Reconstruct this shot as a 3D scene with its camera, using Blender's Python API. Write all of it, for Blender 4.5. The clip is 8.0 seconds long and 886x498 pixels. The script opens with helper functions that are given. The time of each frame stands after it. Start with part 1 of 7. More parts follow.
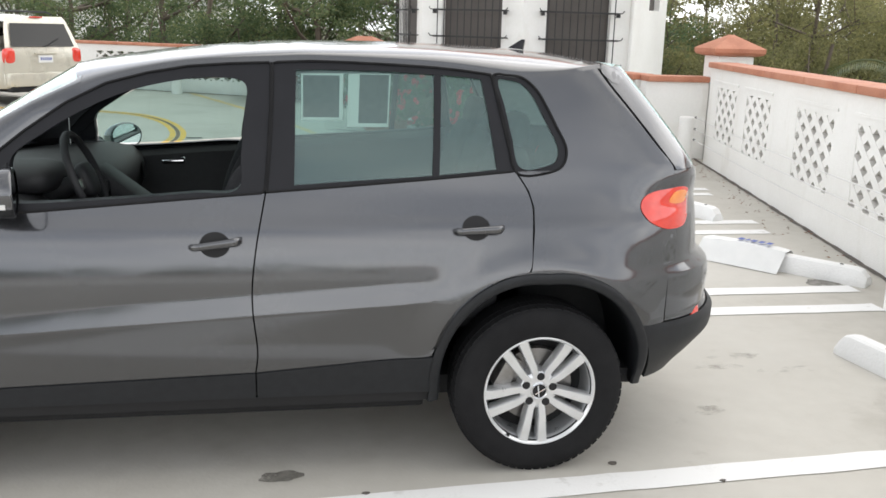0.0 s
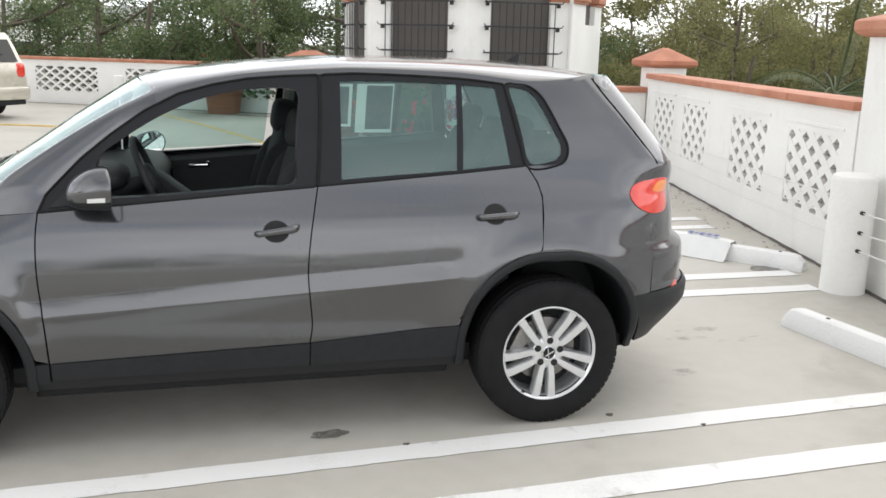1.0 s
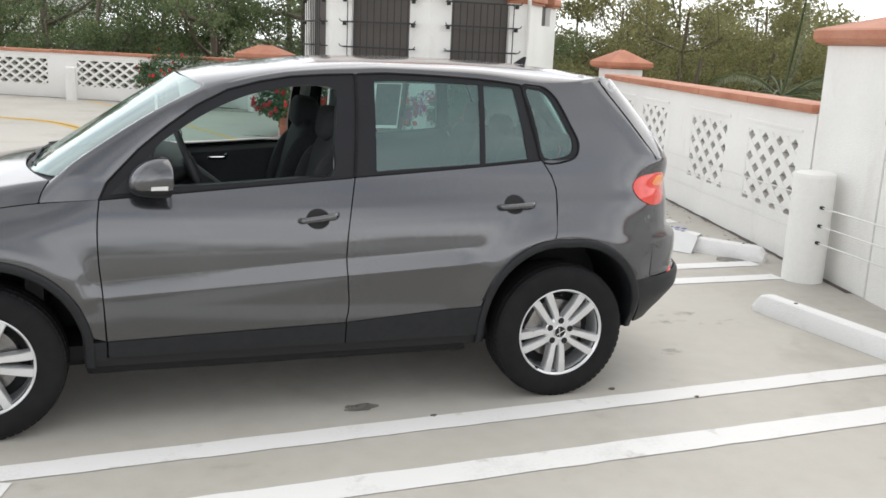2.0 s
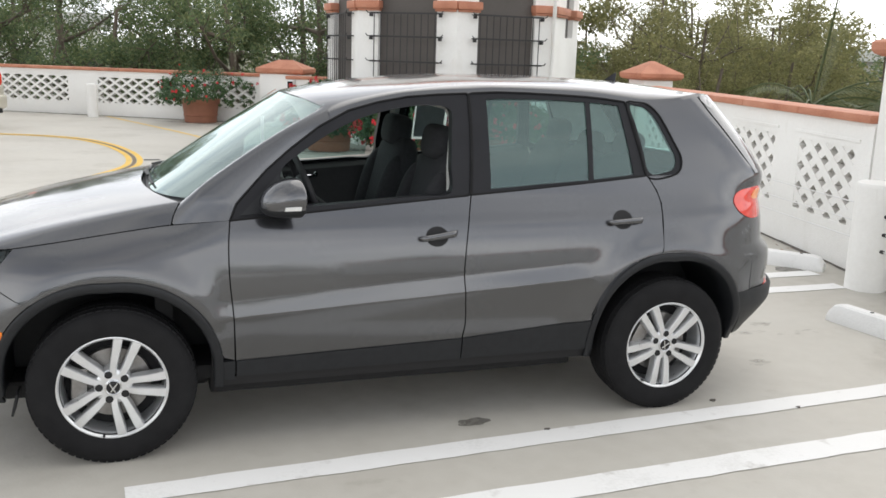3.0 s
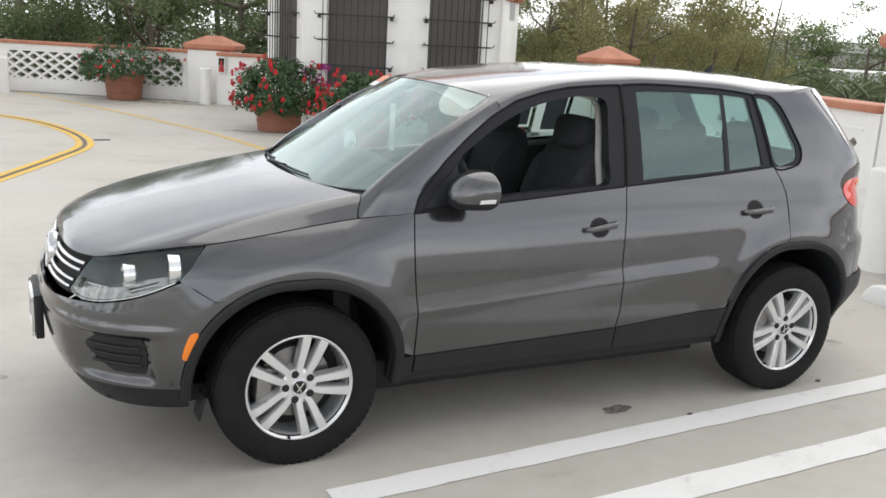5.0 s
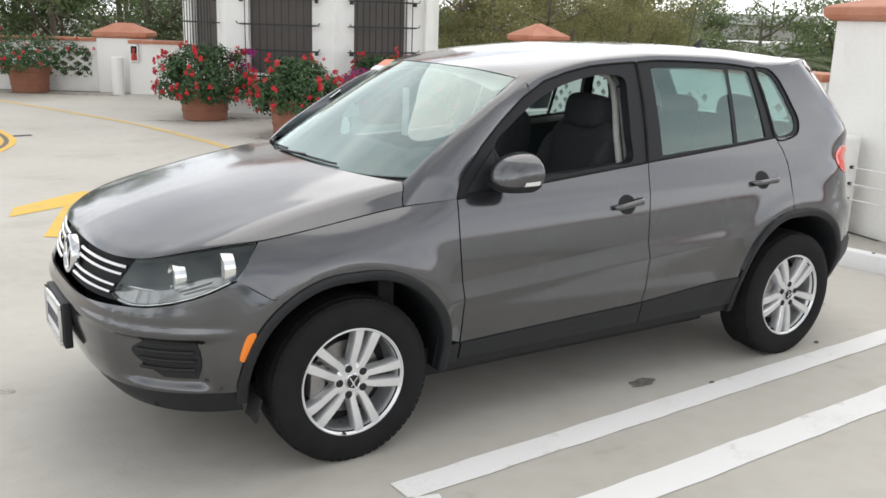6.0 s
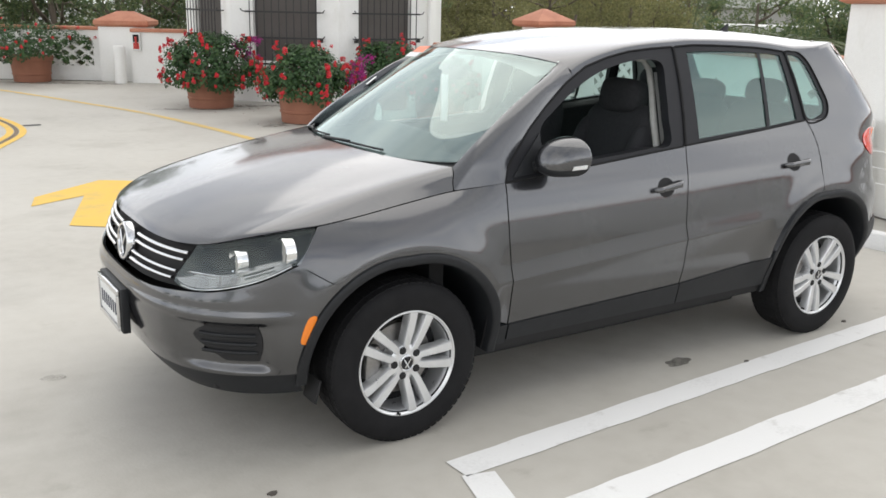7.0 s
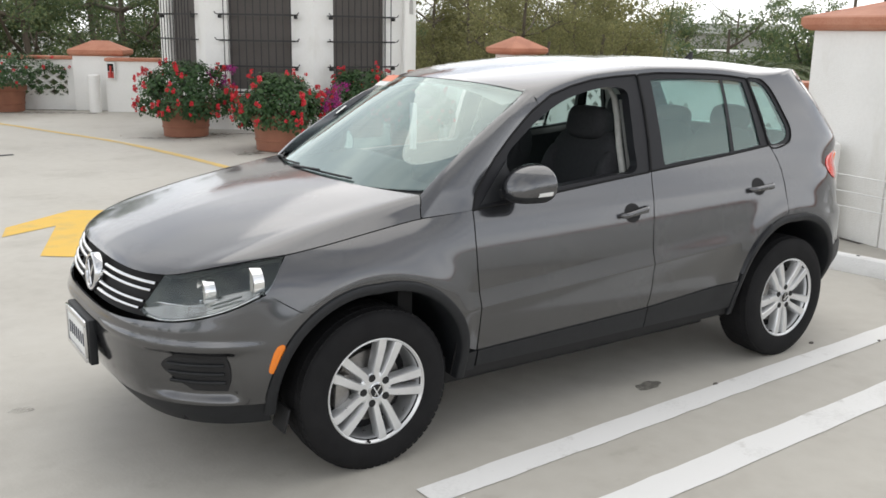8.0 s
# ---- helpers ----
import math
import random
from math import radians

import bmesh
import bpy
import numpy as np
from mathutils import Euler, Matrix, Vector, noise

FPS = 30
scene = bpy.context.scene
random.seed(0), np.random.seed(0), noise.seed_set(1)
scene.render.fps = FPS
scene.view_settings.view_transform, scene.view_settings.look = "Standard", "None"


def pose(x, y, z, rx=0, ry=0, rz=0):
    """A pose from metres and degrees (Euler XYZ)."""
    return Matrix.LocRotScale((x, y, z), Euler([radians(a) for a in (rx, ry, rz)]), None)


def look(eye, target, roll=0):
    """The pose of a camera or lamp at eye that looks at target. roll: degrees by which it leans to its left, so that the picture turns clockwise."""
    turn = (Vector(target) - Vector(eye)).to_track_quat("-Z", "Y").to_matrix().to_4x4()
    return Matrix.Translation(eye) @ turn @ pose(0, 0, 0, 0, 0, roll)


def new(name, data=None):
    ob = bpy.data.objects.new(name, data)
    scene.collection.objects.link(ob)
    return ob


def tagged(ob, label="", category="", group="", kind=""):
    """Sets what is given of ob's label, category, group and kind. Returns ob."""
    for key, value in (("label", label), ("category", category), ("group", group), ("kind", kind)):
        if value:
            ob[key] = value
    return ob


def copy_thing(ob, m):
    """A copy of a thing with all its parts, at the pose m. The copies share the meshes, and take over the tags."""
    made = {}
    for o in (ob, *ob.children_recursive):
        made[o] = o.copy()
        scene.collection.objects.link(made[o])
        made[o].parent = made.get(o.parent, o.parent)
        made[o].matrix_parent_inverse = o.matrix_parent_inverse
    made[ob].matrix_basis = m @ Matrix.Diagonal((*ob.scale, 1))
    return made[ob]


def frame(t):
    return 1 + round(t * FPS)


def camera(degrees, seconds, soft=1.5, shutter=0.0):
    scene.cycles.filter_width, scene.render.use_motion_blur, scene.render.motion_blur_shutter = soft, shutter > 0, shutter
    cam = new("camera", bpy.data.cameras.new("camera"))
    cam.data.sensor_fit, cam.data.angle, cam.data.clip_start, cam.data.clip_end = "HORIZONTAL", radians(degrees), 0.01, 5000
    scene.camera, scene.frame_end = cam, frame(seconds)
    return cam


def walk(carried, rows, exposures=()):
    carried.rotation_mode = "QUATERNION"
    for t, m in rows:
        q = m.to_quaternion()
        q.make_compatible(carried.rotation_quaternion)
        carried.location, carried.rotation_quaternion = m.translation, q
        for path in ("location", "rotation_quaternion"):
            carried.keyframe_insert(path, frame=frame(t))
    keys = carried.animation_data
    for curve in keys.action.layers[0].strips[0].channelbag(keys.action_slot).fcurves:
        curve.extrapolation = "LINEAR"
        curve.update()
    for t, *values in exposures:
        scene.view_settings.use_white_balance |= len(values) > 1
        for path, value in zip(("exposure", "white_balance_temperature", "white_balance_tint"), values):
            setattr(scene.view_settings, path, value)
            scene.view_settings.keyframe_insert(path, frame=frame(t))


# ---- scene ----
# camera and walk
cam = camera(52.0, 8.0, soft=1.6)
PATH = [
    (0, (0.356, -4.032, 1.687), (0.687, -2.118, 1.211), 1.6),
    (0.5, (0.056, -4.262, 1.707), (0.469, -2.355, 1.266), 0.6),
    (1, (-0.15, -4.523, 1.691), (0.336, -2.634, 1.246), 1.4),
    (2.5, (-0.879, -4.756, 1.724), (-0.237, -2.914, 1.282), 2.5),
    (3, (-1.148, -4.629, 1.73), (-0.527, -2.776, 1.305), 1.8),
    (3.5, (-1.496, -4.583, 1.728), (-0.811, -2.763, 1.259), 2.3),
    (4, (-1.746, -4.449, 1.727), (-1.018, -2.649, 1.248), 3.2),
    (4.5, (-1.976, -4.259, 1.725), (-1.231, -2.462, 1.262), 3.5),
    (5, (-2.317, -4.128, 1.73), (-1.453, -2.383, 1.27), 3.1),
    (6.5, (-2.94, -3.747, 1.71), (-1.874, -2.132, 1.204), 1.6),
    (7, (-3.027, -3.753, 1.715), (-1.974, -2.134, 1.195), 1.3),
    (7.5, (-3.032, -3.783, 1.724), (-1.953, -2.17, 1.241), 1.1),
    (8, (-3.003, -3.798, 1.73), (-1.905, -2.192, 1.265), 1.0),
]
walk(cam, [(t, look(eye, target, roll)) for t, eye, target, roll in PATH],
     exposures=((0, 0.55), (0.5, 0.52), (1, 0.50), (2.5, 0.35), (3.5, 0.40), (4.5, 0.33), (5.2, 0.30), (6.5, 0.35), (7.2, 0.34), (8, 0.21)))

# light: a bright overcast sky, thinner cloud towards the low sun behind the car's tail
SUN_EL, SUN_AZ = 50.0, 62.0     # degrees above the horizon, degrees from +y towards +x
world = bpy.data.worlds.new("sky")
scene.world = world
world.use_nodes = True
wn, wl = world.node_tree.nodes, world.node_tree.links
wn.clear()
w_out = wn.new("ShaderNodeOutputWorld")
w_bg = wn.new("ShaderNodeBackground")
w_sky = wn.new("ShaderNodeTexSky")
w_sky.sky_type, w_sky.sun_disc = "NISHITA", False
w_sky.sun_elevation, w_sky.sun_rotation = radians(SUN_EL), radians(SUN_AZ)
w_sky.air_density, w_sky.dust_density = 1.0, 1.0
w_co = wn.new("ShaderNodeTexCoord")
w_map = wn.new("ShaderNodeMapping")
w_map.inputs["Scale"].default_value = (1.6, 1.6, 4.0)
w_noise = wn.new("ShaderNodeTexNoise")
w_noise.inputs["Scale"].default_value, w_noise.inputs["Detail"].default_value = 1.4, 6.0
w_noise.inputs["Roughness"].default_value = 0.55
w_ramp = wn.new("ShaderNodeValToRGB")
w_ramp.color_ramp.elements[0].position, w_ramp.color_ramp.elements[0].color = 0.32, (4.4, 4.7, 5.3, 1)
w_ramp.color_ramp.elements[1].position, w_ramp.color_ramp.elements[1].color = 0.66, (9.6, 9.5, 9.3, 1)
w_mix = wn.new("ShaderNodeMixRGB")
w_mix.inputs["Fac"].default_value = 0.92
wl.new(w_co.outputs["Generated"], w_map.inputs["Vector"])
wl.new(w_map.outputs["Vector"], w_noise.inputs["Vector"])
wl.new(w_noise.outputs["Fac"], w_ramp.inputs["Fac"])
wl.new(w_sky.outputs["Color"], w_mix.inputs["Color1"])
wl.new(w_ramp.outputs["Color"], w_mix.inputs["Color2"])
# haze: the cloud cover is brighter low down than overhead
w_sep, w_low, w_haze = wn.new("ShaderNodeSeparateXYZ"), wn.new("ShaderNodeMapRange"), wn.new("ShaderNodeMixRGB")
w_low.inputs["From Min"].default_value, w_low.inputs["From Max"].default_value = 0.0, 0.75
w_low.inputs["To Min"].default_value, w_low.inputs["To Max"].default_value = 1.70, 0.76
w_haze.blend_type = "MULTIPLY"
w_haze.inputs["Fac"].default_value = 1.0
wl.new(w_co.outputs["Generated"], w_sep.inputs["Vector"])
wl.new(w_sep.outputs["Z"], w_low.inputs["Value"])
wl.new(w_mix.outputs["Color"], w_haze.inputs["Color1"])
wl.new(w_low.outputs["Result"], w_haze.inputs["Color2"])
wl.new(w_haze.outputs["Color"], w_bg.inputs["Color"])
w_bg.inputs["Strength"].default_value = 0.130
wl.new(w_bg.outputs["Background"], w_out.inputs["Surface"])
sun_data = bpy.data.lights.new("sun", "SUN")
sun_data.energy, sun_data.angle, sun_data.color = 1.4, radians(84), (1.0, 0.95, 0.87)
sun = new("sun", sun_data)
_d = Vector((math.sin(radians(SUN_AZ)) * math.cos(radians(SUN_EL)), math.cos(radians(SUN_AZ)) * math.cos(radians(SUN_EL)), math.sin(radians(SUN_EL))))
sun.matrix_world = look(_d * 50, (0, 0, 0))

# ---- materials
def material(name, colour, rough=0.6, metal=0.0, coat=0.0, spec=0.5):
    m = bpy.data.materials.new(name)
    m.use_nodes = True
    b = m.node_tree.nodes["Principled BSDF"]
    b.inputs["Base Color"].default_value = (*colour, 1)
    b.inputs["Roughness"].default_value, b.inputs["Metallic"].default_value = rough, metal
    b.inputs["Coat Weight"].default_value, b.inputs["Coat Roughness"].default_value = coat, 0.03
    b.inputs["Specular IOR Level"].default_value = spec
    return m


def textured(name, colours, scale, rough=(0.6, 0.8), bump=0.0, bump_scale=None, metal=0.0, fine=None, stretch=(1, 1, 1), per_object=0.0, stops=(0.3, 0.7), coords="Object", coat=0.0):
    """Noise at two scales over two or more colours, with relief. per_object: how far each object's tone strays."""
    m = material(name, colours[0], sum(rough) / 2, metal, coat)
    n, l = m.node_tree.nodes, m.node_tree.links
    b = n["Principled BSDF"]
    co, mp = n.new("ShaderNodeTexCoord"), n.new("ShaderNodeMapping")
    mp.inputs["Scale"].default_value = stretch
    l.new(co.outputs[coords], mp.inputs["Vector"])
    big, small = n.new("ShaderNodeTexNoise"), n.new("ShaderNodeTexNoise")
    big.inputs["Scale"].default_value, big.inputs["Detail"].default_value = scale, 5
    small.inputs["Scale"].default_value, small.inputs["Detail"].default_value = fine or scale * 22, 4
    ramp = n.new("ShaderNodeValToRGB")
    el = ramp.color_ramp.elements
    while len(el) < len(colours):
        el.new(0.5)
    for i, c in enumerate(colours):
        el[i].position = stops[0] + (stops[1] - stops[0]) * i / (len(colours) - 1)
        el[i].color = (*c, 1)
    mix = n.new("ShaderNodeMath")
    mix.operation = "MULTIPLY_ADD"
    mix.inputs[1].default_value = 0.3
    mul = n.new("ShaderNodeMath")
    mul.operation = "MULTIPLY"
    mul.inputs[1].default_value = 0.7
    l.new(mp.outputs["Vector"], big.inputs["Vector"])
    l.new(mp.outputs["Vector"], small.inputs["Vector"])
    l.new(big.outputs["Fac"], mul.inputs[0])
    l.new(small.outputs["Fac"], mix.inputs[0])
    l.new(mul.outputs[0], mix.inputs[2])
    l.new(mix.outputs[0], ramp.inputs["Fac"])
    last = ramp.outputs["Color"]
    if per_object:
        info, hsv, rng = n.new("ShaderNodeObjectInfo"), n.new("ShaderNodeHueSaturation"), n.new("ShaderNodeMapRange")
        rng.inputs["To Min"].default_value, rng.inputs["To Max"].default_value = 1 - per_object, 1 + per_object
        l.new(info.outputs["Random"], rng.inputs["Value"])
        l.new(rng.outputs["Result"], hsv.inputs["Value"])
        l.new(last, hsv.inputs["Color"])
        last = hsv.outputs["Color"]
    l.new(last, b.inputs["Base Color"])
    rr = n.new("ShaderNodeMapRange")
    rr.inputs["To Min"].default_value, rr.inputs["To Max"].default_value = rough
    l.new(mix.outputs[0], rr.inputs["Value"])
    l.new(rr.outputs["Result"], b.inputs["Roughness"])
    if bump:
        bp = n.new("ShaderNodeBump")
        bp.inputs["Strength"].default_value, bp.inputs["Distance"].default_value = bump, 0.01
        src = small
        if bump_scale:
            src = n.new("ShaderNodeTexNoise")
            src.inputs["Scale"].default_value, src.inputs["Detail"].default_value = bump_scale, 3
            l.new(mp.outputs["Vector"], src.inputs["Vector"])
        l.new(src.outputs["Fac"], bp.inputs["Height"])
        l.new(bp.outputs["Normal"], b.inputs["Normal"])
    return m


def glass(name, tint, sheen=0.05, sky_haze=0.0, sky_haze_colour=(0.5, 0.58, 0.57), sheen_colour=(0.86, 0.97, 0.95)):
    """A thin pane: light passes straight on, tinted, under a sheen that grows at a glance, with reflected sky haze
    painted in as a diffuse colour.
    """
    m = bpy.data.materials.new(name)
    m.use_nodes = True
    n, l = m.node_tree.nodes, m.node_tree.links
    n.clear()
    out, mix, tr, gl, lw = (n.new("ShaderNode" + k) for k in ("OutputMaterial", "MixShader", "BsdfTransparent", "BsdfGlossy", "LayerWeight"))
    df, mix2 = n.new("ShaderNodeBsdfDiffuse"), n.new("ShaderNodeMixShader")
    tr.inputs["Color"].default_value = (*tint, 1)
    gl.inputs["Roughness"].default_value = 0.0
    gl.inputs["Color"].default_value = (*sheen_colour, 1)
    df.inputs["Color"].default_value = (*sky_haze_colour, 1)
    mix2.inputs["Fac"].default_value = sky_haze
    lw.inputs["Blend"].default_value = 0.5
    power, scaled = n.new("ShaderNodeMath"), n.new("ShaderNodeMath")
    power.operation, scaled.operation = "POWER", "MULTIPLY_ADD"
    power.inputs[1].default_value = 4.5
    scaled.inputs[1].default_value, scaled.inputs[2].default_value = 1 - sheen, sheen
    l.new(lw.outputs["Facing"], power.inputs[0])
    l.new(power.outputs[0], scaled.inputs[0])
    l.new(scaled.outputs[0], mix.inputs["Fac"])
    l.new(tr.outputs["BSDF"], mix2.inputs[1])
    l.new(df.outputs["BSDF"], mix2.inputs[2])
    l.new(mix2.outputs["Shader"], mix.inputs[1])
    l.new(gl.outputs["BSDF"], mix.inputs[2])
    l.new(mix.outputs["Shader"], out.inputs["Surface"])
    return m


concrete = textured("deck_coating", [(0.37, 0.350, 0.308), (0.47, 0.450, 0.405), (0.53, 0.512, 0.466)], 0.55, (0.45, 0.75), 0.12, 60, fine=9, coords="Object", stops=(0.25, 0.72))
def weather(m, scale, colour, lo, hi, amount, seed=0.0, stretch=(1, 1, 1)):
    """Lays broad dull patches of their own shape over a material's colour."""
    n, l = m.node_tree.nodes, m.node_tree.links
    b = n["Principled BSDF"]
    src = b.inputs["Base Color"].links[0].from_socket
    co, mp, nz, rng, mx = (n.new("ShaderNode" + k) for k in ("TexCoord", "Mapping", "TexNoise", "MapRange", "MixRGB"))
    mp.inputs["Location"].default_value = (seed, seed * 0.7, 0)
    mp.inputs["Scale"].default_value = stretch
    nz.inputs["Scale"].default_value, nz.inputs["Detail"].default_value, nz.inputs["Roughness"].default_value = scale, 7, 0.62
    rng.inputs["From Min"].default_value, rng.inputs["From Max"].default_value, rng.inputs["To Max"].default_value = lo, hi, amount
    mx.inputs["Color2"].default_value = (*colour, 1)
    l.new(co.outputs["Object"], mp.inputs["Vector"])
    l.new(mp.outputs["Vector"], nz.inputs["Vector"])
    l.new(nz.outputs["Fac"], rng.inputs["Value"])
    l.new(rng.outputs["Result"], mx.inputs["Fac"])
    l.new(src, mx.inputs["Color1"])
    l.new(mx.outputs["Color"], b.inputs["Base Color"])


weather(concrete, 0.9, (0.27, 0.25, 0.21), 0.55, 0.75, 0.5)
weather(concrete, 3.5, (0.24, 0.22, 0.18), 0.62, 0.78, 0.45, 7.0)
weather(concrete, 0.35, (0.55, 0.54, 0.51), 0.5, 0.8, 0.5, 3.0)
far_soil = textured("far_ground", [(0.10, 0.11, 0.06), (0.17, 0.16, 0.10)], 0.05, (0.9, 1.0))
line_white = textured("white_road_paint", [(0.60, 0.60, 0.58), (0.80, 0.80, 0.79)], 3.0, (0.5, 0.7), 0.15, 90, stops=(0.15, 0.45))
weather(line_white, 5.0, (0.42, 0.40, 0.37), 0.60, 0.72, 0.7, 1.0)
line_yellow = textured("yellow_road_paint", [(0.50, 0.36, 0.12), (0.74, 0.47, 0.07)], 4.0, (0.5, 0.75), 0.1, 90, stops=(0.25, 0.5))
lane_yellow = textured("faded_yellow_paint", [(0.50, 0.42, 0.26), (0.68, 0.48, 0.16)], 2.0, (0.5, 0.75), 0.1, 90, stops=(0.3, 0.6))
line_brown = textured("worn_dark_joint", [(0.12, 0.09, 0.06), (0.2, 0.15, 0.1)], 4.0, (0.6, 0.8))
stain_mat = textured("oil_stain", [(0.15, 0.142, 0.125), (0.25, 0.24, 0.215)], 14.0, (0.35, 0.55))
faint_mat = textured("faint_stain", [(0.33, 0.313, 0.276), (0.46, 0.44, 0.397)], 9.0, (0.4, 0.6))


def blotchy(m, lo, hi, most):
    """Lets a thin stain break up into blotches, with the deck showing between them."""
    n, l = m.node_tree.nodes, m.node_tree.links
    co, nz, rng = n.new("ShaderNodeTexCoord"), n.new("ShaderNodeTexNoise"), n.new("ShaderNodeMapRange")
    nz.inputs["Scale"].default_value, nz.inputs["Detail"].default_value, nz.inputs["Roughness"].default_value = 7.0, 6, 0.65
    rng.inputs["From Min"].default_value, rng.inputs["From Max"].default_value, rng.inputs["To Max"].default_value = lo, hi, most
    l.new(co.outputs["Object"], nz.inputs["Vector"])
    l.new(nz.outputs["Fac"], rng.inputs["Value"])
    l.new(rng.outputs["Result"], n["Principled BSDF"].inputs["Alpha"])


wall_dirt = textured("washed_dirt", [(0.13, 0.10, 0.07), (0.26, 0.22, 0.17)], 4.0, (0.7, 0.9))
blotchy(wall_dirt, 0.36, 0.58, 0.9)
blotchy(faint_mat, 0.46, 0.70, 0.6)
blotchy(stain_mat, 0.34, 0.56, 0.95)
dark_joint = textured("dirty_joint", [(0.06, 0.052, 0.045), (0.14, 0.125, 0.11)], 5.0, (0.7, 0.9))
stucco = textured("white_stucco", [(0.76, 0.75, 0.72), (0.86, 0.855, 0.83)], 1.2, (0.75, 0.9), 0.35, 70, stops=(0.2, 0.6))
weather(stucco, 2.2, (0.60, 0.57, 0.50), 0.58, 0.8, 0.5, 2.0, (1, 1, 0.35))
# greyer stucco for the lattice holes' inner faces, painting in their shade
hole_shade = textured("shaded_lattice_hole", [(0.55, 0.535, 0.505), (0.68, 0.665, 0.635)], 6.0, (0.8, 0.95), 0.3, 60)
terracotta = textured("terracotta_coping", [(0.36, 0.13, 0.075), (0.48, 0.20, 0.12), (0.55, 0.27, 0.18)], 3.0, (0.55, 0.8), 0.25, 60, per_object=0.03)
pot_clay = textured("terracotta_pot_clay", [(0.24, 0.095, 0.055), (0.34, 0.145, 0.088)], 4.0, (0.55, 0.75), 0.2, 50)
stop_paint = textured("wheel_stop_paint", [(0.62, 0.62, 0.60), (0.82, 0.82, 0.81)], 5.0, (0.6, 0.8), 0.3, 60, stops=(0.15, 0.45))
iron = textured("black_wrought_iron", [(0.012, 0.012, 0.014), (0.025, 0.024, 0.023)], 20.0, (0.45, 0.6))
screen_mat = textured("dark_window_screen", [(0.075, 0.066, 0.06), (0.11, 0.098, 0.09)], 1.5, (0.6, 0.8))
cable_mat = material("cable_steel", (0.75, 0.75, 0.74), 0.4, 0.3)

# ---- mesh tools
def thing(name, label, category, at=(0, 0, 0), turn=0.0, group="", kind=""):
    ob = new(name)
    ob.matrix_world = pose(*at, 0, 0, turn)
    return tagged(ob, label, category, group, kind)


def part(name, bm, mat, parent=None, label="", smooth=35):
    me = bpy.data.meshes.new(name)
    bm.normal_update()
    bm.to_mesh(me)
    bm.free()
    for m in mat if isinstance(mat, (list, tuple)) else [mat]:
        me.materials.append(m)
    if smooth:
        me.shade_smooth()
        me.set_sharp_from_angle(angle=radians(smooth))
    ob = new(name, me)
    ob.parent = parent
    if label:
        ob["label"] = label
    return ob


def box(bm, lo, hi, bevel=0.0, m=None):
    vs = [bm.verts.new((x, y, z)) for x in (lo[0], hi[0]) for y in (lo[1], hi[1]) for z in (lo[2], hi[2])]
    fs = [bm.faces.new([vs[i] for i in q]) for q in ((0, 1, 3, 2), (4, 6, 7, 5), (0, 4, 5, 1), (2, 3, 7, 6), (0, 2, 6, 4), (1, 5, 7, 3))]
    if bevel:
        es = list({e for f in fs for e in f.edges})
        r = bmesh.ops.bevel(bm, geom=es, offset=bevel, segments=2, affect="EDGES", profile=0.6)
        vs = list({v for f in r["faces"] for v in f.verts} | {v for v in vs if v.is_valid})
    if m is not None:
        bmesh.ops.transform(bm, matrix=m, verts=vs)
    return bm


def boxes(*items, bevel=0.0):
    bm = bmesh.new()
    for lo, hi in items:
        box(bm, lo, hi, bevel)
    return bm


def lathe(profile, n=48, axis="z", closed=False, bm=None, flip=False):
    """Turn a profile of (radius, height) round an axis."""
    bm = bm or bmesh.new()
    rings = []
    for r, h in profile:
        ring = []
        for i in range(n):
            a = 2 * math.pi * i / n
            c, s = r * math.cos(a), r * math.sin(a)
            ring.append(bm.verts.new((c, s, h) if axis == "z" else (c, h, s)))
        rings.append(ring)
    pairs = list(zip(rings, rings[1:])) + ([(rings[-1], rings[0])] if closed else [])
    for a, b in pairs:
        for i in range(n):
            q = [a[i], a[(i + 1) % n], b[(i + 1) % n], b[i]]
            bm.faces.new(q[::-1] if flip else q)
    return bm


def tube(bm, pts, radius, n=8, caps=True):
    """A round rod along points; radius may be a list."""
    pts = [Vector(p) for p in pts]
    rad = radius if isinstance(radius, (list, tuple)) else [radius] * len(pts)
    rings, side = [], None
    for i, p in enumerate(pts):
        d = (pts[min(i + 1, len(pts) - 1)] - pts[max(i - 1, 0)]).normalized()
        if side is None:
            side = d.orthogonal().normalized()
        side = (side - d * side.dot(d)).normalized()
        up = d.cross(side)
        rings.append([bm.verts.new(p + (side * math.cos(2 * math.pi * k / n) + up * math.sin(2 * math.pi * k / n)) * rad[i]) for k in range(n)])
    for a, b in zip(rings, rings[1:]):
        for k in range(n):
            bm.faces.new([a[k], a[(k + 1) % n], b[(k + 1) % n], b[k]])
    if caps:
        bm.faces.new(rings[0][::-1])
        bm.faces.new(rings[-1])
    return bm


def prism(bm, outline, z0, z1):
    """An upright block over a plan outline."""
    lo = [bm.verts.new((x, y, z0)) for x, y in outline]
    hi = [bm.verts.new((x, y, z1)) for x, y in outline]
    n = len(outline)
    for i in range(n):
        bm.faces.new([lo[i], lo[(i + 1) % n], hi[(i + 1) % n], hi[i]])
    bm.faces.new(lo[::-1])
    bm.faces.new(hi)
    bmesh.ops.recalc_face_normals(bm, faces=bm.faces[:])
    return bm


def grid_faces(bm, rows, flip=False, wrap=False):
    vs = [[bm.verts.new(p) for p in row] for row in rows]
    for a, b in zip(vs, vs[1:]):
        n = len(a)
        for i in range(n if wrap else n - 1):
            q = [a[i], a[(i + 1) % n], b[(i + 1) % n], b[i]]
            bm.faces.new(q[::-1] if flip else q)
    return vs


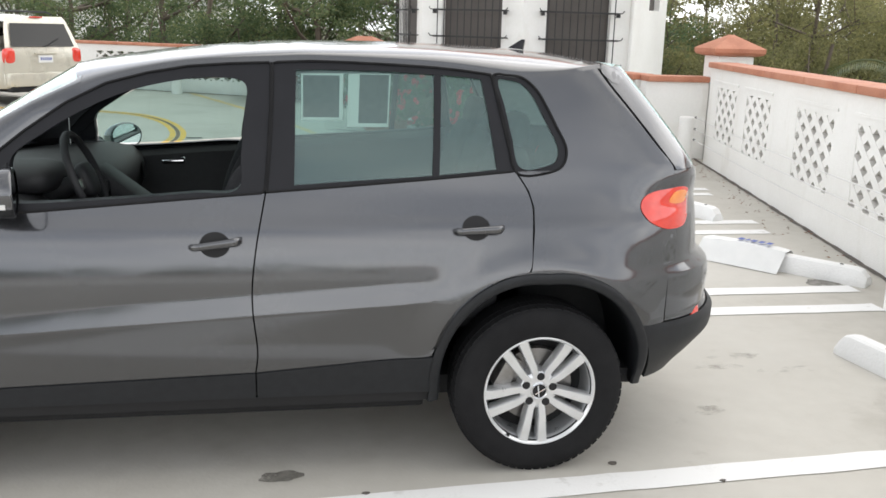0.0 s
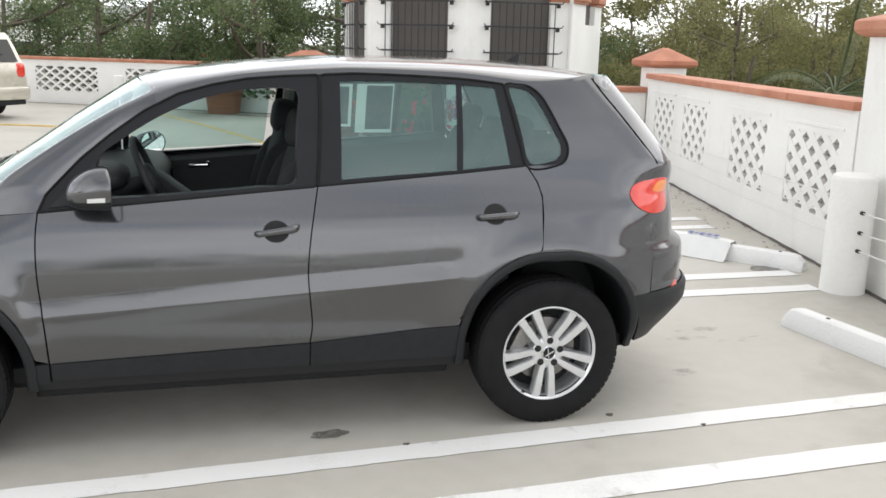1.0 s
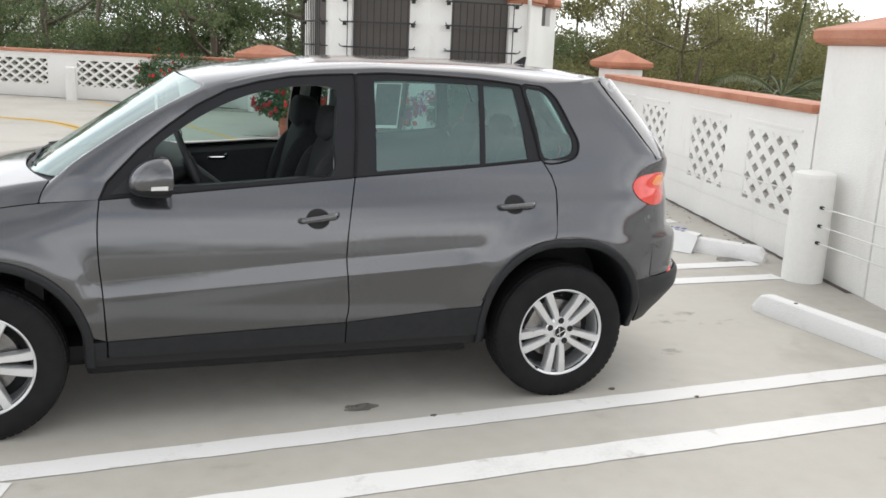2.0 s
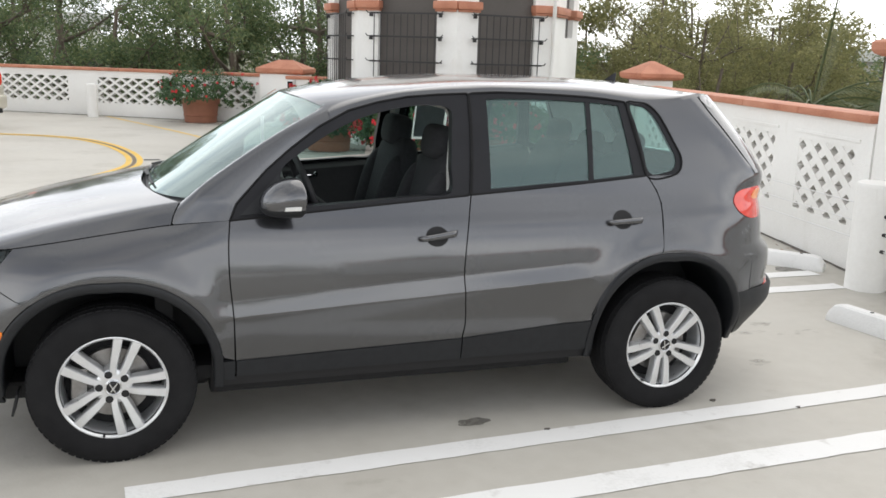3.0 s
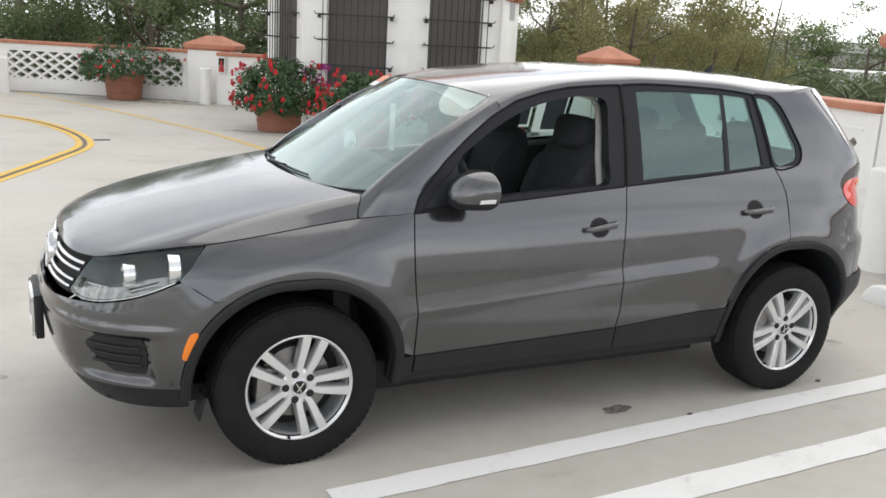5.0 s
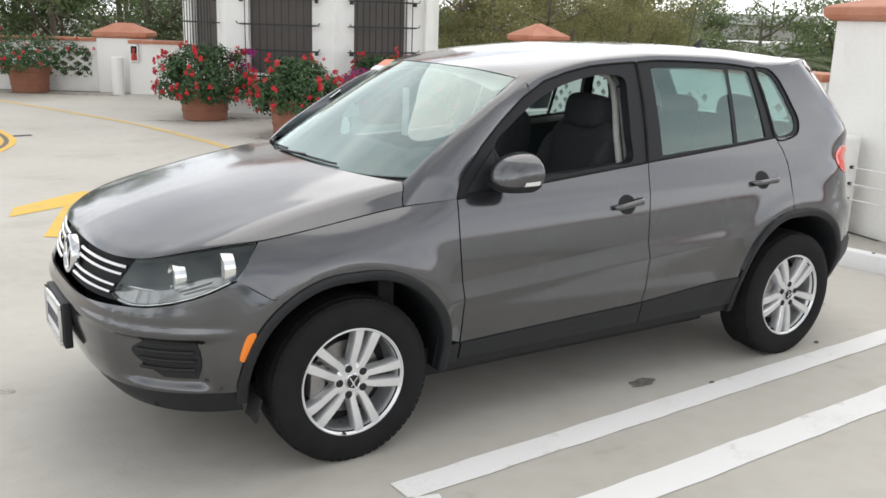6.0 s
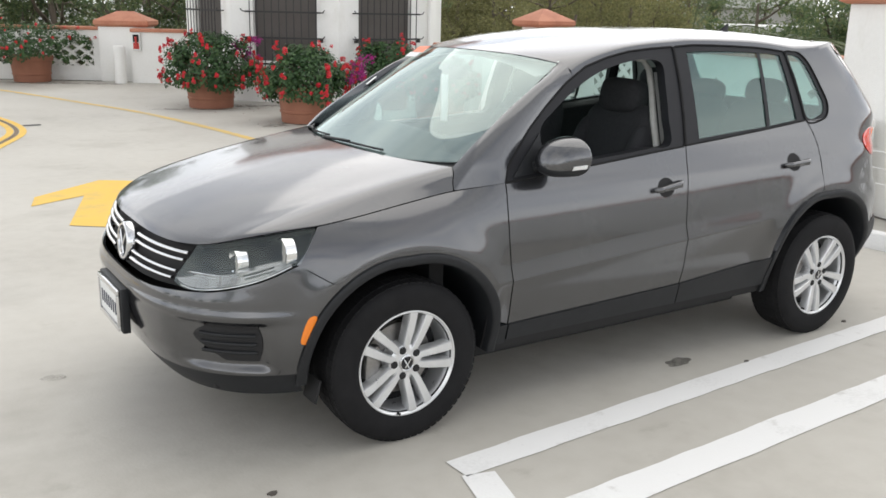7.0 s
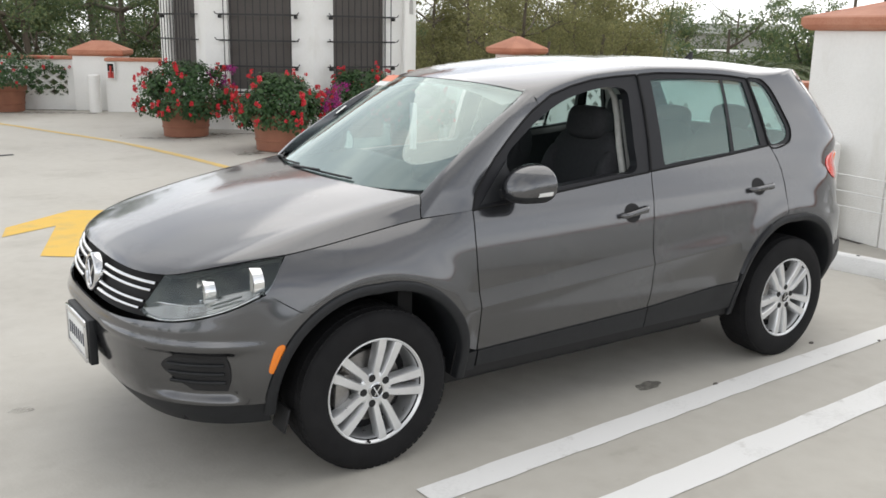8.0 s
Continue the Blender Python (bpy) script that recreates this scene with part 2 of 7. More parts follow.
class Curve:
    """A smooth curve through (x, y) pairs that never overshoots."""

    def __init__(self, *pairs):
        self.x = np.array([p[0] for p in pairs], float)
        self.y = np.array([p[1] for p in pairs], float)
        h, d = np.diff(self.x), np.diff(self.y) / np.diff(self.x)
        m = np.zeros(len(self.x))
        m[0], m[-1] = d[0], d[-1]
        for i in range(1, len(d)):
            if d[i - 1] * d[i] > 0:
                w1, w2 = 2 * h[i] + h[i - 1], h[i] + 2 * h[i - 1]
                m[i] = (w1 + w2) / (w1 / d[i - 1] + w2 / d[i])
        self.m = m

    def __call__(self, v):
        x, y, m = self.x, self.y, self.m
        if v <= x[0]:
            return float(y[0] + m[0] * (v - x[0]) * 0.0)
        if v >= x[-1]:
            return float(y[-1])
        i = int(np.searchsorted(x, v)) - 1
        h = x[i + 1] - x[i]
        t = (v - x[i]) / h
        return float((1 + 2 * t) * (1 - t) ** 2 * y[i] + t * (1 - t) ** 2 * h * m[i] + t * t * (3 - 2 * t) * y[i + 1] + t * t * (t - 1) * h * m[i + 1])


def spline(pts, n, closed=False):
    """n points, evenly spaced, on a smooth curve through pts (any dimension)."""
    p = [np.array(q, float) for q in pts]
    if closed:
        p = p + [p[0]]
    out = []
    for i in range(len(p) - 1):
        a = p[i - 1] if i > 0 else (p[-2] if closed else 2 * p[0] - p[1])
        d = p[i + 2] if i + 2 < len(p) else (p[1] if closed else 2 * p[-1] - p[-2])
        b, c = p[i], p[i + 1]
        # centripetal, so that short and long spans sit together without loops
        t0, k = 0.0, 0.5
        t1 = t0 + max(np.linalg.norm(b - a), 1e-6) ** k
        t2 = t1 + max(np.linalg.norm(c - b), 1e-6) ** k
        t3 = t2 + max(np.linalg.norm(d - c), 1e-6) ** k
        for t in np.linspace(t1, t2, 17)[:-1]:
            a1 = (t1 - t) / (t1 - t0) * a + (t - t0) / (t1 - t0) * b
            a2 = (t2 - t) / (t2 - t1) * b + (t - t1) / (t2 - t1) * c
            a3 = (t3 - t) / (t3 - t2) * c + (t - t2) / (t3 - t2) * d
            b1 = (t2 - t) / (t2 - t0) * a1 + (t - t0) / (t2 - t0) * a2
            b2 = (t3 - t) / (t3 - t1) * a2 + (t - t1) / (t3 - t1) * a3
            out.append((t2 - t) / (t2 - t1) * b1 + (t - t1) / (t2 - t1) * b2)
    out.append(p[-1])
    return resample(out, n + 1 if closed else n)[: n]


def resample(pts, n):
    p = np.array(pts, float)
    s = np.r_[0, np.cumsum(np.linalg.norm(np.diff(p, axis=0), axis=1))]
    at = np.linspace(0, s[-1], n)
    return np.stack([np.interp(at, s, p[:, k]) for k in range(p.shape[1])], 1)


def coons(left, right, bottom, top, nu, nv, even=True):
    """A grid of 2D or 3D points inside four edges; left and right run upwards, bottom and top rightwards."""
    L, R, B, T = resample(left, nv), resample(right, nv) if even else np.array(right), resample(bottom, nu), resample(top, nu)
    rows = []
    for j in range(nv):
        v = j / (nv - 1)
        row = []
        for i in range(nu):
            u = i / (nu - 1)
            row.append((1 - u) * L[j] + u * R[j] + (1 - v) * B[i] + v * T[i] - ((1 - u) * (1 - v) * B[0] + u * (1 - v) * B[-1] + (1 - u) * v * T[0] + u * v * T[-1]))
        rows.append(row)
    return rows

# ---- the roof deck and its walls
def flat(bm, pts, z=0.0):
    bm.faces.new([bm.verts.new((x, y, z)) for x, y in pts])
    return bm


DECK = [(-40, -30), (4.0, -30), (4.62 - 0.215 * 11.7 + 0.25, -10), (4.87, 1.7), (6.3, 8.2), (6.6, 12.5), (3.2, 15.5), (1.9, 16.2), (-8, 22.0), (-40, 40)]
bm = bmesh.new()
flat(bm, DECK)
bmesh.ops.triangulate(bm, faces=bm.faces[:])
floor = part("floor", bm, concrete, smooth=0)
tagged(floor, "pale grey coated concrete roof deck with stains and tyre marks", "floor", kind="structure")
bm = bmesh.new()
flat(bm, [(-900, -900), (900, -900), (900, 900), (-900, 900)], -4.5)
ground = part("ground", bm, far_soil, smooth=0)
tagged(ground, "dull green and brown ground below the roof deck", "ground", kind="structure")


def ribbon(bm, pts, width, z=0.002, jitter=0.0, rng=None):
    """A painted band along points, with slightly uneven edges."""
    p = resample(pts, max(2, int(sum(math.dist(a, b) for a, b in zip(pts, pts[1:])) / 0.12)))
    prev = None
    for i in range(len(p)):
        d = p[min(i + 1, len(p) - 1)] - p[max(i - 1, 0)]
        d = d / np.linalg.norm(d)
        nx, ny = -d[1], d[0]
        w1 = width / 2 + (rng.uniform(-jitter, jitter) if rng else 0)
        w2 = width / 2 + (rng.uniform(-jitter, jitter) if rng else 0)
        a = bm.verts.new((p[i][0] + nx * w1, p[i][1] + ny * w1, z))
        b = bm.verts.new((p[i][0] - nx * w2, p[i][1] - ny * w2, z))
        if prev:
            bm.faces.new([prev[0], prev[1], b, a])
        prev = (a, b)
    return bm


prng = random.Random(4)


def hairpin(x0, y_far, x1, y_near, x2, skew=0.04):
    """Two parallel bay lines joined at the aisle end."""
    bm = bmesh.new()
    w = 0.155
    ribbon(bm, [(x0 - w / 2, y_far), (x1, y_far + skew * (x1 - x0))], w, 0.004, 0.004, prng)
    ribbon(bm, [(x0 - w / 2, y_near), (x2, y_near + skew * (x2 - x0))], w, 0.004, 0.004, prng)
    ribbon(bm, [(x0, y_far - w / 2 - 0.002), (x0, y_near + w / 2 + 0.002)], w, 0.004, 0.004, prng)
    return bm


bm = bmesh.new()
ribbon(bm, [(-1.262, -1.168), (4.3, -0.862)], 0.140, 0.004, 0.004, prng)
ribbon(bm, [(-1.392, -1.640), (4.3, -1.388)], 0.160, 0.004, 0.004, prng)
ribbon(bm, [(-1.210, -1.236), (-1.292, -1.560)], 0.135, 0.004, 0.003, prng)
ob = part("bay_line", bm, line_white, smooth=0)
tagged(ob, "white painted double parking bay line with a squared end", "road marking", "parking bay lines", "structure")
for yf, yn, x1 in ((1.45, 1.03, 4.2), (3.63, 3.22, 4.62), (5.35, 5.04, 4.95), (7.2, 6.85, 5.2)):
    ob = part("bay_line", hairpin(1.27, yf, x1, yn, x1 - 0.1, 0.0), line_white, smooth=0)
    tagged(ob, "white painted double parking bay line on the deck", "road marking", "parking bay lines", "structure")

# yellow double curve of the ramp, with a dark joint between its bands
CURVE = spline([(-6.5, 14.2), (-4.6, 14.0), (-3.2, 13.62), (-2.35, 13.05), (-1.75, 12.0), (-1.36, 10.6), (-1.26, 9.6), (-1.33, 8.9), (-1.7, 7.95), (-2.17, 6.87), (-2.7, 5.72), (-3.6, 3.9), (-4.6, 2.0)], 70)


def offset_line(line, d):
    out = []
    for i in range(len(line)):
        t = line[min(i + 1, len(line) - 1)] - line[max(i - 1, 0)]
        t = t / np.linalg.norm(t)
        out.append((line[i][0] - t[1] * d, line[i][1] + t[0] * d))
    return out


bm = bmesh.new()
ribbon(bm, offset_line(CURVE, 0.078), 0.085, 0.004)
ribbon(bm, offset_line(CURVE, -0.078), 0.085, 0.004)
for f in bm.faces:
    f.material_index = 0
n0 = len(bm.faces)
ribbon(bm, offset_line(CURVE, 0.0), 0.055, 0.003)
bm.faces.ensure_lookup_table()
for f in bm.faces[n0:]:
    f.material_index = 1
ob = part("curved_line", bm, [line_yellow, line_brown], smooth=0)
tagged(ob, "curved yellow double line with a dark worn band between", "road marking", kind="structure")
bm = bmesh.new()
ribbon(bm, [tuple(p) for p in spline([(-1.9, 18.2), (-1.3, 16.6), (-0.39, 14.1), (0.15, 12.4), (0.69, 10.6), (1.0, 8.9), (1.22, 7.0), (1.3, 5.0)], 60)], 0.125, 0.004, 0.008, prng)
ob = part("lane_line", bm, lane_yellow, smooth=0)
tagged(ob, "thin worn yellow lane line on the deck", "road marking", kind="structure")
bm = bmesh.new()
flat(bm, [(-1.88, 4.36), (-1.79, 4.74), (-1.12, 5.30), (-0.80, 5.10), (-0.74, 4.8), (-1.50, 3.35), (-1.74, 3.53), (-1.40, 4.62)], 0.004)
bmesh.ops.triangulate(bm, faces=bm.faces[:])
ob = part("arrow_marking", bm, line_yellow, smooth=0)
tagged(ob, "yellow painted direction arrow worn by tyres", "road marking", kind="structure")


def blot(x, y, rx, ry, seed, turn=0.0):
    r = random.Random(seed)
    pts = []
    for i in range(26):
        a = 2 * math.pi * i / 26
        k = 1 + 0.16 * math.sin(2 * a + seed) + 0.10 * math.sin(5 * a + 2 * seed) + r.uniform(-0.07, 0.07)
        u, v = rx * k * math.cos(a), ry * k * math.sin(a)
        pts.append((x + u * math.cos(turn) - v * math.sin(turn), y + u * math.sin(turn) + v * math.cos(turn)))
    return pts


for i, (x, y, rx, ry) in enumerate(((0.31, -0.82, 0.075, 0.048), (4.08, 1.60, 0.13, 0.11))):
    ob = part("oil_stain", flat(bmesh.new(), blot(x, y, rx, ry, i + 1), 0.003), stain_mat, smooth=0)
    tagged(ob, "small dark oil stain soaked into the concrete deck", "stain", "oil stains", "structure")
for i, (x, y, rx, ry) in enumerate(((2.24, -0.40, 0.10, 0.045), (2.70, 0.26, 0.16, 0.05), (2.95, 0.05, 0.22, 0.04), (2.55, 0.12, 0.12, 0.04), (-2.4, 0.5, 0.05, 0.04), (0.9, -2.1, 0.2, 0.05))):
    ob = part("faint_stain", flat(bmesh.new(), blot(x, y, rx, ry, i + 11), 0.003), faint_mat, smooth=0)
    tagged(ob, "faint grey stain on the concrete deck", "stain", "faint stains", "structure")
for i, (x, y, rad) in enumerate(((-1.93, -0.98, 0.018), (0.62, -0.99, 0.014), (2.0, -1.05, 0.012), (-0.55, -1.9, 0.012), (1.62, -0.86, 0.016), (-1.5, -1.35, 0.012))):
    bm = bmesh.new()
    prism(bm, [(x + rad * (1 + 0.3 * math.sin(3 * a)) * math.cos(a), y + rad * 0.7 * math.sin(a)) for a in np.linspace(0, 2 * math.pi, 10)[:-1]], 0.0, 0.007)
    ob = part("pebble", bm, dark_joint, smooth=0)
    tagged(ob, "small dark bit of grit on the deck", "pebble", "grit")
ob = part("drain_slot", flat(bmesh.new(), [(-1.13, 9.6), (-0.9, 9.62), (-0.9, 9.76), (-1.13, 9.74)], 0.004), iron, smooth=0)
tagged(ob, "small dark metal drain slot in the deck", "drain", kind="structure")


# ---- lattice parapets
def frame_of(p, d):
    """A wall's own frame: x along it, y through it, at the foot."""
    a = math.atan2(d[1], d[0])
    return Matrix.Translation((p[0], p[1], 0)) @ Matrix.Rotation(a, 4, "Z")


def lattice_slats(s0, s1, z0, z1, pitch, width, y0, y1, flat=1.0):
    """Crossing diagonal slats cut to a rectangle; returns one outline a slat. flat: how much wider than high the diamonds are."""
    out = []
    w, h = (s1 - s0) / flat, z1 - z0
    for sign in (1, -1):
        n = int((w + h) / pitch) + 1
        for k in range(n + 1):
            c = k * pitch
            half = width / math.sqrt(2)
            a = [(c - h - half, 0.0), (c - h + half, 0.0), (c + half, h), (c - half, h)]
            if sign < 0:
                a = [(w - s, z) for s, z in a]
            # cut off at both ends of the panel
            for lim, keep in ((0.0, 1), (w, -1)):
                b = []
                for i in range(len(a)):
                    p, q = a[i], a[(i + 1) % len(a)]
                    inp, inq = keep * (p[0] - lim) >= 0, keep * (q[0] - lim) >= 0
                    if inp:
                        b.append(p)
                    if inp != inq:
                        t = (lim - p[0]) / (q[0] - p[0])
                        b.append((lim, p[1] + t * (q[1] - p[1])))
                a = b
                if len(a) < 3:
                    break
            if len(a) >= 3:
                out.append((sign, [(s0 + s * flat, z0 + z) for s, z in a], y0, y1))
    return out


def slat_mesh(poly, y0, y1):
    bm = bmesh.new()
    a = [bm.verts.new((s, y0, z)) for s, z in poly]
    b = [bm.verts.new((s, y1, z)) for s, z in poly]
    n = len(poly)
    bm.faces.new(a)
    bm.faces.new(b[::-1])
    # edges inside the holes take the second material, with shade in its colour
    for i in range(n):
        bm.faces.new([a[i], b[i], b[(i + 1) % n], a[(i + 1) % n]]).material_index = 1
    bmesh.ops.recalc_face_normals(bm, faces=bm.faces[:])
    return bm


def parapet(name, p, d, s0, s1, panels, top, cope, thick, zlo, zhi, pitch, slat, label, flat=1.0):
    """A white wall with pierced lattice panels under a coping. The face towards the deck is at y = 0, the wall goes to y = thick."""
    m = frame_of(p, d)
    root = new(name)
    root.matrix_world = m
    tagged(root, label, "wall", kind="structure")
    bm = bmesh.new()
    edges = [s0] + [e for q in panels for e in q] + [s1]
    for i in range(0, len(edges), 2):
        box(bm, (edges[i], 0, 0), (edges[i + 1], thick, top - cope))
    for a, b in panels:
        box(bm, (a, 0, 0), (b, thick, zlo))
        box(bm, (a, 0, zhi), (b, thick, top - cope))
    part("wall_body", bm, stucco, root, smooth=0)
    # raised border round each panel
    for a, b in panels:
        bm = bmesh.new()
        e, t = 0.03, 0.010
        box(bm, (a - 0.07, -t, zhi + 0.055), (b + 0.07, 0, zhi + e + 0.055), 0.004)
        part("panel_border", bm, stucco, root, smooth=0)
        for sign, poly, y0, y1 in lattice_slats(a, b, zlo, zhi, pitch, slat, 0.004, thick * 0.6, flat):
            part("lattice_slat", slat_mesh(poly, y0 + (0.004 if sign > 0 else 0), y1 - (0 if sign > 0 else 0.006)), [stucco, hole_shade], root, smooth=0)
    # coping in lengths
    length, k = s1 - s0, 0
    n = max(1, round(length / 1.2))
    for k in range(n):
        bm = bmesh.new()
        box(bm, (s0 + k * length / n + 0.003, -0.05, top - cope), (s0 + (k + 1) * length / n - 0.003, thick + 0.05, top), 0.018)
        part("coping_stone", bm, terracotta, root)
    return root


def pier(name, p, d, wx, wy, height, cap_h, apex, over, label):
    """A square pier with an oversailing pyramid cap; x along d, y away from the deck."""
    root = new(name)
    root.matrix_world = frame_of(p, d)
    tagged(root, label, "pier", "wall piers", "structure")
    bm = bmesh.new()
    box(bm, (0, 0, 0), (wx, wy, height), 0.012)
    part("pier_shaft", bm, stucco, root)
    bm = bmesh.new()
    o = over
    rings = []
    cx, cy = wx / 2, wy / 2
    for k, (z, e) in enumerate(((height, 0.02), (height + 0.02, o - 0.02), (height + 0.05, o), (height + cap_h, o), (height + cap_h + 0.015, o - 0.02), (height + apex, -min(cx, cy) + 0.05), (height + apex + 0.012, -min(cx, cy) + 0.03))):
        rings.append([bm.verts.new((cx + sx * (cx + e), cy + sy * (cy + e), z)) for sx, sy in ((-1, -1), (1, -1), (1, 1), (-1, 1))])
    for a, b in zip(rings, rings[1:]):
        for i in range(4):
            bm.faces.new([a[i], a[(i + 1) % 4], b[(i + 1) % 4], b[i]])
    bm.faces.new(rings[0][::-1])
    bm.faces.new(rings[-1])
    part("pier_cap", bm, terracotta, root, smooth=20)
    return root


R0 = (4.62, 1.7)
# seen from the deck the wall runs away to the corner, its outer side to the right
parapet("wall_east", (R0[0] + 0.215 * 6.4, R0[1] + 6.4), (-0.215, -1.0), 0.75, 6.9,
        [(1.19, 2.08), (2.51, 3.40), (4.23, 5.18), (5.68, 6.65)], 1.33, 0.072, 0.28, 0.37, 1.03, 0.195, 0.069,
        "white stucco parapet with pierced diamond lattice and terracotta coping", 1.45)
parapet("wall_east_near", (R0[0] - 0.215 * 1.35, R0[1] - 1.35), (-0.215, -1.0), 0.0, 12.0, [(1.0, 1.9), (2.4, 3.3)], 1.33, 0.072, 0.28, 0.37, 1.03, 0.195, 0.069,
        "white stucco parapet with pierced diamond lattice and terracotta coping", 1.45)
pier("pier_1", (4.53, 1.32), (-0.215, -1.0), 0.98, 0.98, 1.80, 0.11, 0.27, 0.085, "tall white stucco pier with terracotta pyramid cap")
pier("pier_2", (6.02, 7.56), (0.99, -0.05), 0.49, 0.49, 1.40, 0.10, 0.27, 0.11, "white stucco corner pier with terracotta pyramid cap")
parapet("wall_corner", (5.13, 7.80), (0.99, -0.05), 0.0, 0.88, [], 1.12, 0.08, 0.25, 0.4, 0.9, 0.15, 0.06, "short white stucco wall with terracotta coping")
parapet("wall_link", (4.93, 8.86), (0.19, -0.98), 0.0, 0.80, [], 1.124, 0.08, 0.25, 0.4, 0.9, 0.15, 0.06, "short white stucco wall with terracotta coping")
W0, WD = np.array((1.92, 15.8)), np.array((5.7, -3.3)) / math.hypot(5.7, 3.3)
w2 = W0 - WD * 19.0 + np.array((0.2, 0.35))
parapet("wall_north", tuple(w2), tuple(WD), 0.0, 18.4, [(1.0, 3.6), (4.4, 6.4), (7.2, 9.3), (9.9, 10.75), (11.6, 13.36), (14.14, 18.1)], 1.11, 0.07, 0.22, 0.30, 0.89, 0.205, 0.044,
        "long white stucco parapet with pierced diamond lattice and terracotta coping", 1.5)
pier("pier_3", tuple(W0 - WD * 0.71 + np.array((0.12, 0.25))), tuple(WD), 0.98, 0.7, 1.12, 0.12, 0.30, 0.07, "white stucco pier with terracotta pyramid cap")
parapet("wall_extinguisher", tuple(W0), tuple(WD), 0.0, 1.6, [], 1.10, 0.07, 0.25, 0.4, 0.9, 0.15, 0.06, "white stucco wall with terracotta coping beside the tower")
# plain parapets that close the other sides of the deck
parapet("wall_west", (-30, 36), (0.0, -1.0), 0.0, 60.0, [], 1.11, 0.07, 0.22, 0.3, 0.89, 0.165, 0.06, "plain white stucco parapet closing the far side of the deck")
parapet("wall_south", (-30, -24), (1.0, 0.0), 0.0, 40.0, [], 1.11, 0.07, 0.22, 0.3, 0.89, 0.165, 0.06, "plain white stucco parapet closing the deck behind")


# dirt joint along the foot of the lattice wall, with blown leaves
bm = bmesh.new()
ribbon(bm, [(R0[0] + 0.215 * k - 0.03, R0[1] + k) for k in (-1.2, 0.5, 2.5, 4.5, 6.1)], 0.05, 0.003, 0.012, prng)
ob = part("wall_joint", bm, dark_joint, smooth=0)
tagged(ob, "dark dirty joint along the foot of the wall", "joint", kind="structure")
bm = bmesh.new()
ribbon(bm, [tuple(w2 + WD * k + np.array((-0.06, -0.10))) for k in (2.0, 8.0, 14.0, 18.3)], 0.14, 0.003, 0.05, prng)
ob = part("wall_joint", bm, wall_dirt, smooth=0)
tagged(ob, "brown dirt washed along the foot of the long parapet", "joint", kind="structure")

# ---- tower with barred windows
SLIT = 2.05    # sill of the slit window on the face beside the trees
def tower():
    root = new("tower")
    root.matrix_world = pose(0, 0, 0)
    tagged(root, "white octagonal stair tower with dark screened windows behind iron bars", "tower", kind="structure")
    side, a0 = 1.9, math.atan2(-0.64, 0.77)
    corners = [Vector((2.62, 11.8, 0))]
    for k in range(8):
        a = a0 + k * math.pi / 4
        corners.append(corners[-1] + Vector((math.cos(a), math.sin(a), 0)) * side)
    centre = sum(corners[:8], Vector()) / 8
    H = 4.2
    for k in range(8):
        p, q = corners[k], corners[k + 1]
        m = Matrix.Translation(p) @ Matrix.Rotation(a0 + k * math.pi / 4, 4, "Z")
        L, wl, wr, sill = (side, 0.40, 1.52, 0.70) if k != 2 else (side, 0.88, 1.46, SLIT)
        bm = bmesh.new()
        depth = 0.32
        # wall with an arched opening: piers, apron, and an arch over the window
        spring = 2.62 if k != 2 else 2.9
        box(bm, (0, 0, 0), (wl, depth, H))
        box(bm, (wr, 0, 0), (L, depth, H))
        box(bm, (wl, 0, 0), (wr, depth, sill))
        n, r = 14, (wr - wl) / 2
        for i in range(n):
            t0, t1 = math.pi * i / n, math.pi * (i + 1) / n
            x0, x1 = (wl + wr) / 2 - r * math.cos(t0), (wl + wr) / 2 - r * math.cos(t1)
            z0, z1 = spring + r * math.sin(t0), spring + r * math.sin(t1)
            vs = [bm.verts.new(v) for v in ((x0, 0, z0), (x1, 0, z1), (x1, 0, H), (x0, 0, H), (x0, depth, z0), (x1, depth, z1), (x1, depth, H), (x0, depth, H))]
            for f in ((0, 1, 2, 3), (5, 4, 7, 6), (0, 4, 5, 1)):
                bm.faces.new([vs[j] for j in f])
        bmesh.ops.transform(bm, matrix=m, verts=bm.verts[:])
        bmesh.ops.recalc_face_normals(bm, faces=bm.faces[:])
        part("wall_face", bm, stucco, root, smooth=0)
        bm = bmesh.new()
        box(bm, (wl - 0.01, 0.10, sill - 0.01), (wr + 0.01, 0.25, spring + r + 0.02))
        bmesh.ops.transform(bm, matrix=m, verts=bm.verts[:])
        part("window_screen", bm, screen_mat, root, "dark mesh screen in the window", smooth=0)
        # capitals on both piers
        for c0, c1 in ((-0.02, wl + 0.05), (wr - 0.05, L + 0.02)):
            bm = bmesh.new()
            box(bm, (c0, -0.09, 2.44), (c1, 0.1, 2.58), 0.03)
            box(bm, (c0 + 0.03, -0.05, 2.40), (c1 - 0.03, 0.1, 2.44), 0.01)
            bmesh.ops.transform(bm, matrix=m, verts=bm.verts[:])
            part("capital", bm, terracotta, root, "terracotta capital band")
        if k in (0, 1, 7):
            grille(root, m, wl, wr, sill)
    bm = tube(bmesh.new(), [corners[2] + Vector((-0.02, -0.07, z)) for z in (0.0, 1.2, 2.36)] + [corners[2] + Vector((-0.06, -0.16, 2.46)), corners[2] + Vector((-0.06, -0.17, 3.4))], 0.035, 10)
    part("downpipe", bm, stucco, root, "white painted downpipe", smooth=60)
    bm = bmesh.new()
    eave = [centre + (c - centre) * 1.16 for c in corners[:8]]
    lo = [bm.verts.new(v + Vector((0, 0, H))) for v in eave]
    hi = [bm.verts.new(v + Vector((0, 0, H + 0.12))) for v in eave]
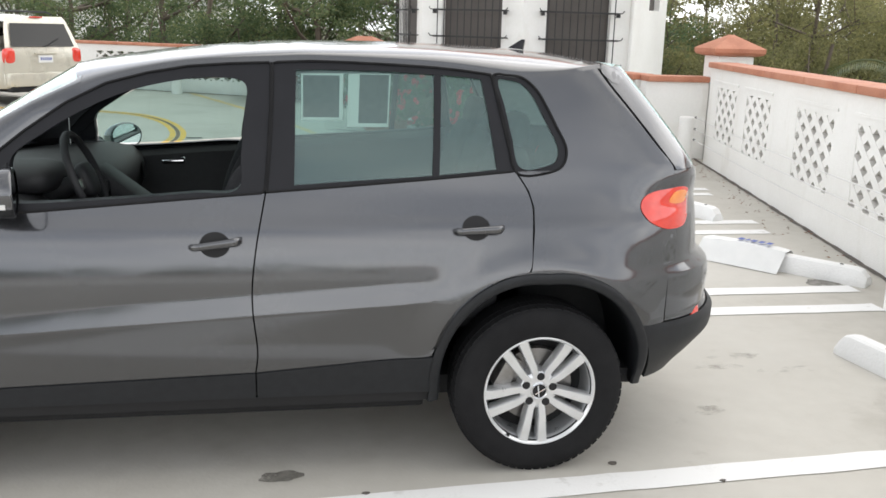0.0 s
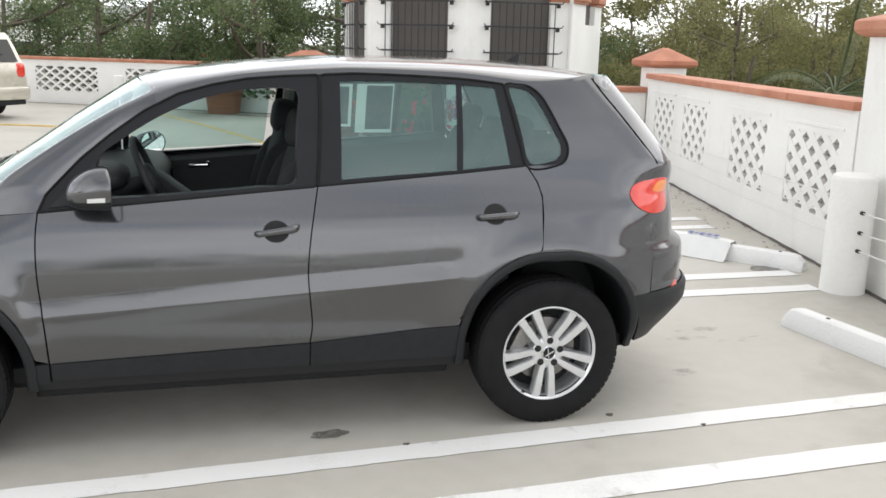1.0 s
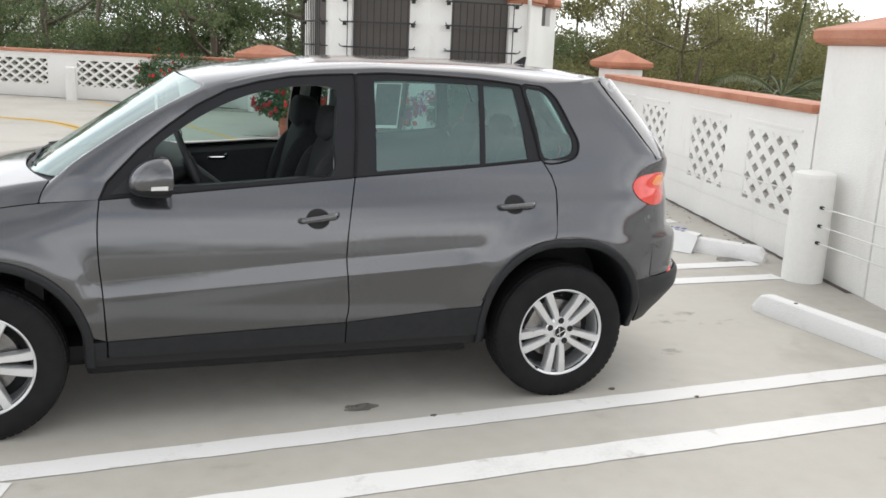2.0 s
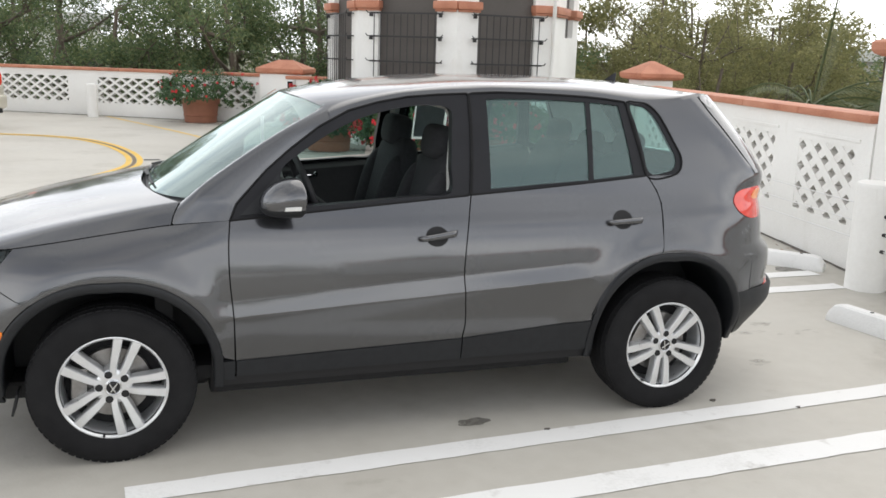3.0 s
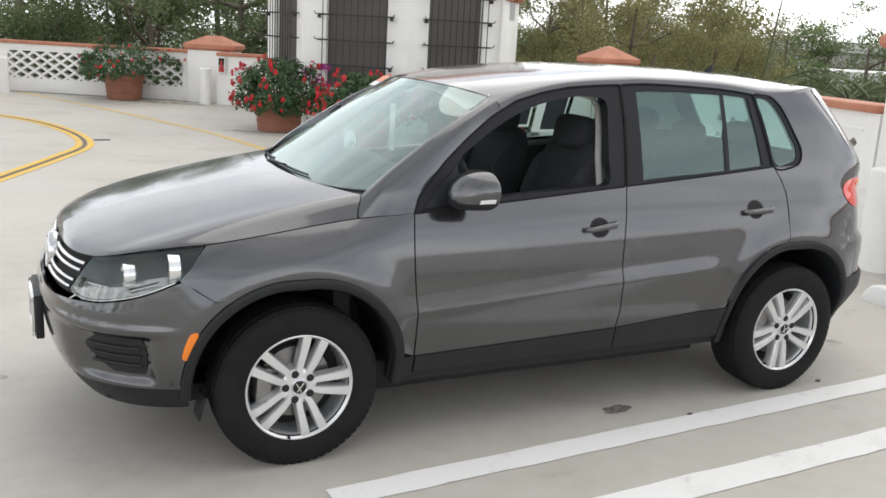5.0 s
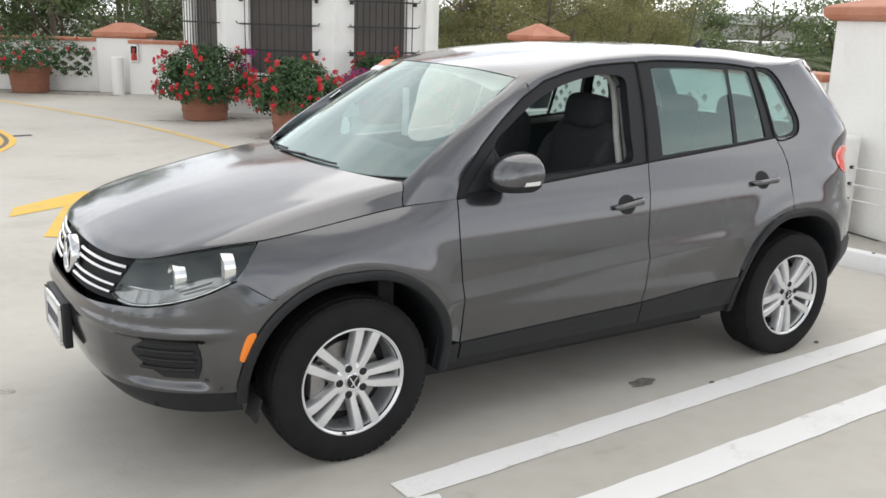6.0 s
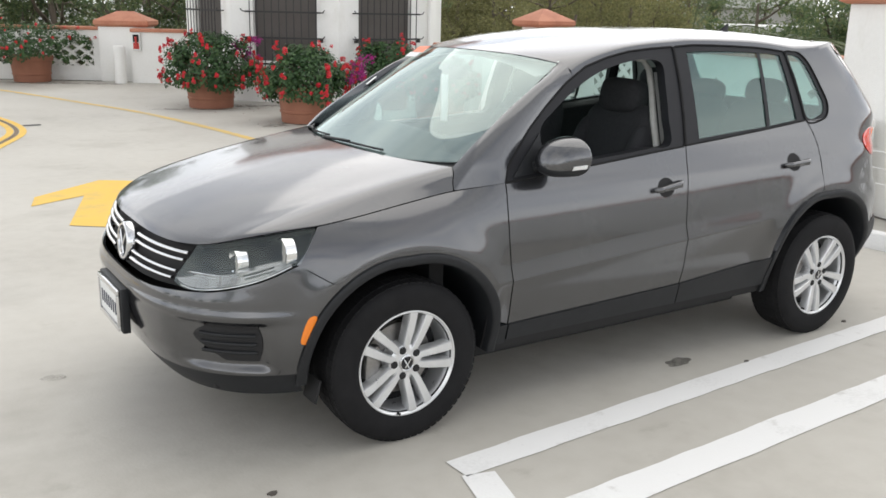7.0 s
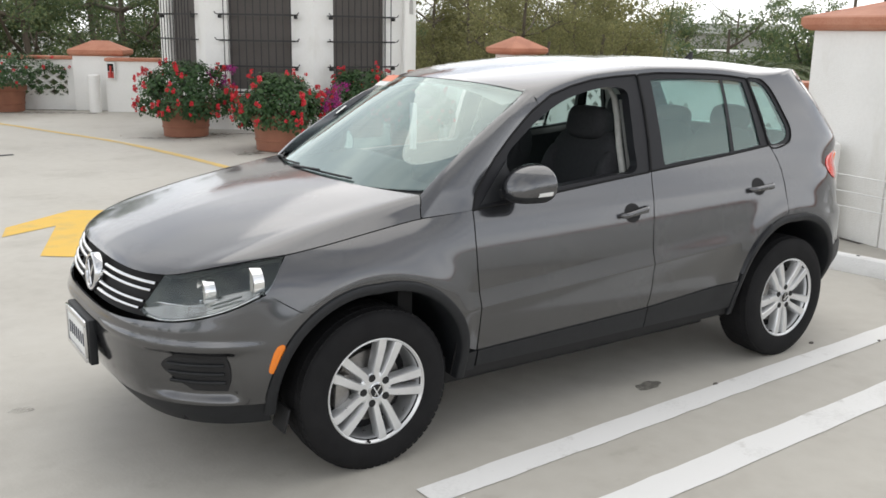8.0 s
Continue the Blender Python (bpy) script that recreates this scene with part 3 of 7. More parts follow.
    tip = bm.verts.new(centre + Vector((0, 0, H + 1.5)))
    bm.faces.new(lo[::-1])
    for i in range(8):
        bm.faces.new([lo[i], lo[(i + 1) % 8], hi[(i + 1) % 8], hi[i]])
        bm.faces.new([hi[i], hi[(i + 1) % 8], tip])
    part("roof", bm, terracotta, root, smooth=0)
    bm = bmesh.new()
    prism(bm, [(c.x, c.y) for c in (centre + (c - centre) * 0.8 for c in corners[:8])], 0.0, 0.06)
    part("tower_floor", bm, stucco, root, smooth=0)
    return root


def grille(root, m, wl, wr, sill):
    """Upright bars on three cross rails that stand off the wall on forked ends."""
    g = new("window_grille")
    g.parent = root
    g["label"] = "black wrought iron window bars on cross rails"
    g.matrix_basis = m
    y = -0.13
    n = 10
    for i in range(n):
        x = wl - 0.02 + (wr - wl + 0.04) * i / (n - 1)
        bm = tube(bmesh.new(), [(x, y, 0.22 if i % 2 else 0.30), (x, y, 2.35)], 0.009, 6)
        part("bar", bm, iron, g)
    for z in (0.66, 1.10, 1.53, 1.96, 2.36):
        bm = bmesh.new()
        box(bm, (wl - 0.10, y - 0.006, z - 0.014), (wr + 0.10, y + 0.006, z + 0.014))
        for x, s in ((wl - 0.10, -1), (wr + 0.10, 1)):
            tube(bm, [(x, y, z), (x + s * 0.015, y * 0.5, z), (x + s * 0.015, 0.01, z)], 0.010, 6)
            tube(bm, [(x, y, z), (x + s * 0.045, y - 0.02, z + 0.008), (x + s * 0.075, y - 0.02, z + 0.045)], 0.009, 6)
            if z in (1.10, 1.96, 2.36):
                box(bm, (x - 0.024, y * 0.4, z - 0.062), (x + 0.024, y + 0.012, z - 0.008), 0.004)
        part("rail", bm, iron, g)


tower()


# ---- things on the deck
def wheel_stop(p, turn, label, length=1.83):
    bm = bmesh.new()
    pts = [(-0.075, 0.0), (-0.075, 0.05), (-0.045, 0.115), (-0.03, 0.125), (0.03, 0.125), (0.045, 0.115), (0.075, 0.05), (0.075, 0.0)]
    rows = []
    for s, k, zk in ((-length / 2, 0.86, 0.55), (-length / 2 + 0.04, 0.98, 0.9), (-length / 2 + 0.09, 1, 1), (0, 1, 1), (length / 2 - 0.09, 1, 1), (length / 2 - 0.04, 0.98, 0.9), (length / 2, 0.86, 0.55)):
        rows.append([(x * k, s, z * zk) for x, z in pts])
    vs = grid_faces(bm, rows)
    bm.faces.new(vs[0])
    bm.faces.new(vs[-1][::-1])
    bmesh.ops.recalc_face_normals(bm, faces=bm.faces[:])
    root = thing("wheel_stop", label, "wheel stop", (*p, 0), turn, "wheel stops")
    part("block", bm, stop_paint, root, smooth=30)
    for s in (-length * 0.33, length * 0.33):
        bm = lathe([(0.0, 0.1285), (0.012, 0.1285), (0.014, 0.125)], 12)
        bmesh.ops.translate(bm, verts=bm.verts[:], vec=(0, s, 0))
        part("anchor_pin", bm, iron, root)
    return root


wheel_stop((3.49, -0.626), 8, "white painted concrete wheel stop, chipped, at a bay's head")
wheel_stop((3.98, 1.95), 38, "white painted concrete wheel stop lying askew under a paper bag", 1.15)
wheel_stop((4.10, 4.15), 20, "white painted concrete wheel stop by the lattice wall", 1.0)


def bollard(x, y, r, h, label):
    root = thing("bollard", label, "bollard", (x, y, 0), 0, "bollards")
    part("post", lathe([(r, 0), (r, h - 0.04)], 32), stucco, root)
    part("cap", lathe([(r, h - 0.04), (r, h - 0.03), (r - 0.008, h - 0.01), (r - 0.03, h), (0.0001, h)], 32), stucco, root, "rounded mortar cap")
    return root


def cables(name, p, q, heights, label):
    root = thing(name, label, "cable")
    for z in heights:
        a, b = Vector((*p, z)), Vector((*q, z))
        bm = tube(bmesh.new(), [a.lerp(b, t) - Vector((0, 0, 0.03 * math.sin(math.pi * t))) for t in np.linspace(0, 1, 9)], 0.006, 6)
        part("cable", bm, cable_mat, root)
        bm = tube(bmesh.new(), [a + Vector((0, 0, 0)), a + (b - a).normalized() * 0.03], 0.014, 8)
        part("cable_end", bm, iron, root)


bollard(4.245, 0.93, 0.155, 0.85, "white painted round concrete bollard beside the tall pier")
bollard(5.55, 7.35, 0.10, 0.62, "white painted round concrete bollard in the wall corner")
cables("cable_run", (4.21, 0.785), (4.0, -4.0), (0.33, 0.46, 0.60), "thin steel guard cables strung along the parapet")
cables("cable_run", (5.60, 7.2), (4.40, 1.15), (0.33, 0.47, 0.62), "thin steel guard cables strung along the lattice parapet")
for s in (-4.70, -0.22):
    q = W0 + WD * s + np.array((-0.05, -0.12))
    bollard(q[0], q[1], 0.12, 0.76, "white painted round concrete bollard by the long parapet")


# ---- the grey sport utility car: x runs from nose to tail, y from its driver's side across, z up
paint = textured("grey_metallic_paint", [(0.054, 0.056, 0.062), (0.062, 0.064, 0.070)], 3.0, (0.24, 0.30), 0.0, metal=0.88, fine=900, coat=1.0)
paint.node_tree.nodes["Principled BSDF"].inputs["Specular Tint"].default_value = (0.6, 0.6, 0.62, 1)
paint.node_tree.nodes["Principled BSDF"].inputs["Coat IOR"].default_value = 1.82
paint.node_tree.nodes["Principled BSDF"].inputs["Coat Roughness"].default_value = 0.085
trim_black = textured("black_plastic_trim", [(0.011, 0.012, 0.014), (0.018, 0.0195, 0.022)], 30.0, (0.42, 0.54), 0.08, 400)
trim_black.node_tree.nodes["Principled BSDF"].inputs["Specular IOR Level"].default_value = 0.32
frame_black = textured("satin_black_window_frame", [(0.011, 0.0113, 0.0137), (0.016, 0.0164, 0.0195)], 8.0, (0.40, 0.50), coat=0.0)
frame_black.node_tree.nodes["Principled BSDF"].inputs["Specular IOR Level"].default_value = 0.22
gloss_black = material("gloss_black_pillar", (0.010, 0.010, 0.012), 0.25, 0, 0.0, 0.4)
under_black = material("underbody_black", (0.012, 0.012, 0.013), 0.8)
cloth = textured("black_seat_cloth", [(0.019, 0.0192, 0.022), (0.033, 0.0335, 0.037)], 60.0, (0.85, 0.95), 0.3, 300)
dash_mat = textured("dark_dash_plastic", [(0.013, 0.0136, 0.0155), (0.022, 0.0226, 0.0246)], 40.0, (0.55, 0.7), 0.1, 300)
liner_mat = textured("pale_grey_headliner", [(0.42, 0.42, 0.40), (0.5, 0.5, 0.48)], 30.0, (0.9, 1.0))
chrome = material("chrome", (0.66, 0.665, 0.675), 0.05, 1.0)
silver = textured("silver_alloy_paint", [(0.66, 0.67, 0.68), (0.76, 0.77, 0.78)], 12.0, (0.24, 0.34), metal=0.7)
steel = textured("worn_brake_steel", [(0.22, 0.21, 0.20), (0.35, 0.34, 0.33)], 30.0, (0.35, 0.5), metal=0.9)
rubber = textured("tyre_rubber", [(0.009, 0.009, 0.010), (0.017, 0.017, 0.018)], 14.0, (0.7, 0.85), 0.12, 200)
rubber.node_tree.nodes["Principled BSDF"].inputs["Specular IOR Level"].default_value = 0.18
# the last colour brightens the panes evenly, in place of reflected sky haze
side_glass = glass("tinted_glass", (0.71, 0.93, 0.89), 0.085, 0.30, (0.12, 0.205, 0.195))
screen_glass = glass("windscreen_glass", (0.87, 1.0, 0.98), 0.22, 0.30, (0.26, 0.355, 0.34))
lamp_glass = glass("lamp_cover", (0.95, 0.96, 0.97), 0.06)
amber = material("amber_lens", (0.85, 0.22, 0.01), 0.25, 0, 0.6)
red_lens = textured("red_lamp_lens", [(0.62, 0.030, 0.018), (0.78, 0.060, 0.035)], 25.0, (0.12, 0.2), coat=1.0)
turn_mat = textured("orange_lamp_lens", [(0.85, 0.22, 0.04), (0.92, 0.34, 0.08)], 30.0, (0.12, 0.2), coat=1.0)
reflector_mat = material("lamp_reflector", (0.75, 0.76, 0.77), 0.12, 1.0)
white_card = textured("white_card", [(0.72, 0.73, 0.72), (0.8, 0.8, 0.79)], 8.0, (0.6, 0.7))
orange_card = textured("orange_card", [(0.75, 0.22, 0.11), (0.8, 0.3, 0.2)], 8.0, (0.5, 0.6))
blue_ink = material("blue_ink", (0.06, 0.10, 0.35), 0.6)
dark_ink = material("dark_ink", (0.03, 0.035, 0.06), 0.6)
mirror_mat = material("mirror_silver", (0.9, 0.9, 0.9), 0.02, 1.0)

AX = 1.302
WZ = Curve((0.10, 0.75), (0.24, 0.800), (0.31, 0.823), (0.40, 0.842), (0.47, 0.853), (0.56, 0.863), (0.70, 0.870), (0.76, 0.867), (0.82, 0.860), (0.90, 0.845), (0.96, 0.828),
           (1.02, 0.803), (1.09, 0.776), (1.2, 0.742), (1.35, 0.692), (1.5, 0.632), (1.58, 0.596), (1.64, 0.565))
ZH = Curve((-2.2, 0.80), (-1.9, 0.885), (-1.643, 0.923), (-1.444, 0.948), (-1.225, 0.975), (-1.065, 0.992), (-0.812, 1.012))
XF = Curve((0.15, -1.96), (0.24, -2.07), (0.33, -2.14), (0.45, -2.185), (0.56, -2.20), (0.64, -2.195), (0.70, -2.17), (0.80, -2.13), (0.88, -2.08), (0.94, -2.0), (1.0, -1.9))
XR = Curve((0.20, 1.98), (0.33, 2.06), (0.43, 2.17), (0.50, 2.232), (0.555, 2.235), (0.582, 2.205), (0.60, 2.188), (0.70, 2.196), (0.755, 2.190), (0.79, 2.15), (0.815, 2.125), (0.9, 2.12), (1.02, 2.11), (1.12, 2.07), (1.2, 2.02), (1.35, 1.90), (1.5, 1.77), (1.6, 1.68))
XCR = Curve((0.6, 1.42), (1.05, 1.45), (1.3, 1.41), (1.58, 1.27))
PF = 2.9


def sstep(a, b, x):
    t = min(1.0, max(0.0, (x - a) / (b - a)))
    return t * t * (3 - 2 * t)


def crease(d, up, down):
    """A fold that leans back above its edge over up metres and fades below it over down metres."""
    return max(0.0, 1 - d / up) ** 1.3 if d >= 0 else math.exp(d / down)


def flank(x, z):
    """Half width of the body without the rounding of its corners."""
    w = WZ(z)
    on = sstep(-0.98, -0.79, x) * (1 - sstep(0.72, 0.98, x))
    if on > 0 and z < 1.0:
        w += on * 0.0175 * crease(z - (0.652 + 0.056 * x), 0.080, 0.085)
    # wheel arches swell, the front wing rolls over into the bonnet
    for ax in (-AX, AX):
        r = math.hypot(x - ax, (z - 0.34))
        w += 0.022 * math.exp(-((r - 0.47) / 0.085) ** 2) * sstep(0.3, 0.5, z) * (1 - 0.85 * sstep(-0.90, -0.79, x) if ax < 0 else 1.0)
    if x < -0.8 and z > 0.7:
        k = max(0.0, 1 - (ZH(x) - z) / 0.13)
        w -= 0.045 * k * k * sstep(-0.8, -1.1, x)
    return w


def tail_power(z):
    """How square the rear corner is: rounded at the bumper, crisp beside the rear window."""
    return 2.6 + 1.5 * sstep(1.02, 1.2, z)


def skin(x, z):
    """Half width of the body shell."""
    w = flank(x, z)
    a, f = -1.40, XF(z)
    if x < a:
        q = min(0.9999, (a - x) / (a - f))
        w *= (1 - q ** PF) ** (1 / PF)
    a, r = XCR(z), XR(z)
    if x > a:
        q = min(0.9999, (x - a) / (r - a))
        p = tail_power(z)
        w *= (1 - q ** p) ** (1 / p)
    return w


def nose(t, z, out=0.0):
    """A point on the front corner: t runs from 0 at the wing to 1 at the middle of the nose."""
    a, f = -1.40, XF(z)
    # the pocket round the lower grille, and the fold above it
    pocket = sstep(0.27, 0.33, t) * (1 - sstep(0.56, 0.74, t)) * sstep(0.368, 0.405, z) * (1 - sstep(0.555, 0.585, z))
    out = out - 0.030 * pocket + 0.008 * math.exp(-((z - 0.600) / 0.02) ** 2) * sstep(0.15, 0.3, t)
    c, s = math.cos(t * math.pi / 2), math.sin(t * math.pi / 2)
    q = s ** (2 / PF)
    x = a - (a - f) * q
    return np.array((x - out * s, -(flank(max(x, -1.9), z) * c ** (2 / PF) + out * c), z))


def tail(t, z, out=0.0):
    a, r = XCR(z), XR(z)
    c, s = math.cos(t * math.pi / 2), math.sin(t * math.pi / 2)
    p = tail_power(z)
    x = a + (r - a) * s ** (2 / p)
    return np.array((x + out * s, -(flank(min(x, 1.8), z) * c ** (2 / p) + out * c), z))


def shell(bm, rows, side, depth=0.014, out=None):
    """Faces for one panel of the body, mirrored for the far side (side = 1), with its edges turned inwards. out: the way it faces."""
    pts = [[(p[0], p[1] * (1 if side < 0 else -1), p[2]) for p in row] for row in rows]
    vs = grid_faces(bm, pts)
    bm.normal_update()
    out = Vector(out or (0, side, 0))
    turned = sum((f.normal * f.calc_area() for f in bm.faces), Vector()).dot(out) < 0
    if turned:
        bmesh.ops.reverse_faces(bm, faces=bm.faces[:])
        bm.normal_update()
    rim = [v for v in vs[0]] + [r[-1] for r in vs[1:-1]] + [v for v in vs[-1][::-1]] + [r[0] for r in vs[1:-1][::-1]]
    inner = [bm.verts.new(v.co - v.normal * depth) for v in rim]
    for i in range(len(rim)):
        j = (i + 1) % len(rim)
        q = [rim[i], inner[i], inner[j], rim[j]]
        bm.faces.new(q[::-1] if turned else q)
    return bm


def side_panel(name, left, right, bottom, top, side, mat=None, nu=40, nv=56, out=0.0, parent=None, label="", depth=0.014):
    rows = coons(left, right, bottom, top, nu, nv)
    pts = [[(x, -(skin(x, z) + out), z) for x, z in row] for row in rows]
    return part(name, shell(bmesh.new(), pts, side, depth), mat or paint, parent, label, smooth=40)


car = thing("car", "dark grey metallic sport utility car with its driver's window open", "car")

G = 0.0028   # half of a panel gap
DOOR_F = [(-0.799, 0.315), (-0.801, 0.426), (-0.808, 0.607), (-0.821, 0.78), (-0.820, 0.921), (-0.811, 1.011)]
GAP_B = [(0.227, 0.335), (0.225, 0.442), (0.234, 0.512), (0.219, 0.732), (0.233, 0.887), (0.270, 1.090)]
GAP_R = [(1.205, 0.796), (1.233, 0.812), (1.250, 0.95), (1.253, 1.037), (1.235, 1.097), (1.191, 1.166)]
BELT = [(-0.811, 1.011), (-0.462, 1.035), (-0.037, 1.068), (0.270, 1.090), (0.539, 1.111), (0.848, 1.136), (1.191, 1.166)]


def shift(line, dx):
    return [(x + dx, z) for x, z in line]


def sub(line, x0, x1, n=24):
    c = Curve(*line)
    return [(x, c(x)) for x in np.linspace(x0, x1, n)]

def arch_r(a, base, ax=-1.0):
    """Radius of a wheel arch at an angle; the rear one is taller."""
    c, s = math.cos(radians(a)), math.sin(radians(a))
    return base + 0.044 * abs(c * s) + (0.018 * s * s + 0.010 * abs(c * s) - 0.016 * c * c if ax > 0 else 0.0)


def arch(ax, base, a0, a1, n=28, zc=0.335):
    return [(ax + arch_r(a, base, ax) * math.cos(radians(a)), zc + arch_r(a, base, ax) * math.sin(radians(a))) for a in np.linspace(a0, a1, n)]


RA = 0.450   # radius at which the body meets the arch trim


def t_of(x, z):
    """The nose parameter of a point of the front corner."""
    q = min(1.0, max(0.0, (-1.40 - x) / (-1.40 - XF(z))))
    return math.asin(min(1.0, q ** (PF / 2))) * 2 / math.pi


def nose_panel(name, left, right, bottom, top, side, mat, nu, nv, out=0.0, parent=None, label="", depth=0.014):
    """A panel whose edges are given in (t, z)."""
    rows = coons(left, right, bottom, top, nu, nv)
    pts = [[nose(min(1.0, max(0.0, t)), z, out) for t, z in row] for row in rows]
    # the grid runs from the wing to the nose, against the flank's direction
    return part(name, shell(bmesh.new(), [r[::-1] for r in pts], side, depth), mat, parent, label, smooth=40)


def both_nose(name, left, bottom, top, mat, nu, nv, out=0.0, parent=None, label="", depth=0.014):
    """One panel right across the nose, from wing to wing."""
    z0, z1 = bottom[-1][1], top[-1][1]
    rows = coons(left, [(1.0, z0), (1.0, z1)], bottom, top, nu, nv)
    pts = []
    for row in rows:
        half = [nose(min(1.0, max(0.0, t)), z, out) for t, z in row]
        pts.append([(p[0], -p[1], p[2]) for p in half] + [tuple(p) for p in half[::-1][1:]])
    return part(name, shell(bmesh.new(), pts, -1, depth, (-1, 0, 0)), mat, parent, label, smooth=40)


def blob(name, outline, mat, side, out=0.004, dome=0.006, parent=None, label="", n=48, rings=7, rim=0.012, surf=None):
    """A lens or cap set on the flank: a smooth closed outline in (x, z), domed, with a rim sunk into the body."""
    loop = spline(outline, n, closed=True)
    c = loop.mean(0)
    rows = []
    for k in range(rings + 1):
        f = 1 - k / rings * 0.97
        ring = []
        for p in loop:
            q = c + (p - c) * f
            w = skin(q[0], q[1]) + out + dome * (1 - f * f)
            ring.append((q[0], -w if side < 0 else w, q[1]))
        rows.append(ring)
    rows.insert(0, [(x, y + (rim if side < 0 else -rim), z) for x, y, z in rows[0]])
    bm = bmesh.new()
    vs = grid_faces(bm, rows, wrap=True)
    bm.faces.new(vs[-1])
    bmesh.ops.recalc_face_normals(bm, faces=bm.faces[:])
    o = part(name, bm, mat, parent, label, smooth=50)
    return o


def ring_panel(name, outer, inner, side, mat, out=-0.003, sub_n=6, parent=None, depth=0.02, label="", straight=False):
    """A frame on the flank between two matched closed outlines in (x, z)."""
    bm = bmesh.new()
    o, i = [], []
    n = len(outer)
    for k in range(n):
        a, b, c, d = (np.array(inner[(k + q) % n]) for q in (-1, 0, 1, 2))
        for j in range(sub_n):
            f = j / sub_n
            o.append(np.array(outer[k]) * (1 - f) + np.array(outer[(k + 1) % n]) * f)
            i.append(b * (1 - f) + c * f if straight else 0.5 * (2 * b + (c - a) * f + (2 * a - 5 * b + 4 * c - d) * f * f + (3 * b - a - 3 * c + d) * f ** 3))
    rows = []
    for f in (0, 0.15, 0.5, 0.85, 1.0):
        row = []
        for a, b in zip(o, i):
            q = a * (1 - f) + b * f
            w = skin(q[0], q[1]) + out
            row.append((q[0], -w if side < 0 else w, q[1]))
        rows.append(row)
    inn = [(x, y + (depth if side < 0 else -depth), z) for x, y, z in rows[-1]]
    rows.append(inn)
    grid_faces(bm, rows, wrap=True, flip=side > 0)
    bmesh.ops.recalc_face_normals(bm, faces=bm.faces[:])
    return part(name, bm, mat, parent, label, smooth=40)


def pane(name, left, right, bottom, top, side, parent, inset=0.010, mat=None):
    rows = coons(left, right, bottom, top, 14, 12)
    mid = np.mean([q for r in rows for q in r], 0)
    rows = [[mid + (q - mid) * 1.045 for q in r] for r in rows]     # tucked under the frame
    pts = [[(x, -(skin(x, z) - inset) if side < 0 else skin(x, z) - inset, z) for x, z in row] for row in rows]
    bm = bmesh.new()
    grid_faces(bm, pts, flip=side > 0)
    o = part(name, bm, mat or side_glass, parent, "tinted window glass")
    o.visible_shadow = False
    return o


F_OUT = [(-.811, 1.011), (-.78, 1.079), (-.651, 1.212), (-.545, 1.299), (-.411, 1.394), (-.274, 1.463), (-.137, 1.50), (.003, 1.525), (.15, 1.537), (.296, 1.544), (.292, 1.40), (.282, 1.24), (.268, 1.092), (.10, 1.080), (-.2, 1.057), (-.5, 1.034)]
F_IN = [(-.585, 1.066), (-.590, 1.13), (-.580, 1.218), (-.490, 1.287), (-.372, 1.360), (-.255, 1.416), (-.142, 1.453), (-.003, 1.480), (.10, 1.488), (.202, 1.468), (.198, 1.36), (.186, 1.22), (.172, 1.104), (.02, 1.092), (-.2, 1.076), (-.45, 1.062)]
R_OUT = [(.273, 1.094), (.287, 1.24), (.297, 1.40), (.301, 1.544), (.436, 1.551), (.586, 1.549), (.74, 1.544), (.896, 1.537), (1.0, 1.528), (1.112, 1.515), (1.135, 1.40), (1.162, 1.28), (1.188, 1.167), (1.0, 1.150), (.848, 1.137), (.539, 1.113)]
R_IN = [(.372, 1.117), (.376, 1.24), (.380, 1.40), (.384, 1.517), (.46, 1.521), (.60, 1.521), (.74, 1.518), (.892, 1.511), (1.0, 1.504), (1.072, 1.497), (1.088, 1.40), (1.106, 1.28), (1.120, 1.172), (1.0, 1.160), (.87, 1.149), (.539, 1.129)]
Q_OUT = [(1.120, 1.514), (1.170, 1.514), (1.230, 1.506), (1.284, 1.463), (1.320, 1.402), (1.353, 1.335), (1.392, 1.245), (1.376, 1.188), (1.325, 1.163), (1.196, 1.160), (1.166, 1.29), (1.142, 1.40)]
Q_OUT, Q_IN = [tuple(p) for p in spline(Q_OUT, 48, closed=True)], [(1.145, 1.492), (1.178, 1.490), (1.218, 1.480), (1.253, 1.448), (1.284, 1.393), (1.314, 1.33), (1.350, 1.248), (1.338, 1.206), (1.300, 1.189), (1.214, 1.184), (1.186, 1.29), (1.163, 1.40)]
Q_IN = [tuple(p) for p in np.array(spline(Q_IN, 48, closed=True)) * 0.75 + np.array(Q_OUT) * 0.25]

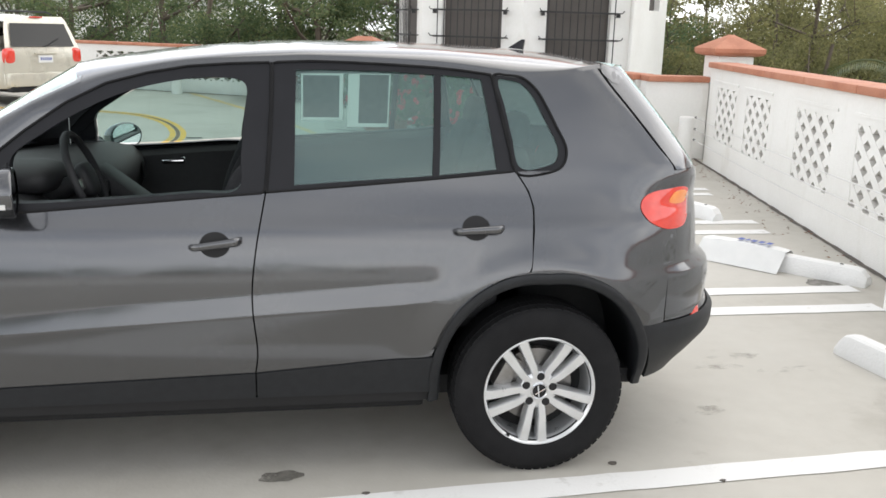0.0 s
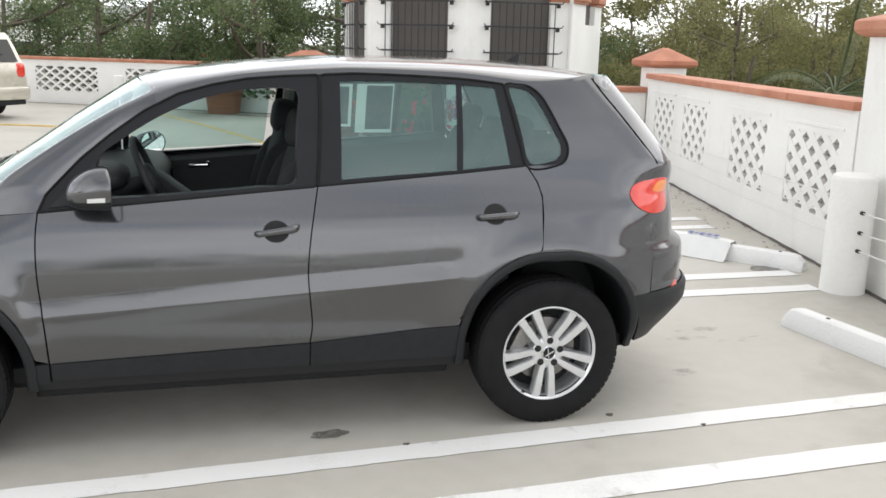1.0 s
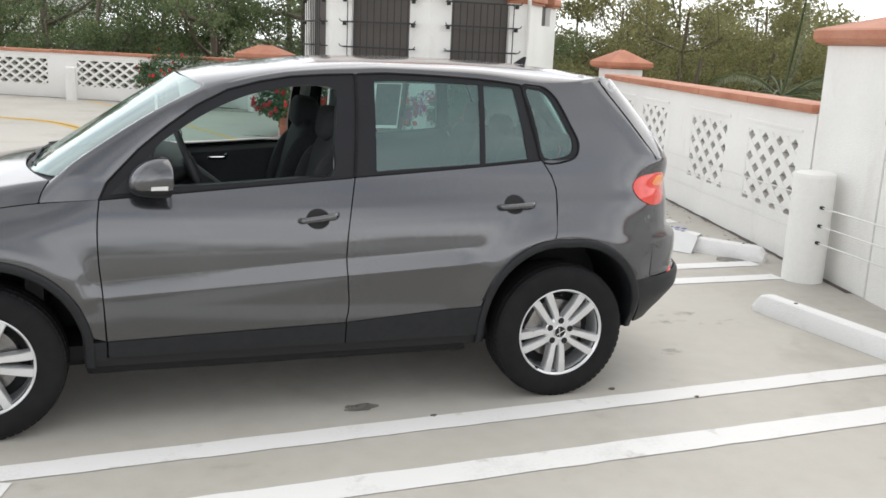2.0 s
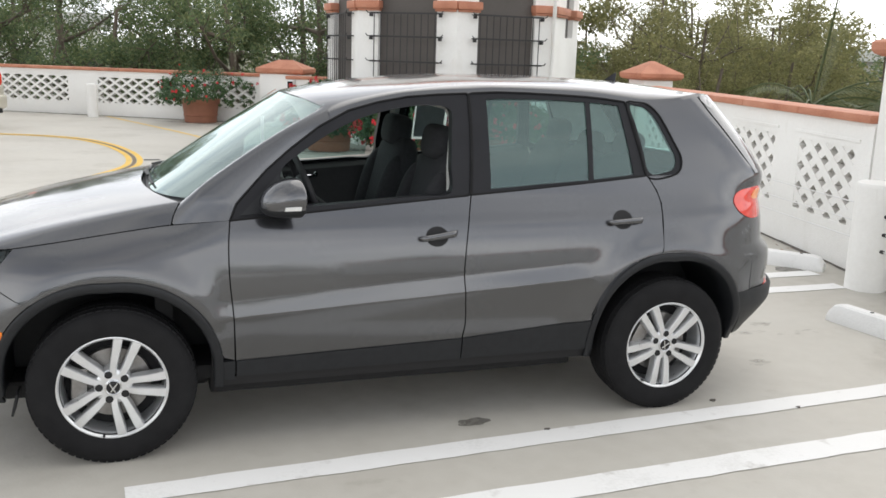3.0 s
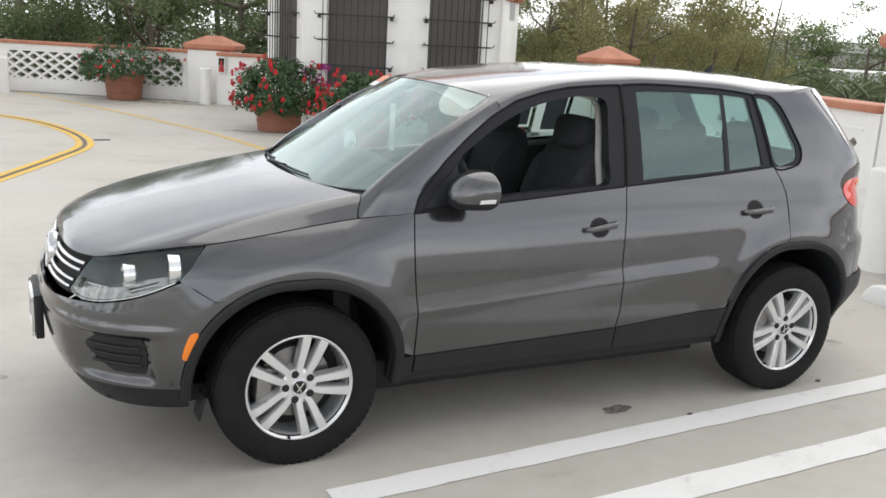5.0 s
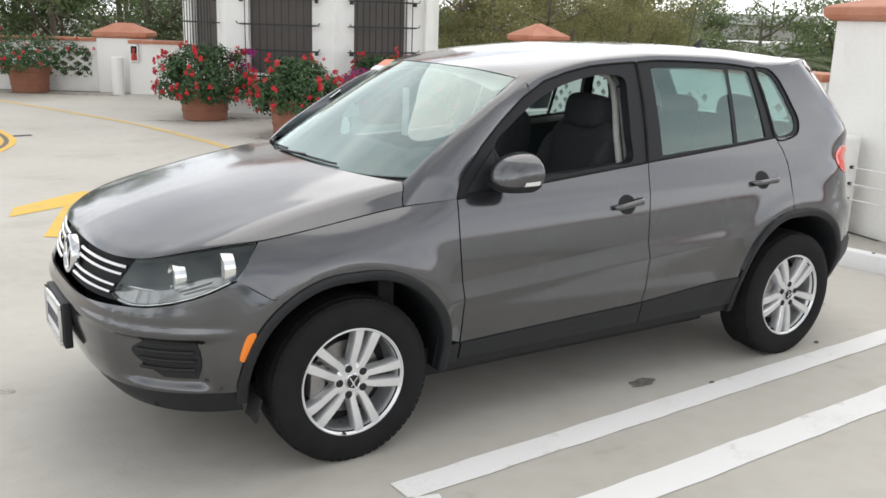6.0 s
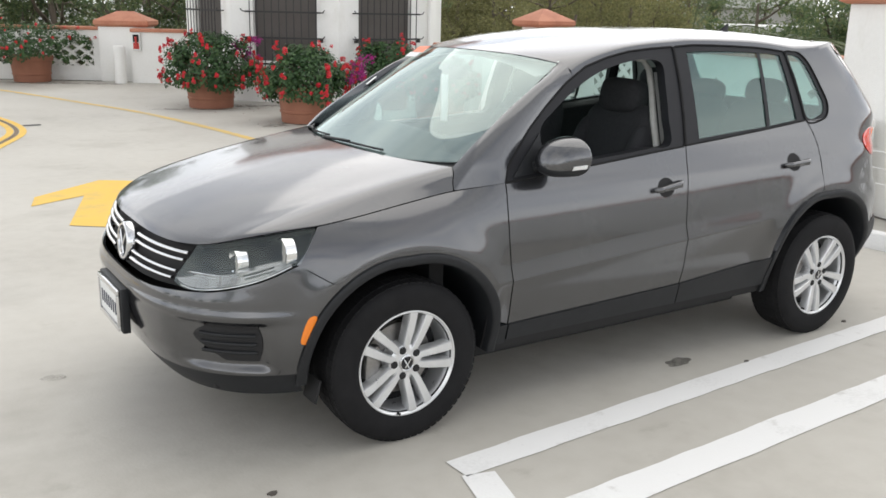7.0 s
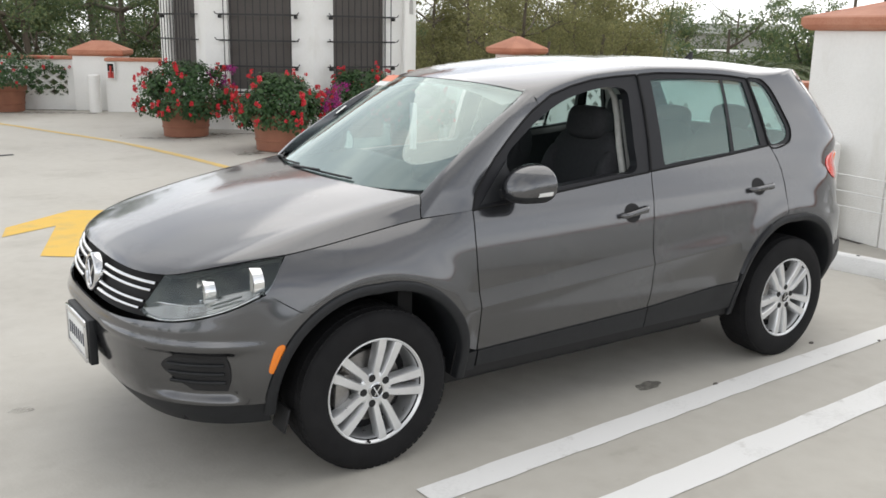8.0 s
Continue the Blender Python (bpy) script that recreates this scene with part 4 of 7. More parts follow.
for side in (-1, 1):
    # doors, with their window frames, glass, cladding, handles and inner trim
    door = side_panel("front_door", shift(spline([(-0.801, 0.408)] + DOOR_F[2:], 30), G), shift(spline([(0.225, 0.438)] + GAP_B[2:], 30), -G), [(-0.801 + G, 0.408), (0.225 - G, 0.438)],
                      sub(BELT, -0.811 + G, 0.270 - G), side, parent=car, nu=56, nv=150)
    rear_bottom = [(0.225 + G, 0.438), (0.55, 0.462), (0.87, 0.490)] + arch(AX, RA, 156, 106, 16) + [(1.208, 0.800)]
    door_r = side_panel("rear_door", shift(spline([(0.225, 0.438)] + GAP_B[2:], 30), G), shift(spline([(1.208, 0.800)] + GAP_R[1:], 30), -G), rear_bottom,
                        sub(BELT, 0.270 + G, 1.191 - G), side, parent=car, nu=64, nv=150)
    ring_panel("window_frame", F_OUT, F_IN, side, frame_black, parent=door, depth=0.05, label="gloss black window frame")
    ring_panel("window_frame", R_OUT, R_IN, side, frame_black, parent=door_r, depth=0.03, label="gloss black window frame", straight=True)
    for dr, line in ((door, F_OUT), (door_r, R_OUT), (car, Q_OUT)):
        loop = spline(line, 72, closed=True) if dr is car else line + [line[0]]
        bm = tube(bmesh.new(), [(x, side * (skin(x, z) - 0.001), z) for x, z in resample(list(loop) + [loop[0]], 120)], 0.0052, 6)
        part("window_seal", bm, rubber, dr, "black rubber window seal", smooth=60)
    bm = bmesh.new()
    rows = [[(x + dx, side * (skin(x + dx, z) - 0.004), z) for dx in (0, 0.026)] for x, z in ((0.876, 1.148), (0.881, 1.24), (0.887, 1.38), (0.893, 1.512))]
    grid_faces(bm, rows, flip=side < 0)
    bmesh.ops.recalc_face_normals(bm, faces=bm.faces[:])
    part("window_divider", bm, frame_black, door_r, "black window divider bar")
    pane("window_pane", [(.352, 1.117), (.381, 1.517)], [(.876, 1.149), (.893, 1.511)], [(.352, 1.117), (.539, 1.129), (.876, 1.149)], [(.381, 1.517), (.6, 1.521), (.893, 1.511)], side, door_r)
    pane("quarter_pane", [(.902, 1.152), (.919, 1.510)], [(1.150, 1.175), (1.090, 1.495)], [(.902, 1.152), (1.150, 1.175)], [(.919, 1.510), (1.090, 1.495)], side, door_r)
    if side > 0:
        pane("window_pane", [(-.573, 1.072), (-.57, 1.228)], [(.121, 1.112), (.165, 1.468)], [(-.573, 1.072), (-.2, 1.089), (.121, 1.112)], [(-.57, 1.228), (-.483, 1.287), (-.25, 1.41), (-.003, 1.472), (.165, 1.468)], side, door)
    for nm, dr, x0, x1, lo, hi in (("front", door, -0.799 + G, 0.226 - G, 0.408, 0.438), ("rear", door_r, 0.226 + G, 0.885, 0.438, 0.490)):
        side_panel("door_cladding", [(x0, 0.333), (x0, lo - 0.002)], [(x1, 0.333), (x1, hi - 0.002)], [(x0, 0.333), (x1, 0.336)], [(x0, lo - 0.002), (x1, hi - 0.002)], side, trim_black, 24, 12, 0.006, dr, "black plastic door cladding")
    side_panel("sill", [(-0.85, 0.285), (-0.86, 0.326)], [(0.88, 0.285), (0.90, 0.328)], [(-0.85, 0.285), (0.88, 0.285)], [(-0.86, 0.326), (0.90, 0.328)], side, under_black, 20, 8, -0.012, car, "black plastic sill")
    # door handles over flat dark discs that paint in the shade of their round cups
    for dr, hx0, hz0, hx1, hz1, cx, cz in ((door, 0.004, 0.914, 0.188, 0.936, 0.093, 0.919), (door_r, 0.946, 0.960, 1.138, 0.968, 1.033, 0.967)):
        blob("cup_shade", [(cx + 0.053 * math.cos(a), cz + 0.044 * math.sin(a)) for a in np.linspace(0, 2 * math.pi, 16)[:-1]], under_black, side, 0.0012, -0.0008, dr, "dark disc for the shaded handle cup", 28, 4, 0.003)
        bm = bmesh.new()
        prof = []
        for k in range(17):
            f = k / 16
            x, z = hx0 + (hx1 - hx0) * f, hz0 + (hz1 - hz0) * f
            rise = 0.030 * min(1, math.sin(math.pi * f) * 2.6 + 0.12) + 0.002
            h = 0.0125 + 0.004 * f - (0.006 if k in (0, 16) else 0)
            w = skin(x, z)
            prof.append([(x, side * (w + rise + 0.010 * math.cos(a)), z + h * math.sin(a)) for a in np.linspace(0, 2 * math.pi, 13)[:-1]])
        vs = grid_faces(bm, prof, wrap=True)
        bm.faces.new(vs[0])
        bm.faces.new(vs[-1])
        bmesh.ops.recalc_face_normals(bm, faces=bm.faces[:])
        part("handle", bm, paint, dr, "body-coloured pull handle", smooth=60)
    # front wing
    wing_bottom = [(-1.752, 0.795), (-1.70, 0.765), (-1.637, 0.724)] + arch(-AX, RA, 128, 12, 40) + [(-0.806, 0.412)]
    side_panel("front_wing", spline([(-1.752, 0.795), (-1.718, 0.83), (-1.683, 0.875), (-1.648, 0.915)], 20), shift(spline([(-0.803, 0.412)] + DOOR_F[2:], 30), -G), wing_bottom,
               [(x, ZH(x) - 0.004) for x in np.linspace(-1.648, -0.812 - G, 30)], side, parent=car, nu=80, nv=48)
    side_panel("wing_cladding", [(-0.876, 0.318), (-0.862, 0.408)], [(-0.805, 0.318), (-0.804, 0.408)], [(-0.876, 0.318), (-0.805, 0.318)], [(-0.862, 0.408), (-0.804, 0.408)], side, trim_black, 8, 8, 0.005, car, "black plastic cladding behind the front wheel")
    # rear quarter with the rear pillar
    q_left = [(1.208 + G, 0.800)] + [(x + 2 * G, z) for x, z in GAP_R[1:]] + [(1.325, 1.161), (1.377, 1.186), (1.394, 1.245), (1.355, 1.336), (1.322, 1.403), (1.286, 1.465), (1.232, 1.508)]
    q_right = spline([(1.80, 0.582), (1.805, 0.75), (1.815, 0.95), (1.838, 1.10), (1.838, 1.17), (1.762, 1.262), (1.644, 1.405), (1.572, 1.492), (1.535, 1.545)], 40)
    q_bottom = [(1.208 + G, 0.800)] + arch(AX, RA, 98, 30, 24) + [(1.80, 0.582)]
    side_panel("quarter_panel", q_left, q_right, q_bottom, [(1.232, 1.508), (1.36, 1.516), (1.535, 1.545)], side, parent=car, nu=60, nv=110)
    ring_panel("quarter_frame", Q_OUT, Q_IN, side, frame_black, parent=car, depth=0.03, label="gloss black quarter window frame")
    q_mid = np.mean(np.array(Q_IN), 0)
    bm = bmesh.new()
    grid_faces(bm, [[(x, side * (skin(x, z) - 0.008), z) for x, z in (q_mid + (np.array(p) - q_mid) * f for p in Q_IN)] for f in (1.0, 0.6, 0.25, 0.02)], wrap=True)
    qp = part("quarter_pane", bm, side_glass, car, "tinted window glass", smooth=60)
    qp.visible_shadow = False
    # black panel at the foot of the front pillar that carries the mirror
    rows = coons([(-0.768, 1.030), (-0.606, 1.188)], [(-0.600, 1.044), (-0.598, 1.196)], [(-0.768, 1.030), (-0.600, 1.044)], [(-0.606, 1.188), (-0.598, 1.196)], 10, 10)
    part("mirror_panel", shell(bmesh.new(), [[(x, -(skin(x, z) + 0.003), z) for x, z in r] for r in rows], side, 0.012), trim_black, door, "black plastic panel behind the mirror", smooth=40)
    # wheel arch trims and liners
    for ax, a0, a1 in ((-AX, -6, 183), (AX, -3, 186)):
        bm = bmesh.new()
        rows = []
        for base, out in ((RA - 0.001, -0.004), (RA - 0.002, 0.010), (RA - 0.012, 0.016), (RA - 0.036, 0.013), (RA - 0.043, 0.004)):
            row = []
            for a in np.linspace(a0, a1, 60):
                r = arch_r(a, base, ax)
                x, z = ax + r * math.cos(radians(a)), 0.335 + r * math.sin(radians(a))
                row.append((x, side * (skin(x, z) + out), z))
            rows.append(row)
        for y in (0.70, 0.44):
            rows.append([(ax + arch_r(a, RA - 0.036, ax) * math.cos(radians(a)), side * y, 0.335 + arch_r(a, RA - 0.036, ax) * math.sin(radians(a))) for a in np.linspace(a0, a1, 60)])
        vs = grid_faces(bm, rows)
        bm.faces.new(vs[-1])
        bmesh.ops.recalc_face_normals(bm, faces=bm.faces[:])
        part("arch_trim", bm, trim_black, car, "black plastic wheel arch trim", smooth=50)
    # side marker, tail lamp, rear reflector
    blob("side_marker", [(-1.742, 0.495), (-1.752, 0.50), (-1.735, 0.575), (-1.72, 0.60), (-1.700, 0.605), (-1.695, 0.598), (-1.712, 0.54), (-1.722, 0.497)], amber, side, 0.003, 0.003, car, "amber side marker", 40, 5)
    lamp = blob("tail_lamp", [(1.686, 1.030), (1.696, 1.064), (1.735, 1.086), (1.81, 1.096), (1.905, 1.096), (1.935, 1.075), (1.935, 1.00), (1.905, 0.950), (1.83, 0.942), (1.775, 0.953), (1.715, 0.985)], red_lens, side, 0.004, 0.012, car, "red tail lamp lens", 60, 9)
    blob("turn_lens", [(1.815, 1.048), (1.84, 1.080), (1.895, 1.086), (1.922, 1.066), (1.905, 1.040), (1.85, 1.036)], turn_mat, side, 0.0155, 0.002, lamp, "orange turn lens", 30, 4, 0.006)
    blob("rear_reflector", [(1.925, 0.548), (1.945, 0.572), (1.985, 0.594), (2.015, 0.598), (2.00, 0.572), (1.96, 0.548)], red_lens, side, 0.008, 0.002, car, "red reflector in the bumper", 30, 4)

# tail
rows = []
for z in np.linspace(0.585, 1.165, 60):
    t0 = math.asin(min(1, max(0.01, (1.806 + 0.034 * sstep(0.95, 1.15, z) - XCR(z)) / (XR(z) - XCR(z))) ** (tail_power(z) / 2))) * 2 / math.pi
    half = [tail(t0 + (1 - t0) * k / 20, z) for k in range(21)]
    rows.append([tuple(p) for p in half] + [(p[0], -p[1], p[2]) for p in half[::-1][1:]])
part("tailgate", shell(bmesh.new(), rows, -1, 0.014, (1, 0, 0)), paint, car, smooth=40)
rows, rim_rows = [], []
for z in np.linspace(1.167, 1.552, 24):
    xs = Curve((1.172, 1.843), (1.262, 1.768), (1.405, 1.650), (1.492, 1.578), (1.545, 1.541), (1.57, 1.52))(z)
    t0 = math.asin(min(1, max(0.01, (xs - XCR(z)) / (XR(z) - XCR(z))) ** (tail_power(z) / 2))) * 2 / math.pi
    te = t0 + (1 - t0) * 0.34
    half = [tail(te + (1 - te) * k / 16, z, -0.006) for k in range(17)]
    rows.append([tuple(p) for p in half] + [(p[0], -p[1], p[2]) for p in half[::-1][1:]])
    rim_rows.append([tail(t0 + 0.012 + (te - t0 - 0.012) * k / 8, z, -0.001) for k in range(9)])
rg = part("rear_window", shell(bmesh.new(), rows, -1, 0.02, (1, 0, 0)), side_glass, car, "dark tinted rear window")
rg.visible_shadow = False
for side in (-1, 1):
    part("tailgate_frame", shell(bmesh.new(), rim_rows, side, 0.014, (1, 0, 0)), paint, car, "painted frame beside the rear window", smooth=40)
rows = []
for z in np.linspace(0.33, 0.580, 20):
    x0 = AX + math.sqrt(max(0.0, (RA + 0.006) ** 2 - (z - 0.335) ** 2))
    t0 = math.asin(min(1, max(0.01, (x0 - XCR(z)) / (XR(z) - XCR(z))) ** (tail_power(z) / 2))) * 2 / math.pi
    half = [tail(t0 + (1 - t0) * k / 24, z, 0.003) for k in range(25)]
    rows.append([tuple(p) for p in half] + [(p[0], -p[1], p[2]) for p in half[::-1][1:]])
part("rear_bumper", shell(bmesh.new(), rows, -1, 0.05, (1, 0, 0)), trim_black, car, "black plastic lower rear bumper", smooth=40)

# nose: bumper, lower lip, grille
HEAD_LOW = [(0.212, 0.798), (0.24, 0.785), (0.285, 0.762), (0.34, 0.738), (0.426, 0.712), (0.52, 0.693), (0.60, 0.686), (0.66, 0.692), (0.696, 0.707)]
BONNET_T0 = t_of(-1.648, 0.918)
BONNET_EDGE = Curve((0, 0.919), (0.12, 0.908), (0.26, 0.889), (0.40, 0.866), (0.557, 0.843), (0.78, 0.832), (1.0, 0.831))
HEAD_TOP = [(t, BONNET_EDGE((t - BONNET_T0) / (1 - BONNET_T0)) - 0.0035) for t in (BONNET_T0 + 0.004, 0.22, 0.27, 0.32, 0.379, 0.44, 0.50, 0.56, 0.628)]
bump_left = [(t_of(x, z), z) for x, z in [(-1.746, 0.365)] + arch(-AX, RA + 0.002, 174, 128, 16) + [(-1.637, 0.721), (-1.70, 0.761)]] + [(0.212, 0.792)]
bump_top = [(t, z - 0.005) for t, z in HEAD_LOW[:-2]] + [(0.70, 0.672), (0.80, 0.662), (0.9, 0.657), (1.0, 0.655)]
bump_low = [(t_of(-1.746, 0.365), 0.365), (0.5, 0.360), (1.0, 0.345)]
both_nose("front_bumper", bump_left, bump_low, bump_top, paint, 90, 64, 0.0, car)
both_nose("bumper_lip", [(t_of(-1.72, 0.275), 0.275), (t_of(-1.745, 0.362), 0.362)], [(t_of(-1.72, 0.275), 0.275), (1.0, 0.25)], [(t, z - 0.004) for t, z in bump_low], trim_black, 40, 10, -0.008, car, "black plastic front lip")
TI, ZI = 0.636, 0.836
TD, ZD = 0.704, 0.700
both_nose("grille_panel", [(TD, 0.674), (TI, ZI)], [(TD, 0.674), (1.0, 0.655)], [(TI, 0.838), (0.8, 0.829), (1.0, 0.827)], under_black, 40, 14, -0.040, car, "black open grille", 0.03)
for z0, z1 in ((0.802, 0.814), (0.776, 0.787), (0.733, 0.744), (0.706, 0.717)):
    for side in (-1, 1):
        f = (z0 - ZD) / (ZI - ZD)
        te = TD + (TI - TD) * f + 0.012
        rows = []
        for t in np.linspace(te, 0.965, 24):
            h = 0.5 * (z1 - z0)
            zc = 0.5 * (z0 + z1) - 0.030 * (t - te)
            rows.append([nose(t, zc + h * math.sin(a), -0.006 + 0.008 * math.cos(a)) for a in np.linspace(0, 2 * math.pi, 9)[:-1]])
        bm = bmesh.new()
        vs = grid_faces(bm, [[(p[0], p[1] * (1 if side < 0 else -1), p[2]) for p in r] for r in rows], wrap=True)
        bm.faces.new(vs[0])
        bm.faces.new(vs[-1])
        bmesh.ops.recalc_face_normals(bm, faces=bm.faces[:])
        part("grille_slat", bm, chrome, car, "chrome grille slat", smooth=60)
badge_at = Matrix.Translation((-2.152, 0, 0.745)) @ Matrix.Rotation(radians(-84), 4, "Y")
badge = new("nose_badge")
badge.parent = car
badge["label"] = "round chrome and black badge"
bm = lathe([(0.0001, 0.004), (0.066, 0.004), (0.070, -0.02)], 40)
bmesh.ops.transform(bm, matrix=badge_at, verts=bm.verts[:])
part("badge_disc", bm, gloss_black, badge, "black badge disc")
bm = lathe([(0.064, 0.004), (0.066, 0.012), (0.074, 0.014), (0.080, 0.008), (0.081, -0.02)], 40)
bmesh.ops.transform(bm, matrix=badge_at, verts=bm.verts[:])
part("badge_ring", bm, chrome, badge, "chrome badge ring", smooth=60)
bm = bmesh.new()
for pts in (((-0.040, 0.040), (0.022, -0.050)), ((0.040, 0.040), (-0.022, -0.050))):
    for a, b in zip(pts, pts[1:]):
        tube(bm, [(a[1], a[0], 0.008), (b[1], b[0], 0.008)], 0.0065, 6)
bmesh.ops.transform(bm, matrix=badge_at, verts=bm.verts[:])
part("badge_mark", bm, chrome, badge, "crossed chrome strokes")
# dark strips behind the door pillars
for side in (-1, 1):
    for a, b, w in (((0.24, 1.07), (0.295, 1.545), 0.10), ((1.165, 1.15), (1.095, 1.515), 0.05)):
        rows = []
        for f in np.linspace(0, 1, 8):
            x, z = a[0] + (b[0] - a[0]) * f, a[1] + (b[1] - a[1]) * f
            rows.append([(x + d, side * (skin(x + d, z) - 0.022), z) for d in (-w * 0.35, 0.0, w * 0.65)])
        bm = bmesh.new()
        grid_faces(bm, rows)
        part("pillar_backing", bm, under_black, car)

# bonnet, windscreen, pillars and roof
def front_edge(t):
    """The bonnet's front edge, from the wing to the middle."""
    z = BONNET_EDGE((t - BONNET_T0) / (1 - BONNET_T0))
    return nose(t, z, 0.002)


t0 = t_of(-1.648, 0.918)
fe = [front_edge(t) for t in np.linspace(t0, 1.0, 40)]
hl_left = [np.array((x, -(skin(x, ZH(x) - 0.001) - 0.0005), ZH(x) + 0.001)) for x in np.linspace(-1.648, -1.047, 30)]
REAR_CORNER = np.array((-1.008, -0.700, 1.076))
rear_edge = [np.array((-1.008 - 0.150 * (1 - (abs(y) / 0.70) ** 2.2), y, 1.076 + 0.006 * (1 - (y / 0.70) ** 2))) for y in np.linspace(-0.70, 0, 40)]
seam = spline([hl_left[-1], (-1.040, -0.755, 1.022), (-1.024, -0.733, 1.055), REAR_CORNER], 12)
cowl = list(resample(seam, 14)[:-1]) + list(resample(rear_edge, 31))      # the fold meets the cowl at its corner
mid = spline([fe[-1], (-2.105, 0, 0.850), (-2.03, 0, 0.886), (-1.90, 0, 0.922), (-1.75, 0, 0.957), (-1.5, 0, 1.009), (-1.3, 0, 1.054), cowl[-1]], 40)
rows = coons(fe, cowl, hl_left, mid, 48, 44, even=False)     # u along the car, v towards the middle


def mirrored(rows):
    """Rows from the flank to the middle, carried on to the far side."""
    return [[tuple(p) for p in r] + [(p[0], -p[1], p[2]) for p in r[::-1][1:]] for r in rows]


cols = [[rows[j][i] for j in range(44)] for i in range(48)]      # one row per station along the car
for i, r in enumerate(cols):
    u = i / 47
    for j, p in enumerate(r):
        v = j / 43
        fold = min(1.0, v / 0.302) - 0.10 * max(0.0, 1 - abs(v / 0.302 - 1) / 0.2) ** 2
        p[2] += 0.014 * math.sin(math.pi * u) * fold
part("bonnet", shell(bmesh.new(), mirrored(cols), -1, 0.012, (0, 0, 1)), paint, car, smooth=50)

# windscreen
ws_bot = [np.array((-0.912 - 0.212 * (1 - (y / 0.69) ** 4), y, 1.086 - 0.010 * (1 - (abs(y) / 0.69) ** 4))) for y in np.linspace(-0.69, 0, 24)]
ws_top = [np.array((-0.372 - 0.105 * (1 - (y / 0.575) ** 2), y, 1.482 + 0.024 * (1 - (abs(y) / 0.575) ** 2))) for y in np.linspace(-0.580, 0, 24)]
ws_edge = spline([ws_bot[0], (-0.795, -0.668, 1.182), (-0.656, -0.637, 1.288), (-0.50, -0.604, 1.400), ws_top[0]], 24)
ws_mid = spline([ws_bot[-1], (-0.93, 0, 1.208), (-0.70, 0, 1.364), ws_top[-1]], 24)
rows = coons(ws_edge, ws_mid, ws_bot, ws_top, 24, 24)
bm = bmesh.new()
grid_faces(bm, mirrored(rows))
ws = part("windscreen", bm, screen_glass, car, "clear laminated windscreen", smooth=60)
ws.visible_shadow = False
bm = bmesh.new()
grid_faces(bm, mirrored([[p + np.array((0.006 + 0.05 * k, 0, 0.004 - 0.012 * k)) for p in ws_bot] for k in (0, 1)]))
part("screen_band", bm, gloss_black, car, "black band at the foot of the windscreen")
# cowl between bonnet and glass
bm = bmesh.new()
grid_faces(bm, mirrored([[np.array((p[0] + 0.006, p[1] * 0.99, p[2] - 0.012)) for p in resample(rear_edge, 24)], [p + np.array((-0.012, 0, -0.012)) for p in ws_bot], [p + np.array((0.01, 0, -0.004)) for p in ws_bot]]))
part("cowl", bm, trim_black, car, "black plastic cowl")

# front pillars
DLO_TOP = [(-.811, 1.011), (-.78, 1.079), (-.651, 1.212), (-.545, 1.299), (-.411, 1.394), (-.274, 1.463), (-.137, 1.50), (.003, 1.525), (.15, 1.537), (.296, 1.544), (.436, 1.551), (.586, 1.549), (.74, 1.544), (.896, 1.537), (1.0, 1.528), (1.120, 1.514), (1.222, 1.505), (1.36, 1.514), (1.535, 1.545)]
low = spline([(x, -skin(x, z), z) for x, z in [(-0.815, 1.012)] + DLO_TOP[1:5] + [(-0.362, 1.420)]], 36)
foot = [np.array((x, -(skin(x, ZH(x)) - 0.001), ZH(x) + 0.002)) for x in np.linspace(-0.815, -1.042, 12)] + [p + np.array((0.005, 0, 0)) for p in seam[1:]] + [ws_bot[0] + np.array((0.0, -0.004, 0.002))]
up = spline([ws_bot[0] + np.array((0.0, -0.004, 0.002)), ws_edge[7] + np.array((0, -0.004, 0.002)), ws_edge[15] + np.array((0, -0.004, 0.002)), ws_top[0] + np.array((0.004, -0.002, 0.002))], 36)
head = [low[-1], (low[-1] + up[-1]) / 2 + np.array((0, -0.012, 0.012)), up[-1]]
rows = coons(low, up, foot, head, 40, 36)
for i, r in enumerate(rows):
    for j, p in enumerate(r):
        b = math.sin(math.pi * j / 39) * min(1.0, i / 6) * min(1.0, (35 - i) / 8)
        p[1] -= 0.016 * b
        p[2] += 0.012 * b
for side in (-1, 1):
    part("front_pillar", shell(bmesh.new(), rows, side, 0.012), paint, car, smooth=50)

# roof, with the rear spoiler
ZR = Curve((-0.6, 1.455), (-0.477, 1.506), (-0.30, 1.542), (0.0, 1.582), (0.4, 1.612), (0.8, 1.616), (1.2, 1.605), (1.5, 1.584), (1.68, 1.556))
top_line = Curve(*DLO_TOP)
rows = []
for x in list(np.linspace(-0.362, 1.50, 60)) + [1.525, 1.535, 1.55]:
    z0 = top_line(min(x, 1.535))
    z1 = z0 + 0.016
    y0, y1 = skin(x, z0), skin(x, z1) - 0.002
    d = 0.105 * (1 - sstep(-0.36, 0.35, x)) - 0.13 * sstep(0.9, 1.55, x)
    pw = 2.25 - 0.35 * sstep(0.9, 1.5, x)
    row = [np.array((x, -y0, z0))]
    for a in np.linspace(0, 90, 26):
        c, s = math.cos(radians(a)), math.sin(radians(a))
        y = y1 * c ** (2 / pw)
        xx = x - d * (1 - (y / y1) ** 2)
        row.append(np.array((xx, -y, z1 + (ZR(x - d) - z1) * s ** (2 / pw))))
    rows.append(row)
